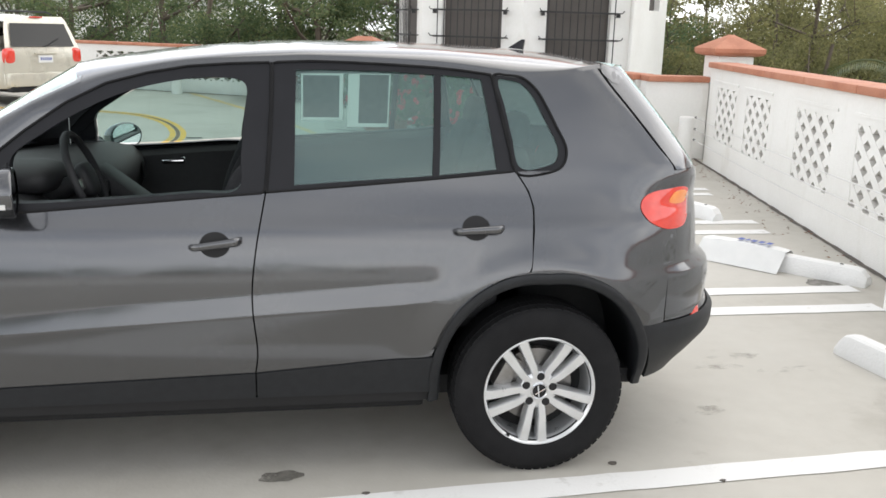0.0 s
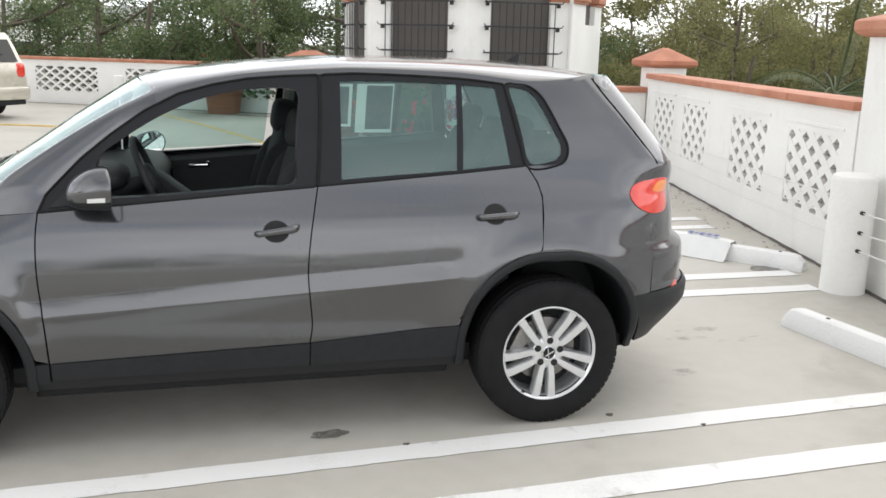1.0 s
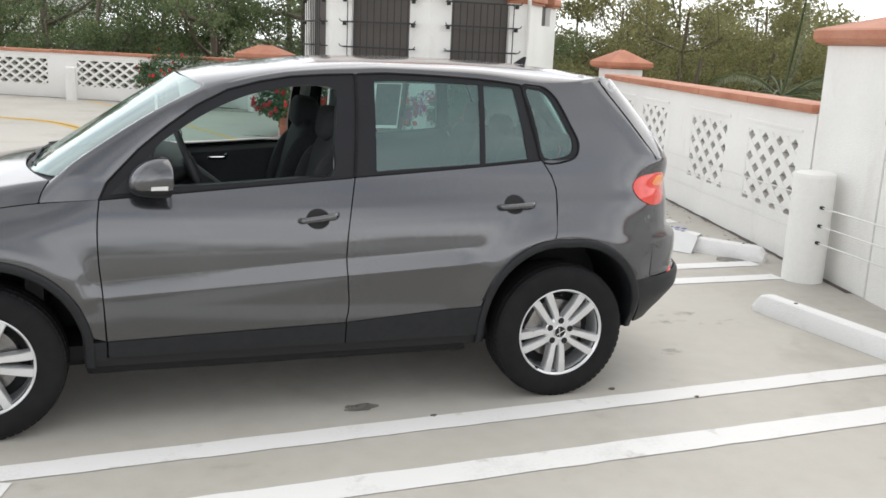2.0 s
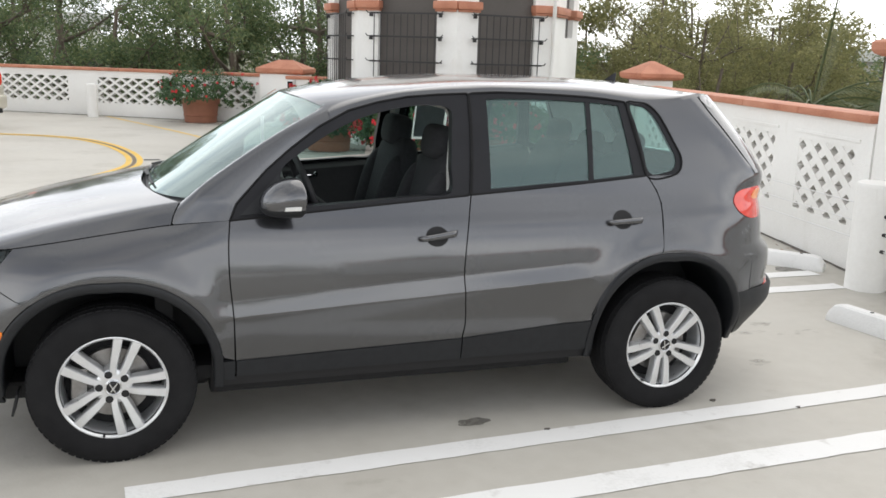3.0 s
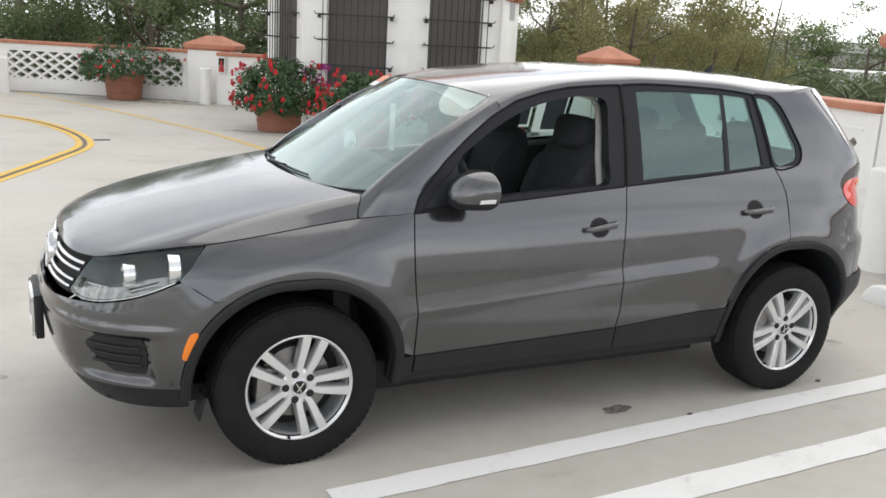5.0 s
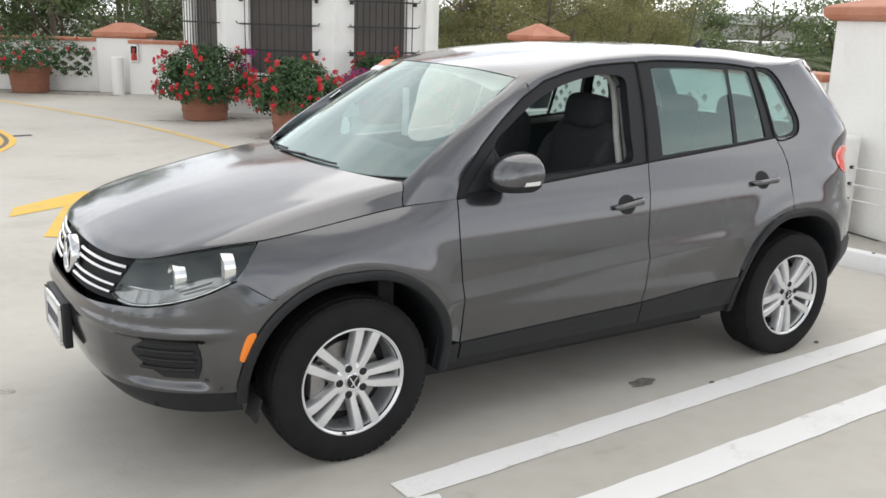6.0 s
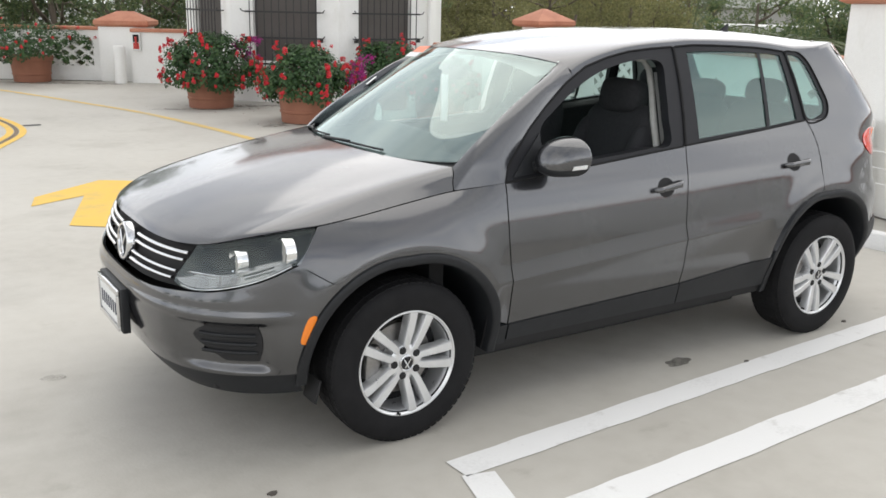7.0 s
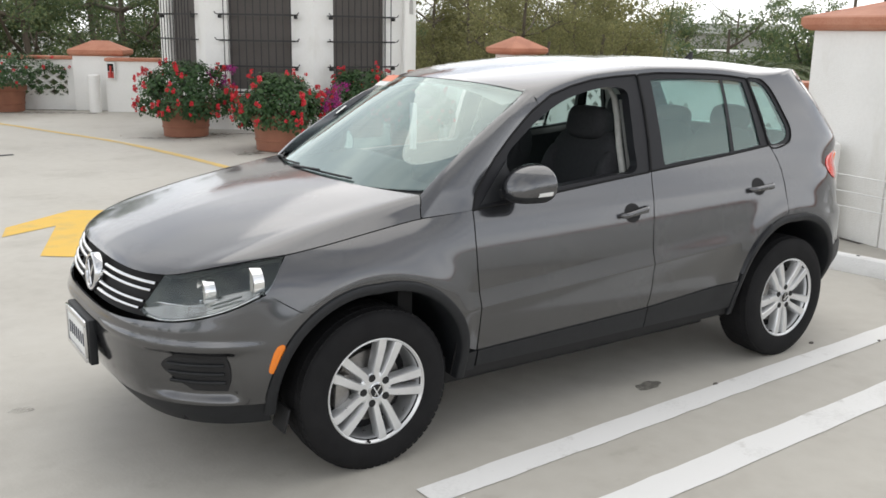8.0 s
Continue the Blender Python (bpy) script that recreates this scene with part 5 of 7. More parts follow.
part("roof", shell(bmesh.new(), mirrored(rows), -1, 0.02, (0, 0, 1)), paint, car, smooth=50)
# the spoiler carries the roof line on past the tailgate: a side outline swept across the car
TOP = [(1.553, 1.559), (1.59, 1.552), (1.622, 1.542), (1.642, 1.530), (1.650, 1.515)]
LOW = [(1.553, 1.531), (1.573, 1.512), (1.595, 1.494), (1.620, 1.487), (1.641, 1.496)]


def spoiler_row(x, z, crown):
    row = []
    for a in np.linspace(0, 90, 26):
        c, s = math.cos(radians(a)) ** (2 / 1.9), math.sin(radians(a)) ** (2 / 1.9)
        row.append(np.array((x + 0.13 * (1 - c * c), -(skin(x, z) + 0.001) * c, z + crown * s)))
    return row


crown = ZR(1.68) - TOP[0][1]
upper = [spoiler_row(x, z, crown) for x, z in TOP]
lower = [spoiler_row(x, z, crown) for x, z in LOW[::-1]]
bm = bmesh.new()
grid_faces(bm, mirrored(upper + lower))
for sg in (1, -1):
    grid_faces(bm, [[(r[0][0], r[0][1] * sg, r[0][2]) for r in upper], [(r[0][0], r[0][1] * sg, r[0][2]) for r in lower[::-1]]])
bmesh.ops.remove_doubles(bm, verts=bm.verts[:], dist=1e-5)
bmesh.ops.recalc_face_normals(bm, faces=bm.faces[:])
part("spoiler", bm, paint, car, smooth=50)
bm = bmesh.new()
base = [(-0.04, 0.0), (0.0, 0.014), (0.024, 0.012), (0.032, 0.0), (0.024, -0.012), (0.0, -0.014)]
lo = [bm.verts.new((1.36 + x, 0.0 + y, 1.598 - 0.09 * x)) for x, y in base]
hi = [bm.verts.new((1.390 + x * 0.25, y * 0.25, 1.640)) for x, y in base]
for i in range(6):
    bm.faces.new([lo[i], lo[(i + 1) % 6], hi[(i + 1) % 6], hi[i]])
bm.faces.new(hi)
bmesh.ops.recalc_face_normals(bm, faces=bm.faces[:])
part("aerial_fin", bm, gloss_black, car, "black roof aerial fin")


# ---- wheels: axis along y, outer face towards -y
def build_wheel():
    w = new("wheel")
    R = 0.338
    prof = [(0.205, -0.085), (0.222, -0.100), (0.240, -0.106), (0.275, -0.108), (0.300, -0.106), (0.318, -0.098), (0.330, -0.086), (R - 0.002, -0.06), (R, -0.03), (R, 0.03), (R - 0.002, 0.06), (0.330, 0.086), (0.300, 0.106), (0.240, 0.106), (0.205, 0.085)]
    bm = lathe(prof, 96, "y")
    tyre = part("tyre", bm, rubber, w, "black rubber tyre", smooth=50)
    # tread blocks at the shoulder
    bm = bmesh.new()
    for i in range(64):
        a = 2 * math.pi * i / 64
        for y0, y1 in ((-0.088, -0.064), (-0.056, -0.02), (-0.012, 0.024), (0.032, 0.09)):
            r0, r1 = (0.322, 0.3338) if y0 < -0.08 or y1 > 0.08 else (0.330, R + 0.0012)
            m = Matrix.Rotation(a + (0.02 if y0 > -0.06 else 0), 4, "Y")
            box(bm, (-0.0125, y0, r0), (0.0125, y1, r1), 0, m)
    part("tread", bm, rubber, tyre, "chunky tread blocks", smooth=0)
    # rim barrel and lip
    prof = [(0.150, 0.06), (0.196, 0.04), (0.200, -0.055), (0.206, -0.082), (0.212, -0.090), (0.217, -0.095), (0.221, -0.098), (0.220, -0.102), (0.216, -0.103), (0.212, -0.100), (0.208, -0.093)]
    rim = part("rim", lathe(prof[1:], 96, "y"), silver, w, "silver alloy rim", smooth=50)
    part("barrel", lathe([(0.198, 0.05), (0.1995, -0.07)], 64, "y", flip=True), silver, w)
    # five pairs of spokes
    for k in range(5):
        for s in (-1, 1):
            bm = bmesh.new()
            sect = []
            for r, off, half, face in ((0.050, 0.0150, 0.0150, -0.086), (0.075, 0.0225, 0.0155, -0.090), (0.100, 0.0265, 0.0165, -0.094), (0.14, 0.0305, 0.0180, -0.098), (0.18, 0.0350, 0.0195, -0.100), (0.206, 0.0385, 0.0205, -0.099), (0.2175, 0.0390, 0.0205, -0.097)):
                c = s * off
                sect.append([(c - half, face + 0.05, r), (c - half, face + 0.006, r), (c - half + 0.004, face, r), (c + half - 0.004, face, r), (c + half, face + 0.006, r), (c + half, face + 0.05, r)])
            vs = grid_faces(bm, sect)
            bm.faces.new(vs[0])
            bm.faces.new(vs[-1])
            bmesh.ops.recalc_face_normals(bm, faces=bm.faces[:])
            bmesh.ops.transform(bm, matrix=Matrix.Rotation(radians(72 * k + 14), 4, "Y"), verts=bm.verts[:])
            part("spoke", bm, silver, rim, smooth=40)
    # hub, with black discs on its face painting in the shaded bolt pockets
    bm = lathe([(0.0001, -0.086), (0.052, -0.086), (0.066, -0.084), (0.074, -0.078), (0.078, -0.06), (0.078, -0.02)], 60, "y")
    bmesh.ops.recalc_face_normals(bm, faces=bm.faces[:])
    part("hub", bm, silver, rim, smooth=40)
    for k in range(5):
        m = Matrix.Rotation(radians(72 * k + 14 + 36), 4, "Y") @ Matrix.Translation((0, -0.0895, 0.056))
        bm = lathe([(0.0001, 0.001), (0.0150, 0.001), (0.0160, 0.003)], 18, "y")
        bmesh.ops.transform(bm, matrix=m, verts=bm.verts[:])
        bmesh.ops.recalc_face_normals(bm, faces=bm.faces[:])
        part("bolt_pocket_shade", bm, under_black, rim, "dark disc for a shaded wheel bolt pocket")
    bm = lathe([(0.0001, -0.0925), (0.0275, -0.0925), (0.029, -0.0915), (0.032, -0.0935), (0.0345, -0.0925), (0.0345, -0.084)], 40, "y")
    bm.faces.ensure_lookup_table()
    for f in bm.faces:
        f.material_index = 0 if max(math.hypot(v.co.x, v.co.z) for v in f.verts) < 0.0285 else 1
    bmesh.ops.recalc_face_normals(bm, faces=bm.faces[:])
    part("centre_cap", bm, [gloss_black, chrome], rim, "black and chrome centre cap")
    # a plain crossed mark on the cap
    bm = bmesh.new()
    for pts in (((-0.016, 0.018), (0.009, -0.020)), ((0.016, 0.018), (-0.009, -0.020))):
        for a, b in zip(pts, pts[1:]):
            tube(bm, [(a[0], -0.0935, a[1]), (b[0], -0.0935, b[1])], 0.0038, 5)
    part("cap_mark", bm, chrome, rim, "chrome mark on the cap")
    # brake disc and caliper
    bm = lathe([(0.06, -0.02), (0.148, -0.02), (0.150, -0.01), (0.150, 0.01), (0.06, 0.01)], 60, "y")
    bmesh.ops.recalc_face_normals(bm, faces=bm.faces[:])
    part("brake_disc", bm, steel, w, "worn steel brake disc")
    bm = bmesh.new()
    box(bm, (-0.165, -0.055, -0.07), (-0.10, 0.03, 0.07), 0.015)
    part("caliper", bm, steel, w, "grey brake caliper")
    bm = lathe([(0.0001, 0.02), (0.198, 0.02)], 40, "y")
    bmesh.ops.recalc_face_normals(bm, faces=bm.faces[:])
    part("backing", bm, under_black, w)
    bm = tube(bmesh.new(), [(-0.03, -0.098, -0.206), (-0.03, -0.115, -0.206)], 0.005, 8)
    part("valve", bm, under_black, rim, "black tyre valve")
    return w


wheel = build_wheel()
wheel.parent = car
wheel["label"] = "silver five twin-spoke alloy wheel"
wheel.matrix_basis = pose(-AX + 0.004, -0.760, 0.333, 0, 4, 0)
for x, y, turn, roll in ((AX - 0.008, -0.783, 0, 27), (-AX, 0.785, 180, 31), (AX, 0.785, 180, 9)):
    w = copy_thing(wheel, pose(x, y, 0.334, 0, roll, turn))
    w.parent = car


# ---- lamps, lower grilles, number plate, mirrors, wipers
def ellipsoid(bm, centre, radii, power=2.0, m=None, n=28, k=16):
    """A rounded block: power 2 is an ellipsoid, higher is boxier."""
    rows = []
    for j in range(k + 1):
        v = -math.pi / 2 + math.pi * j / k
        row = []
        for i in range(n):
            u = 2 * math.pi * i / n
            f = lambda a: math.copysign(abs(a) ** (2 / power), a)
            row.append(Vector((radii[0] * f(math.cos(v)) * f(math.cos(u)), radii[1] * f(math.cos(v)) * f(math.sin(u)), radii[2] * f(math.sin(v)))))
        rows.append(row)
    vs = grid_faces(bm, rows, wrap=True)
    fl = [x for r in vs for x in r]
    if m is not None:
        bmesh.ops.transform(bm, matrix=m, verts=fl)
    bmesh.ops.translate(bm, verts=fl, vec=centre)
    bmesh.ops.remove_doubles(bm, verts=[v for v in vs[0]] + [v for v in vs[-1]], dist=1e-5)
    return bm


housing_mat = textured("lamp_housing", [(0.012, 0.0125, 0.014), (0.018, 0.0185, 0.021)], 20.0, (0.3, 0.4))
housing_mat.node_tree.nodes["Principled BSDF"].inputs["Specular IOR Level"].default_value = 0.08
bowl_mat = material("bright_lamp_bowl", (0.86, 0.87, 0.88), 0.12, 1.0)
lamp_silver = material("satin_silver_lamp_trim", (0.42, 0.415, 0.40), 0.22, 0.9)
mesh_black = textured("black_grille_mesh", [(0.005, 0.005, 0.006), (0.016, 0.016, 0.018)], 160.0, (0.5, 0.7), 0.5, 260)
H_LEFT = [(0.212, 0.800), (0.192, 0.845), (0.175, 0.885), HEAD_TOP[0]]
H_RIGHT = [(0.696, 0.707), (0.665, 0.77), HEAD_TOP[-1]]


def lowered(line):
    """The back of the lamp lies deeper, so that its walls end under the cover's edge."""
    return [(t, z - 0.010 - 0.020 * sstep(0.70, 0.92, z)) for t, z in line]


for side in (-1, 1):
    lamp = new("headlamp")
    lamp.parent = car
    lamp["label"] = "clear headlamp with chrome reflectors and silver trim"
    o = nose_panel("lamp_cover", spline(H_LEFT, 16), spline(H_RIGHT, 16), spline(HEAD_LOW, 30), spline(HEAD_TOP, 30), side, lamp_glass, 34, 18, 0.001, lamp, "clear lamp cover", 0.002)
    o.visible_shadow = False
    nose_panel("lamp_housing", lowered(H_LEFT), lowered(H_RIGHT), lowered(HEAD_LOW), lowered(HEAD_TOP), side, housing_mat, 30, 16, -0.055, lamp, "dark lamp housing", -0.046)
    # a bright shelf along the foot of the lamp that leans back into it, with a dark slot under the outer bowl
    low = spline([(t, z + 0.007) for t, z in HEAD_LOW[1:]], 30)
    high = spline([(0.235, 0.806), (0.30, 0.795), (0.36, 0.783), (0.42, 0.764), (0.47, 0.746), (0.53, 0.738), (0.60, 0.737), (0.688, 0.736)], 30)
    rows = []
    for k in range(8):
        f = k / 7
        rows.append([nose(low[i][0] + (high[i][0] - low[i][0]) * f, low[i][1] + (high[i][1] - low[i][1]) * f, -0.010 - 0.032 * f) for i in range(30)][::-1])
    part("lamp_trim", shell(bmesh.new(), rows, side, 0.004), lamp_silver, lamp, "bright silver lamp shelf", smooth=40)
    low = [(0.30, 0.783), (0.36, 0.762), (0.41, 0.748)]
    high = [(0.30, 0.790), (0.36, 0.771), (0.41, 0.755)]
    nose_panel("lamp_slot", [low[0], high[0]], [low[-1], high[-1]], spline(low, 12), spline(high, 12), side, housing_mat, 14, 5, -0.012, lamp, "dark slot in the lamp shelf", 0.004)
    for line, gap in (([(t, z + 0.003) for t, z in HEAD_LOW[1:-1]], -0.005), ([(0.53, 0.738), (0.60, 0.737), (0.685, 0.736)], -0.036)):
        bm = tube(bmesh.new(), [(p[0], p[1] * (1 if side < 0 else -1), p[2]) for p in (nose(t, z, gap) for t, z in spline(line, 24))], 0.0028, 6)
        part("lamp_bead", bm, chrome, lamp, "thin chrome bead", smooth=60)
    for t, z, r in ((0.440, 0.795, 0.042), (0.258, 0.828, 0.054)):
        p = nose(t, z, -0.046)
        m = Matrix.Translation((p[0], p[1] * (1 if side < 0 else -1), z)) @ Matrix.Rotation(radians(-90), 4, "Y")
        bm = lathe([(0.012, -0.035), (0.02, -0.030), (r * 0.72, -0.012), (r, 0.026), (r + 0.004, 0.028), (r + 0.004, -0.012)], 32)
        bmesh.ops.transform(bm, matrix=m, verts=bm.verts[:])
        part("lamp_reflector", bm, bowl_mat, lamp, "chrome lamp bowl", smooth=60)
        bm = bmesh.new()
        ellipsoid(bm, (0, 0, 0), (0.010, 0.010, 0.024), n=14, k=8)
        bmesh.ops.transform(bm, matrix=m, verts=bm.verts[:])
        part("bulb", bm, reflector_mat, lamp, "chrome bulb shield", smooth=60)
        bm = bmesh.new()
        box(bm, (-0.002, -0.007, -r * 0.95), (0.012, 0.007, r * 0.95), 0.003, Matrix.Translation((p[0] - 0.020, (p[1] - 0.006) * (1 if side < 0 else -1), z)) @ Matrix.Rotation(radians(35 * side), 4, "Z"))
        part("lamp_fin", bm, lamp_silver, lamp, "silver upright fin")
    # lower grille in its pocket
    fog = new("lower_grille")
    fog.parent = car
    fog["label"] = "black lower bumper grille"
    fl = [(0.336, 0.416), (0.322, 0.462), (0.320, 0.52), (0.334, 0.562)]
    fr = [(0.47, 0.416), (0.53, 0.452), (0.60, 0.512), (0.52, 0.566)]
    nose_panel("grille_insert", spline(fl, 12), spline(fr, 12), [(0.336, 0.416), (0.47, 0.416)], [(0.334, 0.562), (0.52, 0.566)], side, mesh_black, 26, 14, 0.004, fog, "black meshed grille insert", 0.01)
    for z in (0.452, 0.487, 0.522):
        rows = []
        for t in np.linspace(0.34, 0.565, 16):
            rows.append([nose(t, z + 0.008 * math.sin(a), 0.008 + 0.006 * math.cos(a)) for a in np.linspace(0, 2 * math.pi, 9)[:-1]])
        bm = bmesh.new()
        vs = grid_faces(bm, [[(p[0], p[1] * (1 if side < 0 else -1), p[2]) for p in r] for r in rows], wrap=True)
        bmesh.ops.recalc_face_normals(bm, faces=bm.faces[:])
        part("grille_bar", bm, trim_black, fog, smooth=60)

for side in (-1, 1):
    bm = bmesh.new()
    box(bm, (-0.010, -0.09, -0.045), (0.0, 0.02, 0.05), 0.004, Matrix.Translation((-1.672, side * 0.74, 0.275)) @ Matrix.Rotation(radians(14), 4, "Y"))
    part("splash_flap", bm, under_black, car, "small black rubber flap ahead of the wheel")

# number plate, its writing as plain bars
plate = new("number_plate")
plate.parent = car
plate["label"] = "white number plate in a black frame"
part("plate_bracket", boxes(((-2.228, -0.185, 0.405), (-2.195, 0.165, 0.595)), bevel=0.008), trim_black, plate, "black plate bracket")
part("plate_frame", boxes(((-2.242, -0.17, 0.415), (-2.229, 0.15, 0.435)), ((-2.242, -0.17, 0.565), (-2.229, 0.15, 0.587)), ((-2.242, -0.17, 0.4355), (-2.229, -0.155, 0.5645)), ((-2.242, 0.135, 0.4355), (-2.229, 0.15, 0.5645)), bevel=0.003), chrome, plate, "chrome plate frame")
part("plate_sheet", boxes(((-2.236, -0.153, 0.437), (-2.230, 0.133, 0.563))), white_card, plate, "white plate sheet", smooth=0)
bm = bmesh.new()
for k in range(7):
    box(bm, (-2.2385, -0.130 + k * 0.037, 0.473), (-2.2362, -0.130 + k * 0.037 + 0.015, 0.525))
part("plate_bars", bm, dark_ink, plate, "dark blue bars", smooth=0)

# door mirrors
for side in (-1, 1):
    mir = new("door_mirror")
    mir.parent = car
    mir["label"] = "body-coloured door mirror with a clear indicator"

    swing = Matrix()
    if side > 0:      # the far one is set further out, so that its glass is seen across the cabin
        swing = Matrix.Translation((-0.478, 0.90, 1.088)) @ Matrix.Rotation(radians(-38), 4, "Z") @ Matrix.Rotation(radians(-3), 4, "Y") @ Matrix.Scale(0.82, 4) @ Matrix.Translation((0.545, -0.893, -1.113))

    def mirror_point(f, a, lift=0.0, back=0.0):
        """f: degrees from the housing's front to its rim, a: degrees round it from the outer end upwards."""
        c, n = math.cos(radians(f)), math.sin(radians(f)) ** 0.9
        ca, sa = math.cos(radians(a)), math.sin(radians(a))
        y = 0.893 + (0.107 * n + lift) * math.copysign(abs(ca) ** 0.9, ca)
        z = 1.117 - 0.030 * c * c + (0.083 * n + lift) * math.copysign(abs(sa) ** 0.95, sa)
        x = -0.545 - 0.150 * c ** 0.95 + 0.020 * (y - 0.893) / 0.107 + back
        return swing @ Vector((x, side * y, z))

    for nm, v0, v1, mt in (("mirror_cap", -27, 207, paint), ("mirror_base", 207, 333, trim_black)):
        rows = [[mirror_point(f, v) for v in np.linspace(v0, v1, 34)] for f in (0.5, 6, 14, 23, 32, 41, 50, 59, 68, 76, 83, 88, 90)]
        rows += [[mirror_point(90, v, -0.002, 0.006) for v in np.linspace(v0, v1, 34)], [mirror_point(90, v, -0.009, 0.009) for v in np.linspace(v0, v1, 34)]]
        bm = bmesh.new()
        grid_faces(bm, rows, flip=side < 0)
        bmesh.ops.recalc_face_normals(bm, faces=bm.faces[:])
        if sum(f.normal.x * f.calc_area() for f in bm.faces) > 0:
            bmesh.ops.reverse_faces(bm, faces=bm.faces[:])
        part(nm, bm, mt, mir, smooth=70)
    bm = bmesh.new()
    bm.faces.new([bm.verts.new(mirror_point(90, v, -0.008, 0.005)) for v in np.linspace(0, 360, 40, endpoint=False)])
    bmesh.ops.recalc_face_normals(bm, faces=bm.faces[:])
    part("mirror_glass", bm, mirror_mat, mir, "mirror glass", smooth=0)
    bm = bmesh.new()
    rows = [[mirror_point(f, v, 0.003) for f in np.linspace(60, 85, 9)] for v in (-26, -22, -18, -14)]
    rows = [[mirror_point(f, -26, -0.004) for f in np.linspace(60, 85, 9)]] + rows + [[mirror_point(f, -14, -0.004) for f in np.linspace(60, 85, 9)]]
    grid_faces(bm, rows)
    bmesh.ops.recalc_face_normals(bm, faces=bm.faces[:])
    part("indicator", bm, white_card, mir, "clear white indicator strip", smooth=60)
    bm = bmesh.new()
    box(bm, (-0.66, min(side * 0.74, side * 0.80), 1.045), (-0.565, max(side * 0.74, side * 0.80), 1.085), 0.012)
    tube(bm, [(-0.61, side * 0.76, 1.06), (-0.60, side * 0.83, 1.075)], [0.028, 0.022], 10)
    part("mirror_arm", bm, trim_black, mir, "black mirror arm", smooth=50)

# wipers on the cowl
for y0, y1, dx in ((-0.30, 0.26, 0.0), (0.22, 0.62, 0.0)):
    w = new("wiper")
    w.parent = car
    w["label"] = "black windscreen wiper at rest"

    def on_glass(y, f, lift):
        i = (1 - abs(y) / 0.715) * 23
        k = min(22, int(i))
        b = ws_bot[k] * (1 - (i - k)) + ws_bot[k + 1] * (i - k)
        t = ws_top[k] * (1 - (i - k)) + ws_top[k + 1] * (i - k)
        p = b * (1 - f) + t * f
        return Vector((p[0] - lift * 0.6, y, p[2] + lift))

    bm = bmesh.new()
    tube(bm, [on_glass(y, 0.004 + 0.02 * (y1 - y) / (y1 - y0), 0.010) for y in np.linspace(y0, y1, 9)], 0.0055, 6)
    part("wiper_blade", bm, trim_black, w)
    bm = bmesh.new()
    tube(bm, [on_glass(y1, -0.035, 0.004), on_glass(y1 - 0.05, -0.008, 0.014), on_glass((y0 + y1) / 2, 0.014, 0.018)], [0.011, 0.008, 0.005], 8)
    part("wiper_arm", bm, trim_black, w)


# ---- inside the car
def seat(x, y, width, rec=0.0):
    s = new("seat")
    s.parent = car
    s["label"] = "black cloth seat with headrest"
    bm = bmesh.new()
    ellipsoid(bm, (x - 0.22, y, 0.60), (0.28, width / 2, 0.09), 3.2, Matrix.Rotation(radians(8), 4, "Y"))
    part("cushion", bm, cloth, s, smooth=80)
    bm = bmesh.new()
    ellipsoid(bm, (x + 0.085, y, 0.925), (0.075, width / 2, 0.345), 4.2, Matrix.Rotation(radians(15), 4, "Y"))
    for k in (-1, 1):
        ellipsoid(bm, (x + 0.05, y + k * (width / 2 - 0.05), 0.90), (0.09, 0.055, 0.28), 2.6, Matrix.Rotation(radians(15), 4, "Y"))
    part("backrest", bm, cloth, s, smooth=80)
    bm = bmesh.new()
    ellipsoid(bm, (x + 0.140, y, 1.292), (0.068, width * 0.27, 0.086), 3.6, Matrix.Rotation(radians(10), 4, "Y"))
    part("headrest", bm, cloth, s, smooth=80)
    bm = bmesh.new()
    for k in (-0.06, 0.06):
        tube(bm, [(x + 0.160, y + k, 1.20), (x + 0.168, y + k, 1.30)], 0.006, 6)
    part("headrest_post", bm, chrome, s)


seat(0.105, -0.36, 0.50)
seat(0.085, 0.36, 0.50)
bench = new("rear_bench")
bench.parent = car
bench["label"] = "black cloth rear bench with three headrests"
bm = bmesh.new()
ellipsoid(bm, (0.84, 0, 0.62), (0.27, 0.64, 0.10), 4.0, Matrix.Rotation(radians(6), 4, "Y"))
part("cushion", bm, cloth, bench, smooth=80)
for y, w in ((-0.42, 0.22), (0.0, 0.19), (0.42, 0.22)):
    bm = bmesh.new()
    ellipsoid(bm, (1.17, y, 0.94), (0.075, w, 0.31), 3.6, Matrix.Rotation(radians(16), 4, "Y"))
    part("backrest", bm, cloth, bench, smooth=80)
    bm = bmesh.new()
    ellipsoid(bm, (1.265, y, 1.285 if y else 1.25), (0.045, 0.13, 0.075), 2.8, Matrix.Rotation(radians(10), 4, "Y"))
    part("headrest", bm, cloth, bench, smooth=80)

# dashboard and steering wheel
dash = new("dashboard")
dash.parent = car
dash["label"] = "dark soft-touch dashboard with instrument hood"
rows = []
for x, z in ((-1.06, 1.02), (-0.95, 1.046), (-0.80, 1.062), (-0.66, 1.060), (-0.56, 1.036), (-0.51, 0.99), (-0.50, 0.92), (-0.53, 0.80), (-0.60, 0.60)):
    back = sstep(-0.86, -0.6, x)      # the middle and the passenger's side stand nearer the seats
    rows.append([(x - 0.05 * (1 - (y / 0.72) ** 2) + 0.14 * back * sstep(-0.24, -0.08, y), y, z + 0.025 * back * sstep(-0.2, 0.1, y)) for y in np.linspace(-0.735, 0.735, 30)])
bm = bmesh.new()
grid_faces(bm, rows)
bmesh.ops.recalc_face_normals(bm, faces=bm.faces[:])
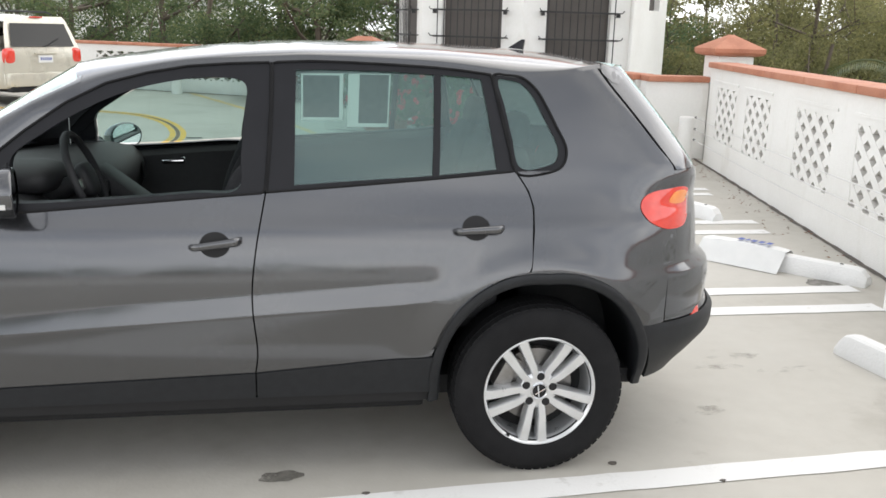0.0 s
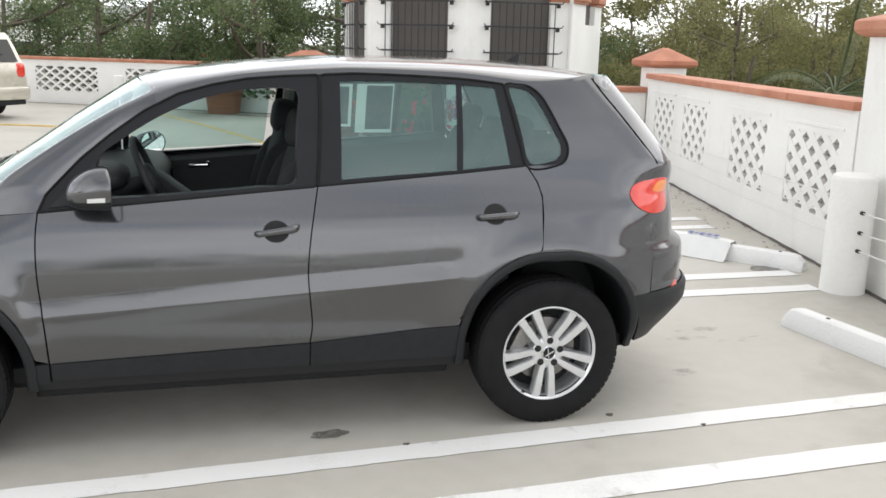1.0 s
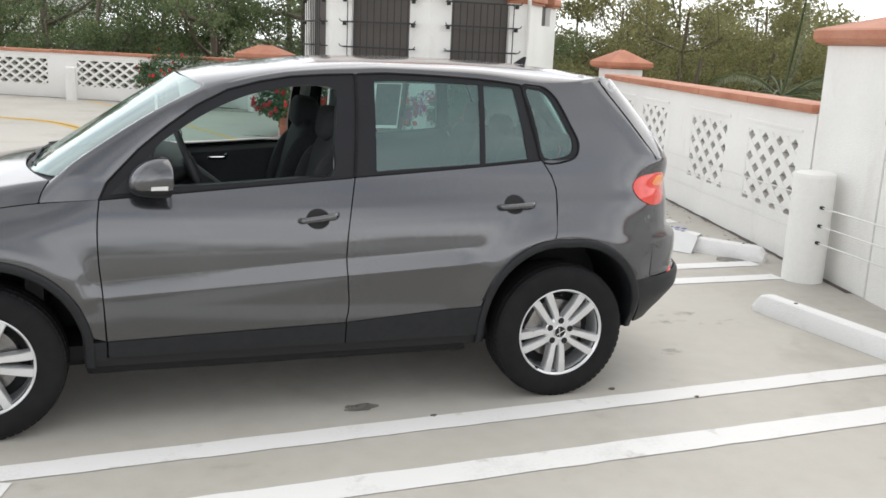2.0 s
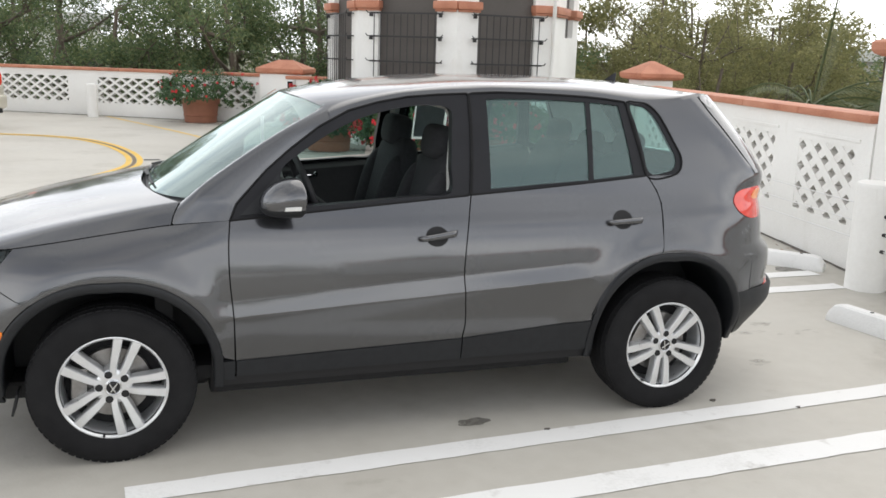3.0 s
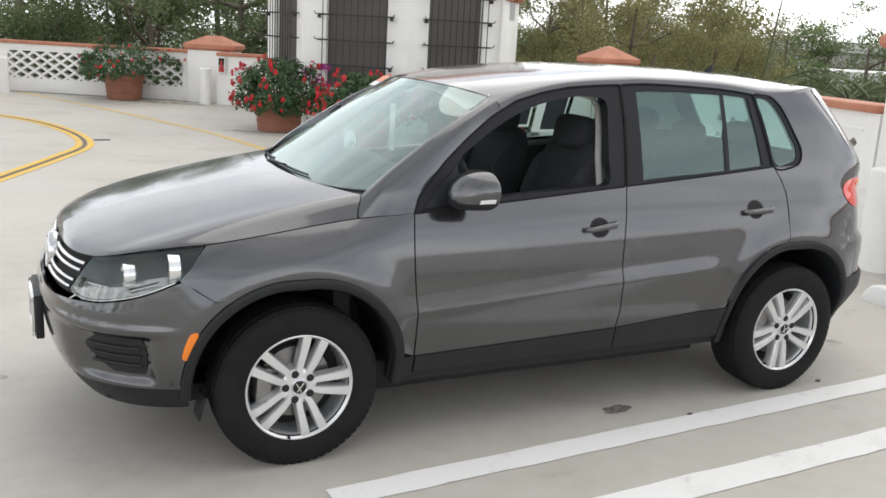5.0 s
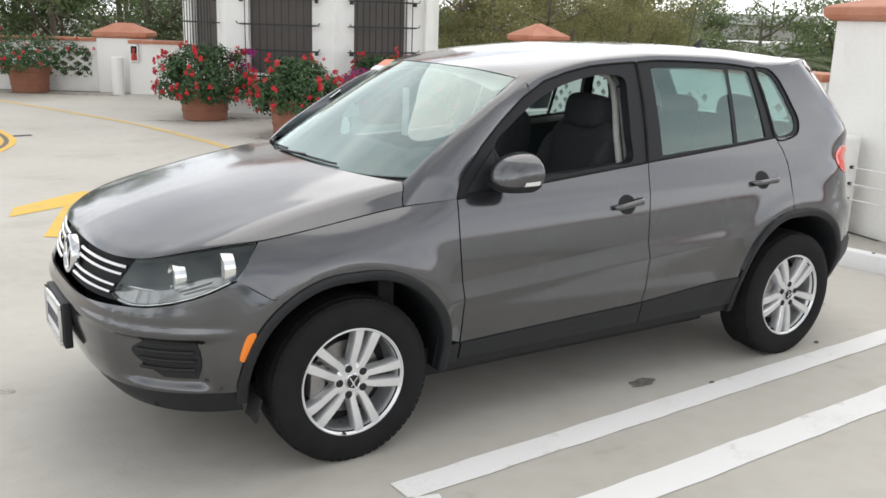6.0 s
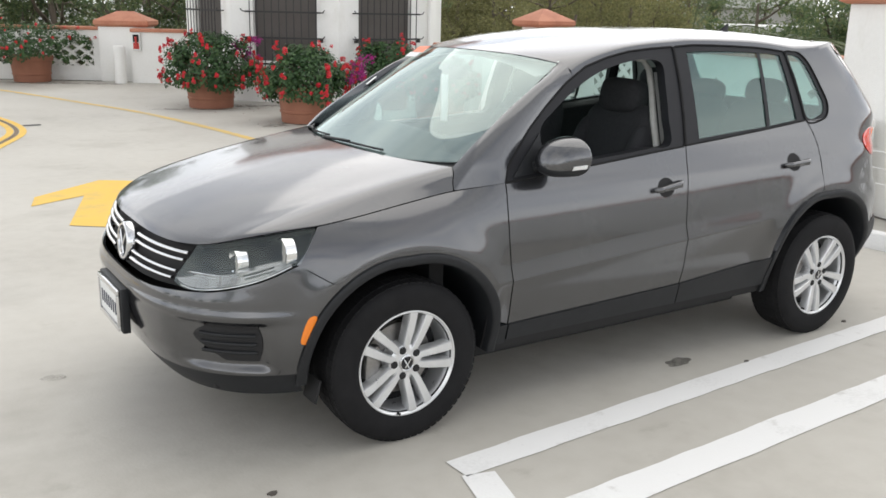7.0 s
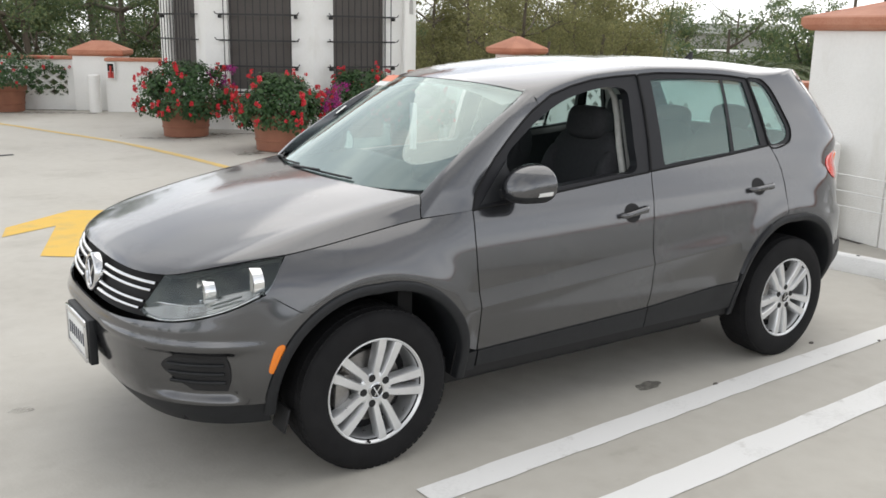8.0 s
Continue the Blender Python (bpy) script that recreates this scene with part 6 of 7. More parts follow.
part("dash_top", bm, dash_mat, dash, smooth=50)
bm = bmesh.new()
ellipsoid(bm, (-0.635, -0.36, 1.085), (0.13, 0.19, 0.06), 2.8)
part("instrument_hood", bm, dash_mat, dash, smooth=60)
bm = bmesh.new()
box(bm, (-0.70, -0.13, 0.70), (-0.385, 0.13, 1.03), 0.02)
box(bm, (-0.52, -0.11, 0.60), (-0.06, 0.11, 0.80), 0.03)
box(bm, (-0.26, -0.10, -0.09), (0.26, 0.10, 0.05), 0.03, Matrix.Translation((-0.26, 0, 0.885)) @ Matrix.Rotation(radians(38), 4, "Y"))
part("centre_stack", bm, dash_mat, dash, "black centre console stack")
for y in (-0.66, 0.66, -0.08, 0.08):
    bm = lathe([(0.0001, 0.0), (0.036, 0.0), (0.042, 0.006), (0.046, 0.0)], 24)
    bmesh.ops.transform(bm, matrix=Matrix.Translation(({-0.66: -0.50, 0.66: -0.36}.get(y, -0.383), y, 0.955)) @ Matrix.Rotation(radians(-90), 4, "Y"), verts=bm.verts[:])
    part("air_vent", bm, trim_black, dash, "round air vent")
sw = new("steering_wheel")
sw.parent = car
sw["label"] = "black three-spoke steering wheel"
sw.matrix_basis = Matrix.Translation((-0.418, -0.36, 1.072)) @ Matrix.Rotation(radians(-111), 4, "Y")
bm = bmesh.new()
tube(bm, [(0.185 * math.cos(a), 0.185 * math.sin(a), 0) for a in np.linspace(0, 2 * math.pi, 41)], 0.015, 10, caps=False)
part("wheel_ring", bm, dash_mat, sw, smooth=80)
bm = bmesh.new()
ellipsoid(bm, (0, 0, 0.0), (0.07, 0.075, 0.03), 3)
part("wheel_hub", bm, dash_mat, sw, smooth=60)
for a in (90, 270, 180):
    bm = bmesh.new()
    box(bm, (0.06, -0.02, -0.006), (0.18, 0.02, 0.006), 0.004, Matrix.Rotation(radians(a), 4, "Z"))
    part("wheel_spoke", bm, lamp_silver if a != 180 else dash_mat, sw)
bm = tube(bmesh.new(), [(0, 0, 0.02), (0, 0, 0.25)], [0.035, 0.05], 14)
part("steering_column", bm, dash_mat, sw, smooth=50)

# door trims, headliner, floor, belts
for side in (-1, 1):
    for x0, x1, nm in ((-0.79, 0.222, "front"), (0.232, 1.16, "rear")):
        rows = []
        for dz, dy in ((0.004, 0.014), (0.004, 0.022), (-0.004, 0.06), (-0.03, 0.085), (-0.15, 0.085), (-0.20, 0.11), (-0.26, 0.12), (-0.30, 0.09), (-0.62, 0.10)):
            row = []
            for x in np.linspace(x0, x1, 16):
                zb = Curve(*BELT)(x)
                row.append((x, side * (skin(x, zb) - dy), zb + dz))
            rows.append(row)
        bm = bmesh.new()
        grid_faces(bm, rows)
        bmesh.ops.recalc_face_normals(bm, faces=bm.faces[:])
        tr = part("door_trim", bm, dash_mat, car, "dark moulded door trim", smooth=40)
        bm = bmesh.new()
        xc, zc = (-0.28, 0.985) if nm == "front" else (0.72, 1.03)
        box(bm, (xc, side * (WZ(1.0) - 0.105) - 0.008, zc - 0.012), (xc + 0.11, side * (WZ(1.0) - 0.105) + 0.008, zc + 0.010), 0.006)
        bmesh.ops.create_cone(bm, cap_ends=True, segments=12, radius1=0.022, radius2=0.012, depth=0.012, matrix=Matrix.Translation((xc + 0.105, side * (WZ(1.0) - 0.105), zc + 0.010)) @ Matrix.Rotation(radians(90), 4, "X"))
        part("inner_handle", bm, chrome, tr, "chrome inner door handle")
    # dark shell behind the gaps
    rows = [[(x, side * (skin(x, z) - 0.03), z) for x in np.linspace(-0.90, 1.30, 30)] for z in np.linspace(0.30, 1.0, 10)]
    for r in rows:
        for i, (x, y, z) in enumerate(r):
            if math.hypot(x - AX, z - 0.335) < RA:
                r[i] = (x, side * 0.44, z)
    bm = bmesh.new()
    grid_faces(bm, rows)
    part("inner_shell", bm, under_black, car, smooth=0)
    # pale pillar trim and belt
    bm = bmesh.new()
    pts = [(0.140, 0.98), (0.158, 1.20), (0.178, 1.34), (0.184, 1.43), (0.16, 1.475), (0.08, 1.49), (-0.05, 1.482)]
    tube(bm, [(x + 0.066, side * (skin(x, z) - 0.145), z) for x, z in pts], [0.017, 0.017, 0.016, 0.015, 0.013, 0.011, 0.009], 8)
    part("pillar_trim", bm, liner_mat, car, "pale grey pillar trim", smooth=60)
    bm = bmesh.new()
    grid_faces(bm, [[(x + d, side * (skin(x, z) - 0.12), z) for d in (-0.022, 0.022)] for x, z in ((0.235, 0.75), (0.25, 1.1), (0.275, 1.42))])
    part("seat_belt", bm, material("grey_belt_web", (0.35, 0.35, 0.34), 0.8) if side < 0 else bpy.data.materials["grey_belt_web"], car, "grey seat belt")
    # trim inside the rear pillar and window frames
    bm = bmesh.new()
    rows = []
    for x in np.linspace(-0.30, 1.50, 24):
        z0 = top_line(x)
        rows.append([(x, side * (skin(x, z0) - 0.02), z0 - 0.012), (x, side * (skin(x, z0) - 0.055), z0 + 0.004), (x, side * (skin(x, z0) - 0.10), z0 + 0.03)])
    grid_faces(bm, rows)
    part("roof_trim", bm, liner_mat, car, "pale headliner edge")
    rows = coons([(1.38, 1.20), (1.36, 1.30), (1.25, 1.49)], [(1.84, 1.18), (1.66, 1.40), (1.54, 1.53)], [(1.38, 1.20), (1.84, 1.18)], [(1.25, 1.49), (1.54, 1.53)], 10, 10)
    bm = bmesh.new()
    grid_faces(bm, [[(x, side * (skin(x, z) - 0.03), z) for x, z in r] for r in rows])
    part("rear_pillar_trim", bm, liner_mat, car, "pale rear pillar trim")
rows = [[(x - 0.07 * (1 - sstep(-0.36, 0.3, x)), y, ZR(x) - 0.045 - 0.07 * (y / 0.56) ** 2) for y in np.linspace(-0.54, 0.54, 14)] for x in np.linspace(-0.40, 1.52, 16)]
bm = bmesh.new()
grid_faces(bm, rows)
part("headliner", bm, liner_mat, car, "pale grey headliner")
part("cabin_floor", boxes(((-1.0, -0.74, 0.30), (1.75, 0.74, 0.36)), bevel=0.0), under_black, car, smooth=0)
part("luggage_cover", boxes(((1.30, -0.60, 0.93), (1.90, 0.60, 0.95))), dash_mat, car, smooth=0)
for nm, lo, hi in (("floor_pan", (-0.90, -0.66, 0.195), (0.88, 0.66, 0.298)), ("subframe", (-1.75, -0.60, 0.22), (-0.901, 0.60, 0.30)), ("rear_subframe", (0.881, -0.60, 0.22), (1.72, 0.60, 0.30)),
                   ("radiator", (-2.0, -0.6, 0.27), (-1.76, 0.6, 0.62)), ("engine_block", (-1.75, -0.43, 0.301), (-0.92, 0.43, 0.88)), ("spare_wheel_well", (0.95, -0.43, 0.361), (1.85, 0.43, 0.60))):
    part(nm, boxes((lo, hi), bevel=0.02), under_black, car, smooth=0)
part("bulkhead", boxes(((-1.12, -0.72, 0.36), (-1.05, 0.72, 0.98))), under_black, car, smooth=0)
for x in (-AX, AX):
    part("axle", tube(bmesh.new(), [(x, -0.70, 0.334), (x, 0.70, 0.334)], 0.05, 10), under_black, car)
# rear view mirror, hanging tag, stickers
bm = bmesh.new()
ellipsoid(bm, (-0.530, 0.03, 1.395), (0.018, 0.12, 0.035), 3)
tube(bm, [(-0.54, 0.03, 1.41), (-0.56, 0.03, 1.43)], 0.012, 8)
part("inside_mirror", bm, trim_black, car, "black inside mirror", smooth=60)
tag_bm = bmesh.new()
box(tag_bm, (-0.0012, -0.022, 1.155), (0.0012, 0.022, 1.385), 0, Matrix.Translation((-0.565, 0.05, 0)) @ Matrix.Rotation(radians(13), 4, "Z"))
part("hanging_tag", tag_bm, white_card, car, "white paper tag hung from the mirror", smooth=0)


def on_screen(y0, y1, f0, f1, name, mat, label, lift=0.004):
    bm = bmesh.new()
    rows = []
    for f in np.linspace(f0, f1, 4):
        row = []
        for y in np.linspace(y0, y1, 5):
            p = on_glass(y, f, lift)
            i = 23 * f
            e = ws_mid[min(23, int(round(i)))]
            chord = ws_bot[-1] * (1 - f) + ws_top[-1] * f
            row.append(Vector((p.x + (e[0] - chord[0]) * (1 - (y / 0.7) ** 2), y, p.z + (e[2] - chord[2]) * (1 - (y / 0.7) ** 2) + 0.002)))
        rows.append(row)
    grid_faces(bm, rows)
    part(name, bm, mat, car, label, smooth=0)


on_screen(0.36, 0.52, 0.93, 0.985, "sticker", orange_card, "orange sticker at the top of the windscreen")
on_screen(0.38, 0.54, 0.86, 0.925, "sticker", white_card, "white sticker on the windscreen")
on_screen(0.56, 0.64, 0.50, 0.60, "sticker", white_card, "white sticker at the windscreen's edge")
# pale panels with grey fields, added for bright shapes in the far rear window
bm = bmesh.new()
panel_grey = textured("panel_grey", [(0.30, 0.34, 0.36), (0.38, 0.42, 0.44)], 30.0, (0.7, 0.8))
paper = material("thin_white_panel", (0.82, 0.83, 0.81), 0.8)
pn, pl = paper.node_tree.nodes, paper.node_tree.links
p_tr, p_mix = pn.new("ShaderNodeBsdfTranslucent"), pn.new("ShaderNodeMixShader")
p_tr.inputs["Color"].default_value = (0.80, 0.82, 0.80, 1)
p_mix.inputs["Fac"].default_value = 0.55
pl.new(pn["Principled BSDF"].outputs["BSDF"], p_mix.inputs[1])
pl.new(p_tr.outputs["BSDF"], p_mix.inputs[2])
pl.new(p_mix.outputs["Shader"], pn["Material Output"].inputs["Surface"])
grid_faces(bm, [[(x, skin(x, z) - 0.016, z) for x in (0.42, 0.63)] for z in (1.20, 1.30, 1.45)])
sheet = part("paper_sheet", bm, paper, car, "pale panel added inside the rear side window", smooth=0)
bm = bmesh.new()
grid_faces(bm, [[(x, skin(x, z) - 0.020, z) for x in (0.428, 0.612)] for z in (1.215, 1.30, 1.432)])
part("grey_field", bm, panel_grey, sheet, "grey field on the pale panel", smooth=0)
bm = bmesh.new()
grid_faces(bm, [[(x, skin(x, z) - 0.017, z) for x in (0.655, 0.87)] for z in (1.165, 1.30, 1.455)])
sheet = part("paper_sheet", bm, paper, car, "pale panel added inside the rear side window", smooth=0)
bm = bmesh.new()
grid_faces(bm, [[(x, skin(x, z) - 0.021, z) for x in (0.712, 0.862)] for z in (1.185, 1.30, 1.44)])
part("grey_field", bm, panel_grey, sheet, "grey field on the pale panel", smooth=0)


# ---- planters
def leaf_mat(name, colours, rough=0.5, trans=0.25):
    m = material(name, colours[0], rough)
    n, l = m.node_tree.nodes, m.node_tree.links
    b = n["Principled BSDF"]
    g = n.new("ShaderNodeNewGeometry")
    ramp = n.new("ShaderNodeValToRGB")
    el = ramp.color_ramp.elements
    while len(el) < len(colours):
        el.new(0.5)
    for i, c in enumerate(colours):
        el[i].position, el[i].color = i / (len(colours) - 1), (*c, 1)
    l.new(g.outputs["Random Per Island"], ramp.inputs["Fac"])
    l.new(ramp.outputs["Color"], b.inputs["Base Color"])
    t, mix = n.new("ShaderNodeBsdfTranslucent"), n.new("ShaderNodeMixShader")
    l.new(ramp.outputs["Color"], t.inputs["Color"])
    mix.inputs["Fac"].default_value = trans
    l.new(b.outputs["BSDF"], mix.inputs[1])
    l.new(t.outputs["BSDF"], mix.inputs[2])
    l.new(mix.outputs["Shader"], n["Material Output"].inputs["Surface"])
    return m


geranium_leaf = leaf_mat("geranium_leaf", [(0.024, 0.062, 0.020), (0.042, 0.10, 0.03), (0.075, 0.145, 0.045)])
geranium_red = leaf_mat("geranium_petal", [(0.50, 0.014, 0.022), (0.72, 0.035, 0.045), (0.62, 0.03, 0.06)], 0.5, 0.2)
magenta_petal = leaf_mat("magenta_bract", [(0.30, 0.012, 0.16), (0.42, 0.03, 0.26), (0.36, 0.02, 0.20)], 0.5, 0.2)
tree_leaf_a = leaf_mat("dark_tree_leaf", [(0.075, 0.118, 0.058), (0.135, 0.19, 0.085), (0.23, 0.26, 0.115)], 0.6, 0.5)
tree_leaf_b = leaf_mat("olive_tree_leaf", [(0.14, 0.148, 0.062), (0.22, 0.22, 0.096), (0.32, 0.30, 0.135)], 0.6, 0.55)
palm_leaf = leaf_mat("palm_leaflet", [(0.05, 0.08, 0.025), (0.085, 0.115, 0.04), (0.14, 0.15, 0.06)], 0.6)
bark = textured("brown_bark", [(0.085, 0.068, 0.052), (0.16, 0.13, 0.10)], 6.0, (0.8, 0.95), 0.5, 25, stretch=(1, 1, 0.25))
soil = textured("potting_soil", [(0.03, 0.022, 0.016), (0.06, 0.045, 0.032)], 20.0, (0.9, 1.0), 0.5, 60)


class Quads:
    """Gathers loose small faces and builds them in one go."""

    def __init__(self):
        self.v, self.f = [], []

    def leaf(self, p, normal, along, length, width, fold=0.15):
        a = along - normal * along.dot(normal)
        a = a.normalized() if a.length > 1e-4 else normal.orthogonal().normalized()
        s = normal.cross(a)
        k = len(self.v)
        self.v += [tuple(p), tuple(p + a * length * 0.5 + s * width * 0.5 + normal * fold * width), tuple(p + a * length), tuple(p + a * length * 0.5 - s * width * 0.5 + normal * fold * width)]
        self.f += [(k, k + 1, k + 2), (k, k + 2, k + 3)]

    def build(self, name, mat, parent=None, label=""):
        me = bpy.data.meshes.new(name)
        me.from_pydata(self.v, [], self.f)
        me.materials.append(mat)
        o = new(name, me)
        o.parent = parent
        if label:
            o["label"] = label
        return o


def rand_dir(r):
    z = r.uniform(-1, 1)
    a = r.uniform(0, 2 * math.pi)
    s = math.sqrt(1 - z * z)
    return Vector((s * math.cos(a), s * math.sin(a), z))


def planter(x, y, seed, spread, height, label, magenta=None, blooms=70, turn=0.0, droop=0.34, sx=1.0, clump_count=150):
    r = random.Random(seed)
    root = thing("planter", label, "planter", (x, y, 0), turn, "terracotta planters")
    prof = [(0.0001, 0.0), (0.34, 0.0), (0.355, 0.01), (0.362, 0.14), (0.376, 0.15), (0.378, 0.175), (0.368, 0.185), (0.40, 0.41), (0.418, 0.42), (0.432, 0.44), (0.435, 0.51), (0.425, 0.525), (0.40, 0.528), (0.392, 0.50)]
    bm = lathe(prof, 48)
    bmesh.ops.recalc_face_normals(bm, faces=bm.faces[:])
    part("pot", bm, pot_clay, root, "round banded terracotta pot", smooth=35)
    part("soil", lathe([(0.0001, 0.485), (0.395, 0.48)], 24), soil, root)
    bush = new("bush")
    bush.parent = root
    # stems
    bm = bmesh.new()
    tips = []
    for k in range(26):
        a, f = r.uniform(0, 2 * math.pi), math.sqrt(r.random())
        q = Vector((spread * 0.8 * f * math.cos(a) * sx, spread * 0.8 * f * math.sin(a), 0.52 + (height - 0.6) * (1 - f * f * 0.7) * r.uniform(0.7, 1)))
        p0 = Vector((0.25 * f * math.cos(a), 0.25 * f * math.sin(a), 0.48))
        tube(bm, [p0, p0.lerp(q, 0.5) + Vector((0, 0, 0.06)), q], [0.008, 0.006, 0.003], 5)
        tips.append(q)
    part("stems", bm, bark, bush)
    # clumps of leaves
    clumps = []
    for k in range(clump_count):
        a, v = r.uniform(0, 2 * math.pi), r.random()
        rad = spread * (0.55 + 0.45 * r.random() ** 0.5)
        zz = 0.46 + (height - 0.5) * v
        ring = math.sqrt(max(0.05, 1 - ((v - 0.30) / 0.74) ** 2))
        wob = 1 + 0.14 * math.sin(3 * a + seed) + 0.1 * math.sin(5 * a + 2 * seed)
        clumps.append(Vector((rad * ring * wob * math.cos(a) * sx, rad * ring * wob * math.sin(a), zz - droop * max(0, ring - 0.55) * r.random() ** 0.6)))
    q = Quads()
    for c in clumps:
        for k in range(42):
            d = rand_dir(r)
            p = c + d * r.random() ** 0.5 * 0.12
            n = (d + (c - Vector((0, 0, 0.5))).normalized() * 0.9 + Vector((0, 0, 0.6))).normalized()
            s = r.uniform(0.032, 0.062)
            q.leaf(p, n, rand_dir(r), s, s * 0.95, 0.12)
    tagged(q.build("leaves", geranium_leaf, bush, "dense small green leaves"), kind="stuff")
    # flower heads, each a cluster of petals
    outer = sorted(clumps, key=lambda c: -(c.x ** 2 + c.y ** 2 + (c.z - 0.6) ** 2))
    for k in range(blooms):
        c = r.choice(outer[:95])
        out = (c - Vector((0, 0, 0.45))).normalized()
        h = c + out * r.uniform(0.08, 0.14) + Vector((0, 0, r.uniform(-0.03, 0.05)))
        q = Quads()
        rr = r.uniform(0.018, 0.034)
        for j in range(16):
            d = (rand_dir(r) + out * 0.6).normalized()
            q.leaf(h + d * rr * 0.7, d, rand_dir(r), rr * 1.0, rr * 0.95, 0.1)
        q.build("flower", geranium_red, bush)
    if magenta:
        mx, my, mz, mr = magenta
        q = Quads()
        bm = bmesh.new()
        for k in range(16):
            e = Vector((mx, my, mz)) + Vector((r.uniform(-1, 1), r.uniform(-0.6, 0.6), r.uniform(-0.7, 0.8))) * mr
            tube(bm, [Vector((mx * 0.3, my * 0.3, 0.55)), Vector((mx * 0.7, my * 0.7, mz + 0.05)), e], [0.005, 0.004, 0.002], 4)
            for j in range(40):
                p = e + rand_dir(r) * r.random() * 0.075
                s = r.uniform(0.022, 0.036)
                q.leaf(p, rand_dir(r), rand_dir(r), s, s * 0.8, 0.2)
        part("magenta_stems", bm, bark, bush)
        tagged(q.build("magenta_sprays", magenta_petal, bush, "magenta bougainvillea sprays"), kind="stuff")
    return root


planter(1.93, 10.95, 3, 0.75, 1.17, "round terracotta pot full of red geraniums with magenta sprays", (0.60, -0.12, 0.95, 0.24), 330, clump_count=190)
planter(2.56, 8.62, 5, 0.64, 1.08, "round terracotta pot of red geraniums with magenta bougainvillea", (0.64, -0.36, 0.76, 0.24), 210, clump_count=170)
planter(0.14, 16.75, 8, 1.02, 1.16, "terracotta pot with sprawling red-flowered shrub by the parapet", None, 55, 0.0, 0.0, 1.0, 130)
planter(4.55, 9.75, 11, 0.62, 1.08, "terracotta pot of red geraniums at the tower's foot", None, 130)
planter(4.50, 8.0, 14, 0.50, 0.95, "terracotta pot of red geraniums beside the short wall", None, 90)


# ---- trees beyond the parapets
def tree(name, x, y, base, height, spread, seed, mat, label, leaf=(0.10, 0.16), clumps=70, low=0.25, per=60, clump_r=0.55, thin=0.5, trunk=0.16):
    r = random.Random(seed)
    root = thing(name, label, "tree", (x, y, base), r.uniform(0, 360), "trees beyond the wall")
    bm = bmesh.new()
    lean = Vector((r.uniform(-0.5, 0.5), r.uniform(-0.5, 0.5), 0))
    top = Vector((lean.x, lean.y, height * 0.82))
    trunk_pts = [Vector((0, 0, 0)).lerp(top, t) + Vector((0.12 * math.sin(3 * t + seed), 0.12 * math.cos(2.3 * t + seed), 0)) for t in np.linspace(0, 1, 9)]
    tube(bm, trunk_pts, [trunk * (1 - 0.85 * t) + 0.02 for t in np.linspace(0, 1, 9)], 9)
    ends = []
    for k in range(16):
        t = r.uniform(low, 0.95)
        p0 = trunk_pts[min(8, int(t * 8))]
        a = r.uniform(0, 2 * math.pi)
        reach = spread * r.uniform(0.45, 1.0) * (1.0 - 0.45 * max(0, t - 0.5))
        e = p0 + Vector((reach * math.cos(a), reach * math.sin(a), reach * r.uniform(0.25, 0.75)))
        m1 = p0.lerp(e, 0.5) + Vector((r.uniform(-0.2, 0.2), r.uniform(-0.2, 0.2), -0.1 * reach))
        tube(bm, [p0, m1, e], [trunk * 0.42, trunk * 0.25, 0.015], 6)
        ends.append((p0, m1, e))
        for j in range(3):
            b = m1.lerp(e, r.random())
            e2 = b + rand_dir(r) * spread * 0.3 + Vector((0, 0, 0.1 * spread))
            tube(bm, [b, b.lerp(e2, 0.5) + rand_dir(r) * 0.08, e2], [trunk * 0.15, trunk * 0.1, 0.008], 4)
            ends.append((b, b.lerp(e2, 0.5), e2))
    part("trunk", bm, bark, root, "brown trunk with forking limbs", smooth=60)
    q = Quads()
    for k in range(clumps):
        p0, m1, e = r.choice(ends)
        c = (m1.lerp(e, r.uniform(0.2, 1.15))) + rand_dir(r) * spread * 0.12
        cr = clump_r * r.uniform(0.55, 1.2)
        up = Vector((0, 0, 1))
        for j in range(per):
            d = rand_dir(r)
            d.z *= thin
            p = c + d * cr * r.random() ** 0.4
            n = (up * 0.7 + rand_dir(r)).normalized()
            s = r.uniform(*leaf)
            q.leaf(p, n, rand_dir(r) + Vector((0, 0, -0.25)), s, s * 0.42, 0.1)
    tagged(q.build("crown", mat, root, "uneven crown of small leaves with gaps"), kind="stuff")
    return root


prng = random.Random(77)
# a dense dark row behind the long parapet
for k, (s, d, h, sp) in enumerate(((-17.5, 3.5, 9.0, 2.8), (-14.2, 4.4, 9.5, 3.0), (-11.0, 3.2, 8.8, 2.8), (-8.6, 4.8, 10.0, 3.0), (-6.4, 3.0, 8.6, 2.6), (-4.3, 4.6, 9.4, 2.9), (-2.3, 3.2, 8.8, 2.6), (-0.4, 4.4, 9.2, 2.8), (1.6, 3.4, 8.6, 2.6), (3.6, 4.6, 9.0, 2.6), (-13.0, 8.5, 11.0, 3.4), (-7.5, 8.8, 11.5, 3.4), (-2.5, 8.4, 11.0, 3.4), (2.6, 8.8, 10.5, 3.2))):
    q = W0 + WD * s + np.array((-WD[1], WD[0])) * d
    tree("broadleaf_tree", q[0], q[1], -4.5, h, sp, 100 + k, tree_leaf_a, "dark green broadleaf tree behind the long parapet", (0.07, 0.13), 92, 0.3, 175, 0.70, 0.6)
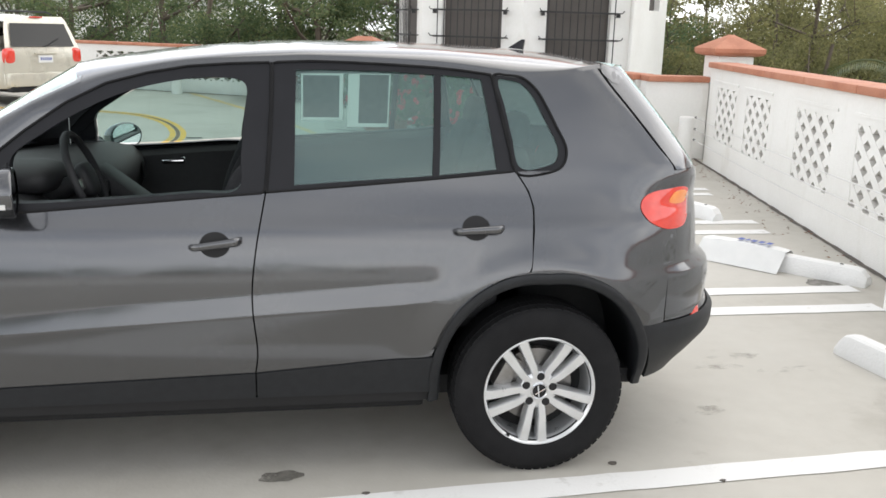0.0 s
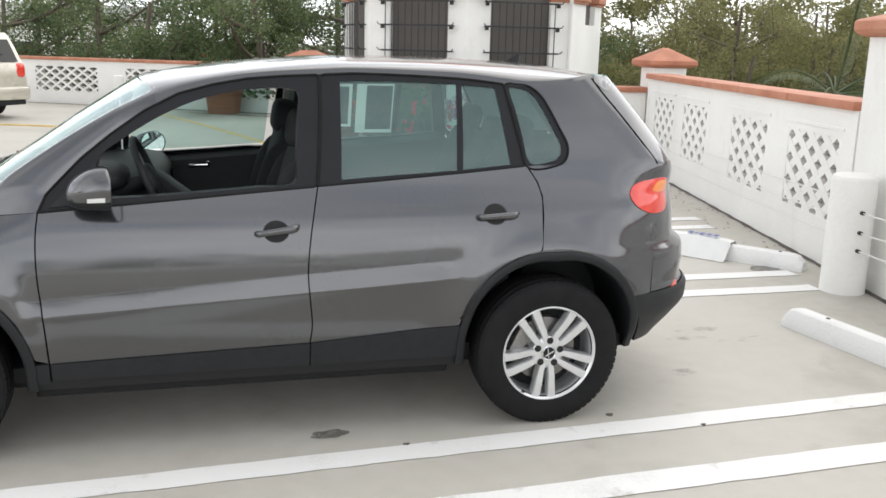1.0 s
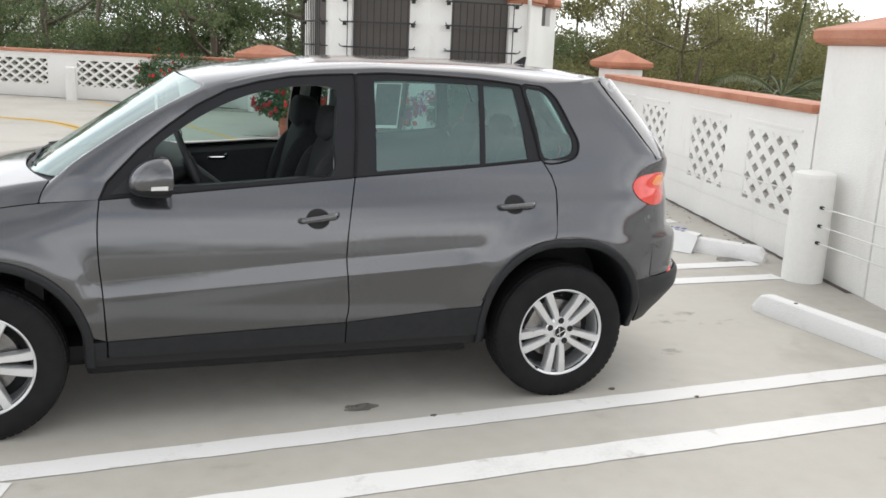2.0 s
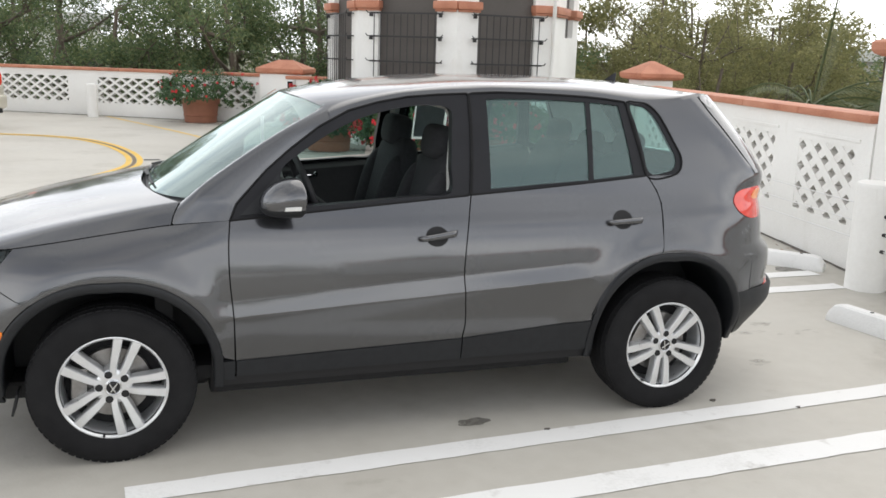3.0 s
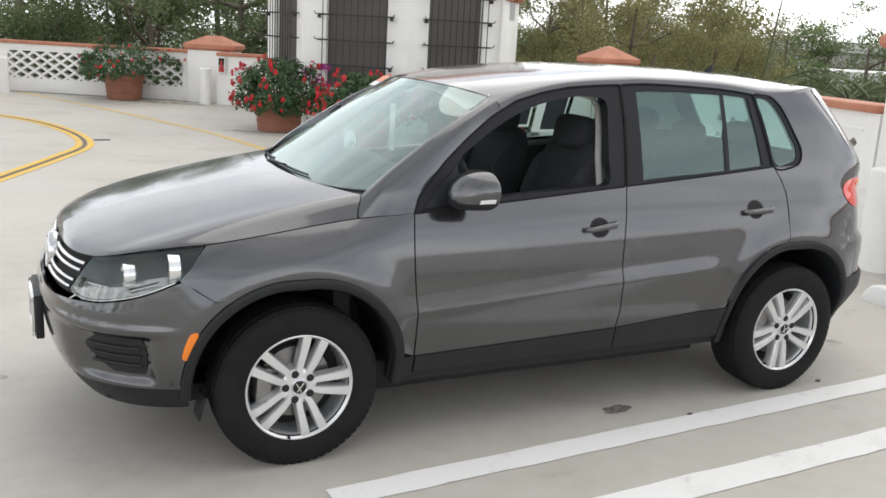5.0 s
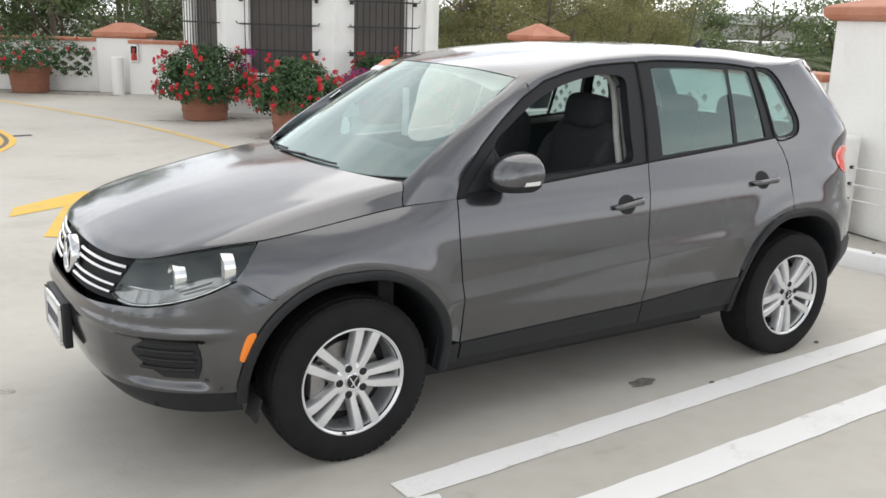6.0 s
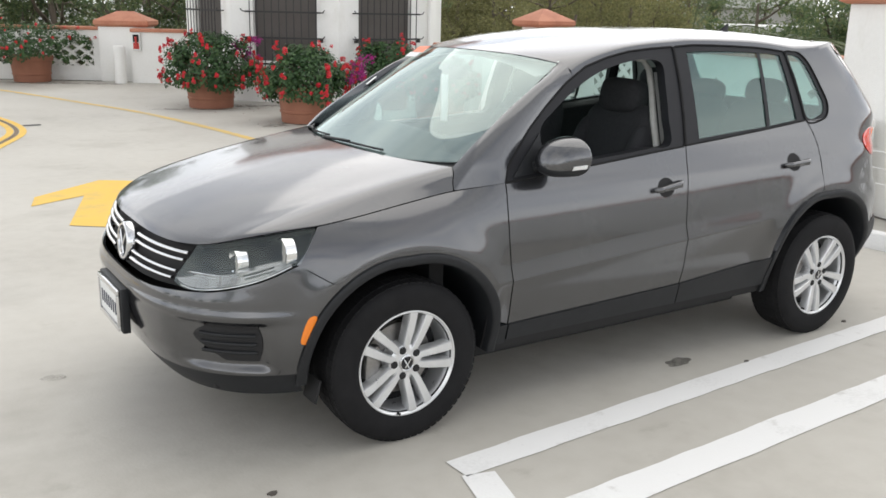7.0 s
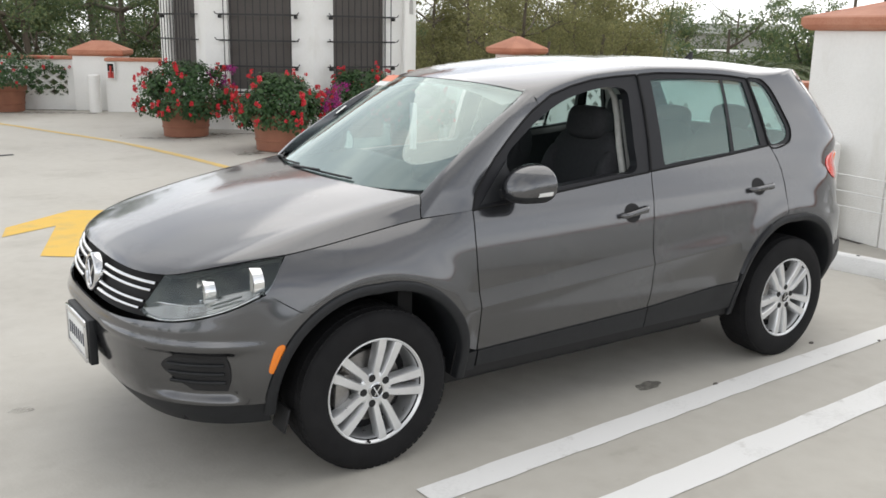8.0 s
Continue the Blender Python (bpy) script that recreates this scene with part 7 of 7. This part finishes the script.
# feathery olive trees beyond the lattice wall
for k, (x, y, h, sp) in enumerate(((8.8, 16.5, 6.6, 2.2), (10.6, 13.6, 8.6, 2.5), (12.6, 17.8, 9.6, 2.9), (13.6, 14.6, 8.6, 2.4), (10.6, 21.0, 7.0, 2.6), (16.0, 17.0, 9.0, 2.1), (8.9, 26.5, 10.4, 2.8), (14.0, 23.0, 7.4, 2.8), (11.9, 11.9, 7.6, 2.2), (9.4, 11.6, 7.4, 2.0), (19.2, 21.0, 7.8, 2.4), (9.0, 19.5, 6.4, 2.4), (15.4, 19.8, 9.6, 2.8))):
    tree("feathery_tree", x, y, -4.5, h, sp, 200 + k, tree_leaf_b, "olive green feathery tree beyond the lattice parapet", (0.05, 0.10), 150, 0.22, 180, 0.62, 0.55, 0.07)
# fuller trees that close the view behind both rows
for k, (s, d, h, sp) in enumerate(((-17.0, 12.0, 9.0, 3.4), (-10.5, 12.0, 8.6, 3.4), (-4.0, 13.0, 9.0, 3.4))):
    q = W0 + WD * s + np.array((-WD[1], WD[0])) * d
    tree("broadleaf_tree", q[0], q[1], -4.5, h, sp, 500 + k, tree_leaf_a, "dark green broadleaf tree in the row behind the long parapet", (0.12, 0.22), 88, 0.15, 110, 0.90, 0.6)
for k, (x, y, h, sp) in enumerate(((12.0, 27.0, 8.2, 2.8), (15.5, 27.5, 9.2, 3.0), (18.0, 24.5, 9.4, 3.0), (20.5, 20.5, 8.4, 2.8), (19.0, 16.5, 8.2, 2.6), (10.5, 24.0, 7.4, 2.6), (13.2, 20.5, 9.0, 2.8))):
    tree("feathery_tree", x, y, -4.5, h, sp, 600 + k, tree_leaf_b, "olive green feathery tree in the row behind the lattice parapet", (0.14, 0.24), 105, 0.12, 120, 0.9, 0.6, 0.1)
# dark far trees towards the horizon
for k, (x, y, h, sp) in enumerate(((27.5, 24.5, 7.6, 3.0), (31.5, 23.5, 8.0, 3.0), (34.5, 22.0, 7.6, 3.0), (36.5, 19.5, 6.8, 3.0), (33.0, 16.0, 6.4, 2.8), (25.0, 29.0, 7.4, 3.0), (44.0, 26.0, 8.2, 4.0), (50.0, 22.0, 8.0, 4.0), (52.0, 46.0, 9.6, 4.2), (57.0, 44.0, 10.2, 4.4), (60.0, 39.0, 9.4, 4.2))):
    tree("far_tree", x, y, -4.5, h, sp, 300 + k, tree_leaf_a, "dark distant tree near the horizon", (0.16, 0.30), 90, 0.3, 70, 0.95, 0.6, 0.2)
# trees added behind the deck, never in view, to darken what the car's flank mirrors
for k, (x, y, h, sp) in enumerate(((-14, -31, 7.6, 3.4), (-9.5, -32, 8.2, 3.6), (-5, -31, 7.4, 3.4), (-0.5, -32.5, 8.0, 3.6), (4, -31.5, 7.6, 3.4), (9.5, -29, 7.8, 3.4), (-19, -31, 8, 3.4), (-34, -10, 11, 4.0), (-35, -3, 12, 4.2), (-34, 4, 11.5, 4.0), (-35, 11, 12, 4.2), (-34, 18, 11.5, 4.0), (-33, -17, 11, 4.0))):
    tree("broadleaf_tree", x, y, -4.5, h, sp, 400 + k, tree_leaf_a, "dark green broadleaf tree added out of view for the car's reflections", (0.2, 0.34), 90, 0.25, 60, 1.1, 0.7, 0.2)


def palm(x, y, base, height, seed, fronds, length, label, name="palm_tree", spear=False):
    r = random.Random(seed)
    root = thing(name, label, "palm tree", (x, y, base), 0, "palms beyond the wall")
    bm = tube(bmesh.new(), [(0.1 * math.sin(t * 2), 0, t * height) for t in np.linspace(0, 1, 8)], [0.17, 0.14, 0.13, 0.13, 0.12, 0.12, 0.12, 0.15], 10)
    part("trunk", bm, bark, root, "ringed brown palm trunk", smooth=60)
    for k in range(fronds):
        a = 2 * math.pi * k / fronds + r.uniform(-0.2, 0.2)
        rise = r.uniform(0.15, 1.2)
        L = length * r.uniform(0.85, 1.1)
        young = spear and k == 0
        pts = []
        for t in np.linspace(0, 1, 14):
            out = L * (t - 0.12 * t * t)
            up = L * (rise * t * 0.75 - (0.55 + rise * 0.35) * t * t)
            if young:
                out, up = 0.12 * L * t, 0.85 * L * t
            pts.append(Vector((out * math.cos(a) + 0.1, out * math.sin(a), height + up)))
        q = Quads()
        for i in range(13):
            steps = 6 if young else 4
            for m in range(steps):
                p = pts[i].lerp(pts[i + 1], m / steps)
                d = (pts[i + 1] - pts[i]).normalized()
                s = d.cross(Vector((0, 0, 1))).normalized()
                t = (i + m / steps) / 13
                ln = (0.20 if young else 0.42) * math.sin(math.pi * (0.08 + 0.88 * t)) * length / 1.9
                for sg in (-1, 1):
                    q.leaf(p, (Vector((0, 0, 1)) + s * sg * 0.4).normalized(), s * sg + d * (1.7 if young else 0.75) + Vector((0, 0, 0.0 if young else -0.35)), ln, 0.028 if young else 0.014, 0.05)
        fr = q.build("frond", palm_leaf, root, "arching green palm frond")
        tagged(fr, kind="stuff")
        bm = tube(bmesh.new(), pts, [0.018 - 0.0011 * i for i in range(14)], 5)
        part("midrib", bm, palm_leaf, fr)
    return root


palm(8.2, 6.6, -4.5, 5.58, 1, 14, 1.9, "green feather palm with a young upright frond beyond the lattice parapet", spear=True)
palm(9.5, 6.0, -4.5, 5.55, 2, 14, 1.8, "green feather palm just beyond the lattice parapet")
palm(40, 18.5, -4.5, 7.6, 4, 16, 2.0, "tall distant palm against the sky")


# ---- pale beige estate car driving off along the ramp
suv_paint = textured("pale_champagne_paint", [(0.58, 0.555, 0.475), (0.60, 0.575, 0.495)], 1.5, (0.25, 0.3), metal=0.35, fine=600, coat=0.8)
suv_glass = material("dark_privacy_glass", (0.012, 0.013, 0.014), 0.05, 0, 0.0, 0.35)


def estate_car(x, y, heading):
    """x forward, y to its left."""
    c = thing("estate_car", "pale champagne sport utility car turning away up the ramp", "car", (x, y, 0), heading)

    def body(x, z):
        w = Curve((0.25, 0.84), (0.45, 0.90), (0.75, 0.915), (1.0, 0.89), (1.1, 0.86), (1.35, 0.79), (1.6, 0.69), (1.7, 0.60))(z)
        f = 3.72 - 0.12 * (z - 0.5) ** 2 * 4
        b = -0.95 + (0.0 if z < 0.95 else 0.34 * (z - 0.95))
        if x > 2.9:
            w *= (1 - min(0.999, (x - 2.9) / (f - 2.9)) ** 2.6) ** (1 / 2.6)
        if x < -0.45:
            w *= (1 - min(0.999, (-0.45 - x) / (-0.45 - b)) ** 3.4) ** (1 / 3.4)
        return w

    xs = list(np.linspace(-0.94, -0.5, 10)) + list(np.linspace(-0.4, 3.0, 24)) + list(np.linspace(3.1, 3.68, 8))
    for s in (-1, 1):
        top = Curve((-1.0, 1.02), (2.2, 1.0), (2.5, 0.98), (3.2, 0.92), (3.7, 0.80))
        rows = []
        for k in range(16):
            row = []
            for xx in xs:
                lo = 0.32
                for ax in (0.0, 2.72):
                    if abs(xx - ax) < 0.40:
                        lo = max(lo, 0.36 + math.sqrt(0.40 ** 2 - (xx - ax) ** 2))
                z = lo + (top(xx) - lo) * k / 15
                row.append((xx, s * body(xx, z), z))
            rows.append(row)
        bm = bmesh.new()
        grid_faces(bm, rows)
        bmesh.ops.recalc_face_normals(bm, faces=bm.faces[:])
        part("body_side", bm, suv_paint, c, smooth=40)
        # glass house side with pillars
        rows = [[(xx + (1.0 - 1.05) * 0 + (-0.55 * k / 8 if xx > 2.0 else (0.10 * k / 8 if xx < -0.4 else 0)), s * (body(0.5, 1.0 + 0.6 * k / 8)), 1.0 + 0.60 * k / 8) for xx in np.linspace(-0.75, 2.35, 24)] for k in range(9)]
        bm = bmesh.new()
        grid_faces(bm, rows)
        bmesh.ops.recalc_face_normals(bm, faces=bm.faces[:])
        part("cabin_side", bm, suv_paint, c, smooth=40)
        for x0, x1 in ((-0.55, 0.22), (0.30, 1.05), (1.13, 1.95)):
            d = -0.38 if x1 > 1.5 else 0.0
            bm = bmesh.new()
            grid_faces(bm, [[(x0, s * (body(0.5, 1.06) + 0.004), 1.06), (x1 + 0.12 * (x1 > 1.5), s * (body(0.5, 1.06) + 0.004), 1.06)], [(x0 + 0.04, s * (body(0.5, 1.5) + 0.004), 1.5), (x1 + d, s * (body(0.5, 1.5) + 0.004), 1.5)]])
            part("side_window", bm, suv_glass, c, "dark side window", smooth=0)
        bm = bmesh.new()
        ellipsoid(bm, (1.85, s * 1.0, 1.06), (0.07, 0.10, 0.075), 3)
        part("door_mirror", bm, trim_black, c, smooth=60)
        bm = bmesh.new()
        ellipsoid(bm, (-0.905, s * 0.74, 0.93), (0.07, 0.12, 0.15), 3.2)
        part("tail_lamp", bm, red_lens, c, "red tail lamp", smooth=60)
        bm = bmesh.new()
        tube(bm, [(-0.45, s * 0.60, 1.70), (-0.3, s * 0.60, 1.745), (1.3, s * 0.60, 1.755), (1.5, s * 0.60, 1.70)], 0.018, 8)
        part("roof_rail", bm, trim_black, c, "dark roof rail", smooth=60)
        part("sill_trim", boxes(((0.42, min(s * 0.80, s * 0.93), 0.24), (2.30, max(s * 0.80, s * 0.93), 0.36)), bevel=0.02), suv_paint, c)
    # roof, bonnet, back
    rows = [[(xx, y, 1.60 + 0.10 * (1 - (y / 0.70) ** 2) - 0.05 * ((xx - 0.5) / 1.3) ** 2 * (1 if abs(xx - 0.5) > 0.8 else 0.6)) for y in np.linspace(-0.69, 0.69, 16)] for xx in np.linspace(-0.74, 1.82, 20)]
    bm = bmesh.new()
    grid_faces(bm, rows)
    part("roof", bm, suv_paint, c, smooth=40)
    rows = [[(xx, y * body(min(xx, 3.2), 0.95) / 0.89 * (1 if xx < 3.2 else 0.92), Curve((2.2, 1.02), (2.6, 1.03), (3.2, 0.97), (3.7, 0.80))(xx) - 0.03 * (y / 0.85) ** 2) for y in np.linspace(-0.86, 0.86, 14)] for xx in np.linspace(2.25, 3.66, 12)]
    bm = bmesh.new()
    grid_faces(bm, rows)
    part("bonnet", bm, suv_paint, c, smooth=40)
    bm = bmesh.new()
    grid_faces(bm, [[(2.34, -0.80, 1.02), (2.40, 0, 1.05), (2.34, 0.80, 1.02)], [(1.80, -0.66, 1.58), (1.86, 0, 1.66), (1.80, 0.66, 1.58)]])
    part("windscreen", bm, suv_glass, c, smooth=60)
    rows = [[(-0.95 + (0.0 if z < 1.0 else 0.33 * (z - 1.0)) - 0.02 * (1 - (y / w) ** 2), y, z) for y in np.linspace(-w, w, 14)] for z, w in ((0.34, 0.86), (0.6, 0.88), (0.75, 0.87), (1.0, 0.84), (1.15, 0.80), (1.4, 0.74), (1.60, 0.67), (1.66, 0.62))]
    bm = bmesh.new()
    grid_faces(bm, rows)
    bmesh.ops.recalc_face_normals(bm, faces=bm.faces[:])
    part("tailgate", bm, suv_paint, c, smooth=40)
    bm = bmesh.new()
    grid_faces(bm, [[(-0.985 + 0.33 * (z - 1.0), -w, z), (-1.0 + 0.33 * (z - 1.0), 0, z), (-0.985 + 0.33 * (z - 1.0), w, z)] for z, w in ((1.10, 0.70), (1.53, 0.60))])
    part("rear_window", bm, suv_glass, c, "dark rear window", smooth=60)
    part("rear_bumper", boxes(((-1.06, -0.86, 0.36), (-0.86, 0.86, 0.62)), bevel=0.05), suv_paint, c)
    part("valance", boxes(((-1.0, -0.78, 0.26), (-0.86, 0.78, 0.355)), bevel=0.02), trim_black, c, "dark lower valance")
    part("number_plate", boxes(((-0.988, -0.16, 0.80), (-0.975, 0.16, 0.94))), white_card, c, "white number plate")
    bm = bmesh.new()
    for k in range(6):
        box(bm, (-0.991, -0.125 + k * 0.043, 0.845), (-0.9885, -0.125 + k * 0.043 + 0.026, 0.90))
    part("plate_bars", bm, blue_ink, c, "dark bars", smooth=0)
    part("plate_recess_handle", boxes(((-1.005, -0.24, 0.955), (-0.972, 0.24, 0.99)), bevel=0.008), suv_paint, c)
    part("brake_lamp", boxes(((-0.80, -0.13, 1.635), (-0.765, 0.13, 1.66)), bevel=0.004), red_lens, c, "red high brake lamp")
    part("rear_wiper", tube(bmesh.new(), [(-0.985, 0.0, 1.10), (-0.93, -0.35, 1.25)], 0.012, 6), trim_black, c, "black rear wiper")
    part("underbody", boxes(((-0.8, -0.62, 0.24), (3.4, 0.62, 0.34))), under_black, c, smooth=0)
    for ax in (0.0, 2.72):
        for s in (-1, 1):
            w = copy_thing(wheel, pose(ax, s * 0.79, 0.335, 0, 20, 180 if s > 0 else 0))
            w.parent = c
            bm = bmesh.new()
            rows = [[(ax + 0.405 * math.cos(a), s * y, 0.36 + 0.405 * math.sin(a)) for a in np.linspace(-0.1, math.pi + 0.1, 24)] for y in (0.90, 0.5)]
            vs = grid_faces(bm, rows)
            bm.faces.new(vs[-1])
            part("arch_liner", bm, under_black, c, smooth=50)
    return c


estate_car(-5.02, 15.5, math.degrees(math.atan2(0.63, -0.78)))

# ---- fire extinguisher cabinet on the low wall
cab_red = textured("red_enamel", [(0.40, 0.03, 0.03), (0.5, 0.05, 0.04)], 20.0, (0.3, 0.45))
cab = new("extinguisher_cabinet")
cab.matrix_world = frame_of(tuple(W0), tuple(WD)) @ pose(0.05, 0, 0.66) @ Matrix.Diagonal((0.75, 0.75, 0.85, 1.0))
tagged(cab, "white fire extinguisher cabinet with a red panel on the wall", "cabinet")
part("case", boxes(((0.0, -0.11, 0.0), (0.22, 0.0, 0.42)), bevel=0.012), white_card, cab, "white metal case")
part("door_panel", boxes(((0.03, -0.116, 0.04), (0.19, -0.1105, 0.19))), cab_red, cab, "red panel", smooth=0)
part("window", boxes(((0.03, -0.116, 0.20), (0.19, -0.1105, 0.38))), suv_glass, cab, "dark glazed window", smooth=0)
part("bottle", tube(bmesh.new(), [(0.11, -0.125, 0.06), (0.11, -0.125, 0.33)], 0.03, 12), cab_red, cab, "red extinguisher")

# ---- paper bag lying over the askew wheel stop
bag = thing("paper_bag", "crumpled white paper bag with blue print on a wheel stop", "bag", (3.82, 2.16, 0.131), 38)
r = random.Random(9)
bm = bmesh.new()
rows = []
for i in range(15):
    u = i / 14
    row = []
    for j in range(9):
        v = j / 8
        x, yy = -0.19 + 0.36 * v, -0.26 + 0.66 * u
        z = 0.012 + 0.02 * math.sin(math.pi * v) * math.sin(math.pi * u) + r.uniform(0, 0.010)
        if abs(x) > 0.05:
            z -= (abs(x) - 0.05) * 1.05
        z = max(z, -0.126)
        row.append((x, yy, z))
    rows.append(row)
grid_faces(bm, rows)
part("sack", bm, white_card, bag, "creased white paper", smooth=25)
bm = bmesh.new()
for k, (y0, y1) in enumerate(((-0.13, -0.09), (-0.07, -0.03), (-0.01, 0.03), (0.05, 0.07), (0.09, 0.13))):
    box(bm, (-0.03, y0, 0.045), (0.035, y1, 0.0465))
part("print_bars", bm, blue_ink, bag, "blue printed bars", smooth=0)

# ---- far buildings and poles
far_wall = textured("far_grey_wall", [(0.42, 0.41, 0.39), (0.5, 0.49, 0.47)], 0.3, (0.8, 0.9))
far_roof = material("far_pale_roof", (0.62, 0.62, 0.60), 0.7)
far_dark = material("far_dark_glass", (0.05, 0.055, 0.06), 0.2)


def far_building(x, y, w, d, h, turn, wall, label, base=-4.5):
    b = thing("far_building", label, "building", (x, y, base), turn, "far buildings")
    part("wall", boxes(((-w / 2, -d / 2, 0), (w / 2, d / 2, h))), wall, b, smooth=0)
    part("roof", boxes(((-w / 2 - 0.6, -d / 2 - 0.6, h), (w / 2 + 0.6, d / 2 + 0.6, h + 0.9))), far_roof, b, "pale flat roof edge", smooth=0)
    n = int(w / 3)
    for k in range(n):
        xx = -w / 2 + 1.0 + k * (w - 2) / max(1, n - 1) - 0.5
        win = part("window", boxes(((xx, -d / 2 - 0.05, h * 0.45), (xx + 1.6, -d / 2 + 0.02, h * 0.8))), far_dark, b, "dark window", smooth=0)
        part("window_frame", boxes(((xx - 0.1, -d / 2 - 0.08, h * 0.45 - 0.12), (xx + 1.7, -d / 2 - 0.051, h * 0.45))), far_roof, win, smooth=0)
    return b


far_building(44, 34, 12, 8, 4.5, -52, far_wall, "low grey building with a pale flat roof, far off")
far_building(64, 62, 26, 12, 6.5, -45, far_wall, "low grey building with a pale flat roof, far off")
far_building(22, 66, 14, 10, 6.0, -10, stucco, "white far house beyond the trees")
far_building(12.5, 52, 10, 8, 4.6, 0, far_wall, "far house beyond the trees")
far_building(-14, 62, 20, 10, 7.0, 8, stucco, "white far building glimpsed through the trees")
for x, y, h in ((30.0, 17.0, 9.0), (32.5, 17.3, 9.0), (33.5, 20.5, 7.4), (26.5, 27.5, 7.5)):
    p = thing("utility_pole", "thin distant utility pole", "pole", (x, y, -4.5), 20, "utility poles")
    part("mast", tube(bmesh.new(), [(0, 0, 0), (0, 0, h)], [0.09, 0.06], 8), bark, p)
    part("crossarm", boxes(((-0.7, -0.05, h - 0.7), (0.7, 0.05, h - 0.58))), bark, p, smooth=0)

# blown leaves along the foot of the lattice wall and by the planters
litter = leaf_mat("dry_leaf", [(0.16, 0.08, 0.04), (0.26, 0.14, 0.07), (0.20, 0.06, 0.04)], 0.8, 0.1)
r = random.Random(31)
q = Quads()
for k in range(320):
    if k < 170:
        t = r.random() ** 0.7 * 6.3
        p = Vector((R0[0] + 0.215 * t - 0.03 - abs(r.gauss(0, 0.22)), R0[1] + t, 0.006))
    else:
        c = r.choice(((1.93, 10.95), (2.58, 8.62), (0.14, 16.75), (4.55, 9.75)))
        a, d = r.uniform(0, 2 * math.pi), 0.40 + abs(r.gauss(0, 0.3))
        p = Vector((c[0] + d * math.cos(a), c[1] + d * math.sin(a), 0.006))
    s = r.uniform(0.018, 0.045)
    q.leaf(p, (Vector((0, 0, 1)) + rand_dir(r) * 0.25).normalized(), rand_dir(r), s, s * 0.5, 0.2)
tagged(q.build("leaf_litter", litter), "scattered dry brown leaves and petals on the deck", "leaf litter", kind="stuff")
wet = textured("damp_stain", [(0.22, 0.19, 0.15), (0.33, 0.30, 0.255)], 6.0, (0.35, 0.6))
blotchy(wet, 0.42, 0.68, 0.8)
for i, (x, y, rx, ry, a) in enumerate(((2.25, 11.0, 0.75, 0.22, -0.5), (2.25, 8.45, 0.5, 0.2, 0.2), (1.5, 10.75, 0.5, 0.12, -0.4), (0.5, 16.2, 1.3, 0.2, -0.5), (3.3, 10.4, 0.7, 0.15, -0.7))):
    ob = part("damp_stain", flat(bmesh.new(), blot(x, y, rx, ry, i + 31, a), 0.0025), wet, smooth=0)
    tagged(ob, "brown damp stain on the deck beside a planter", "stain", "damp stains", "structure")
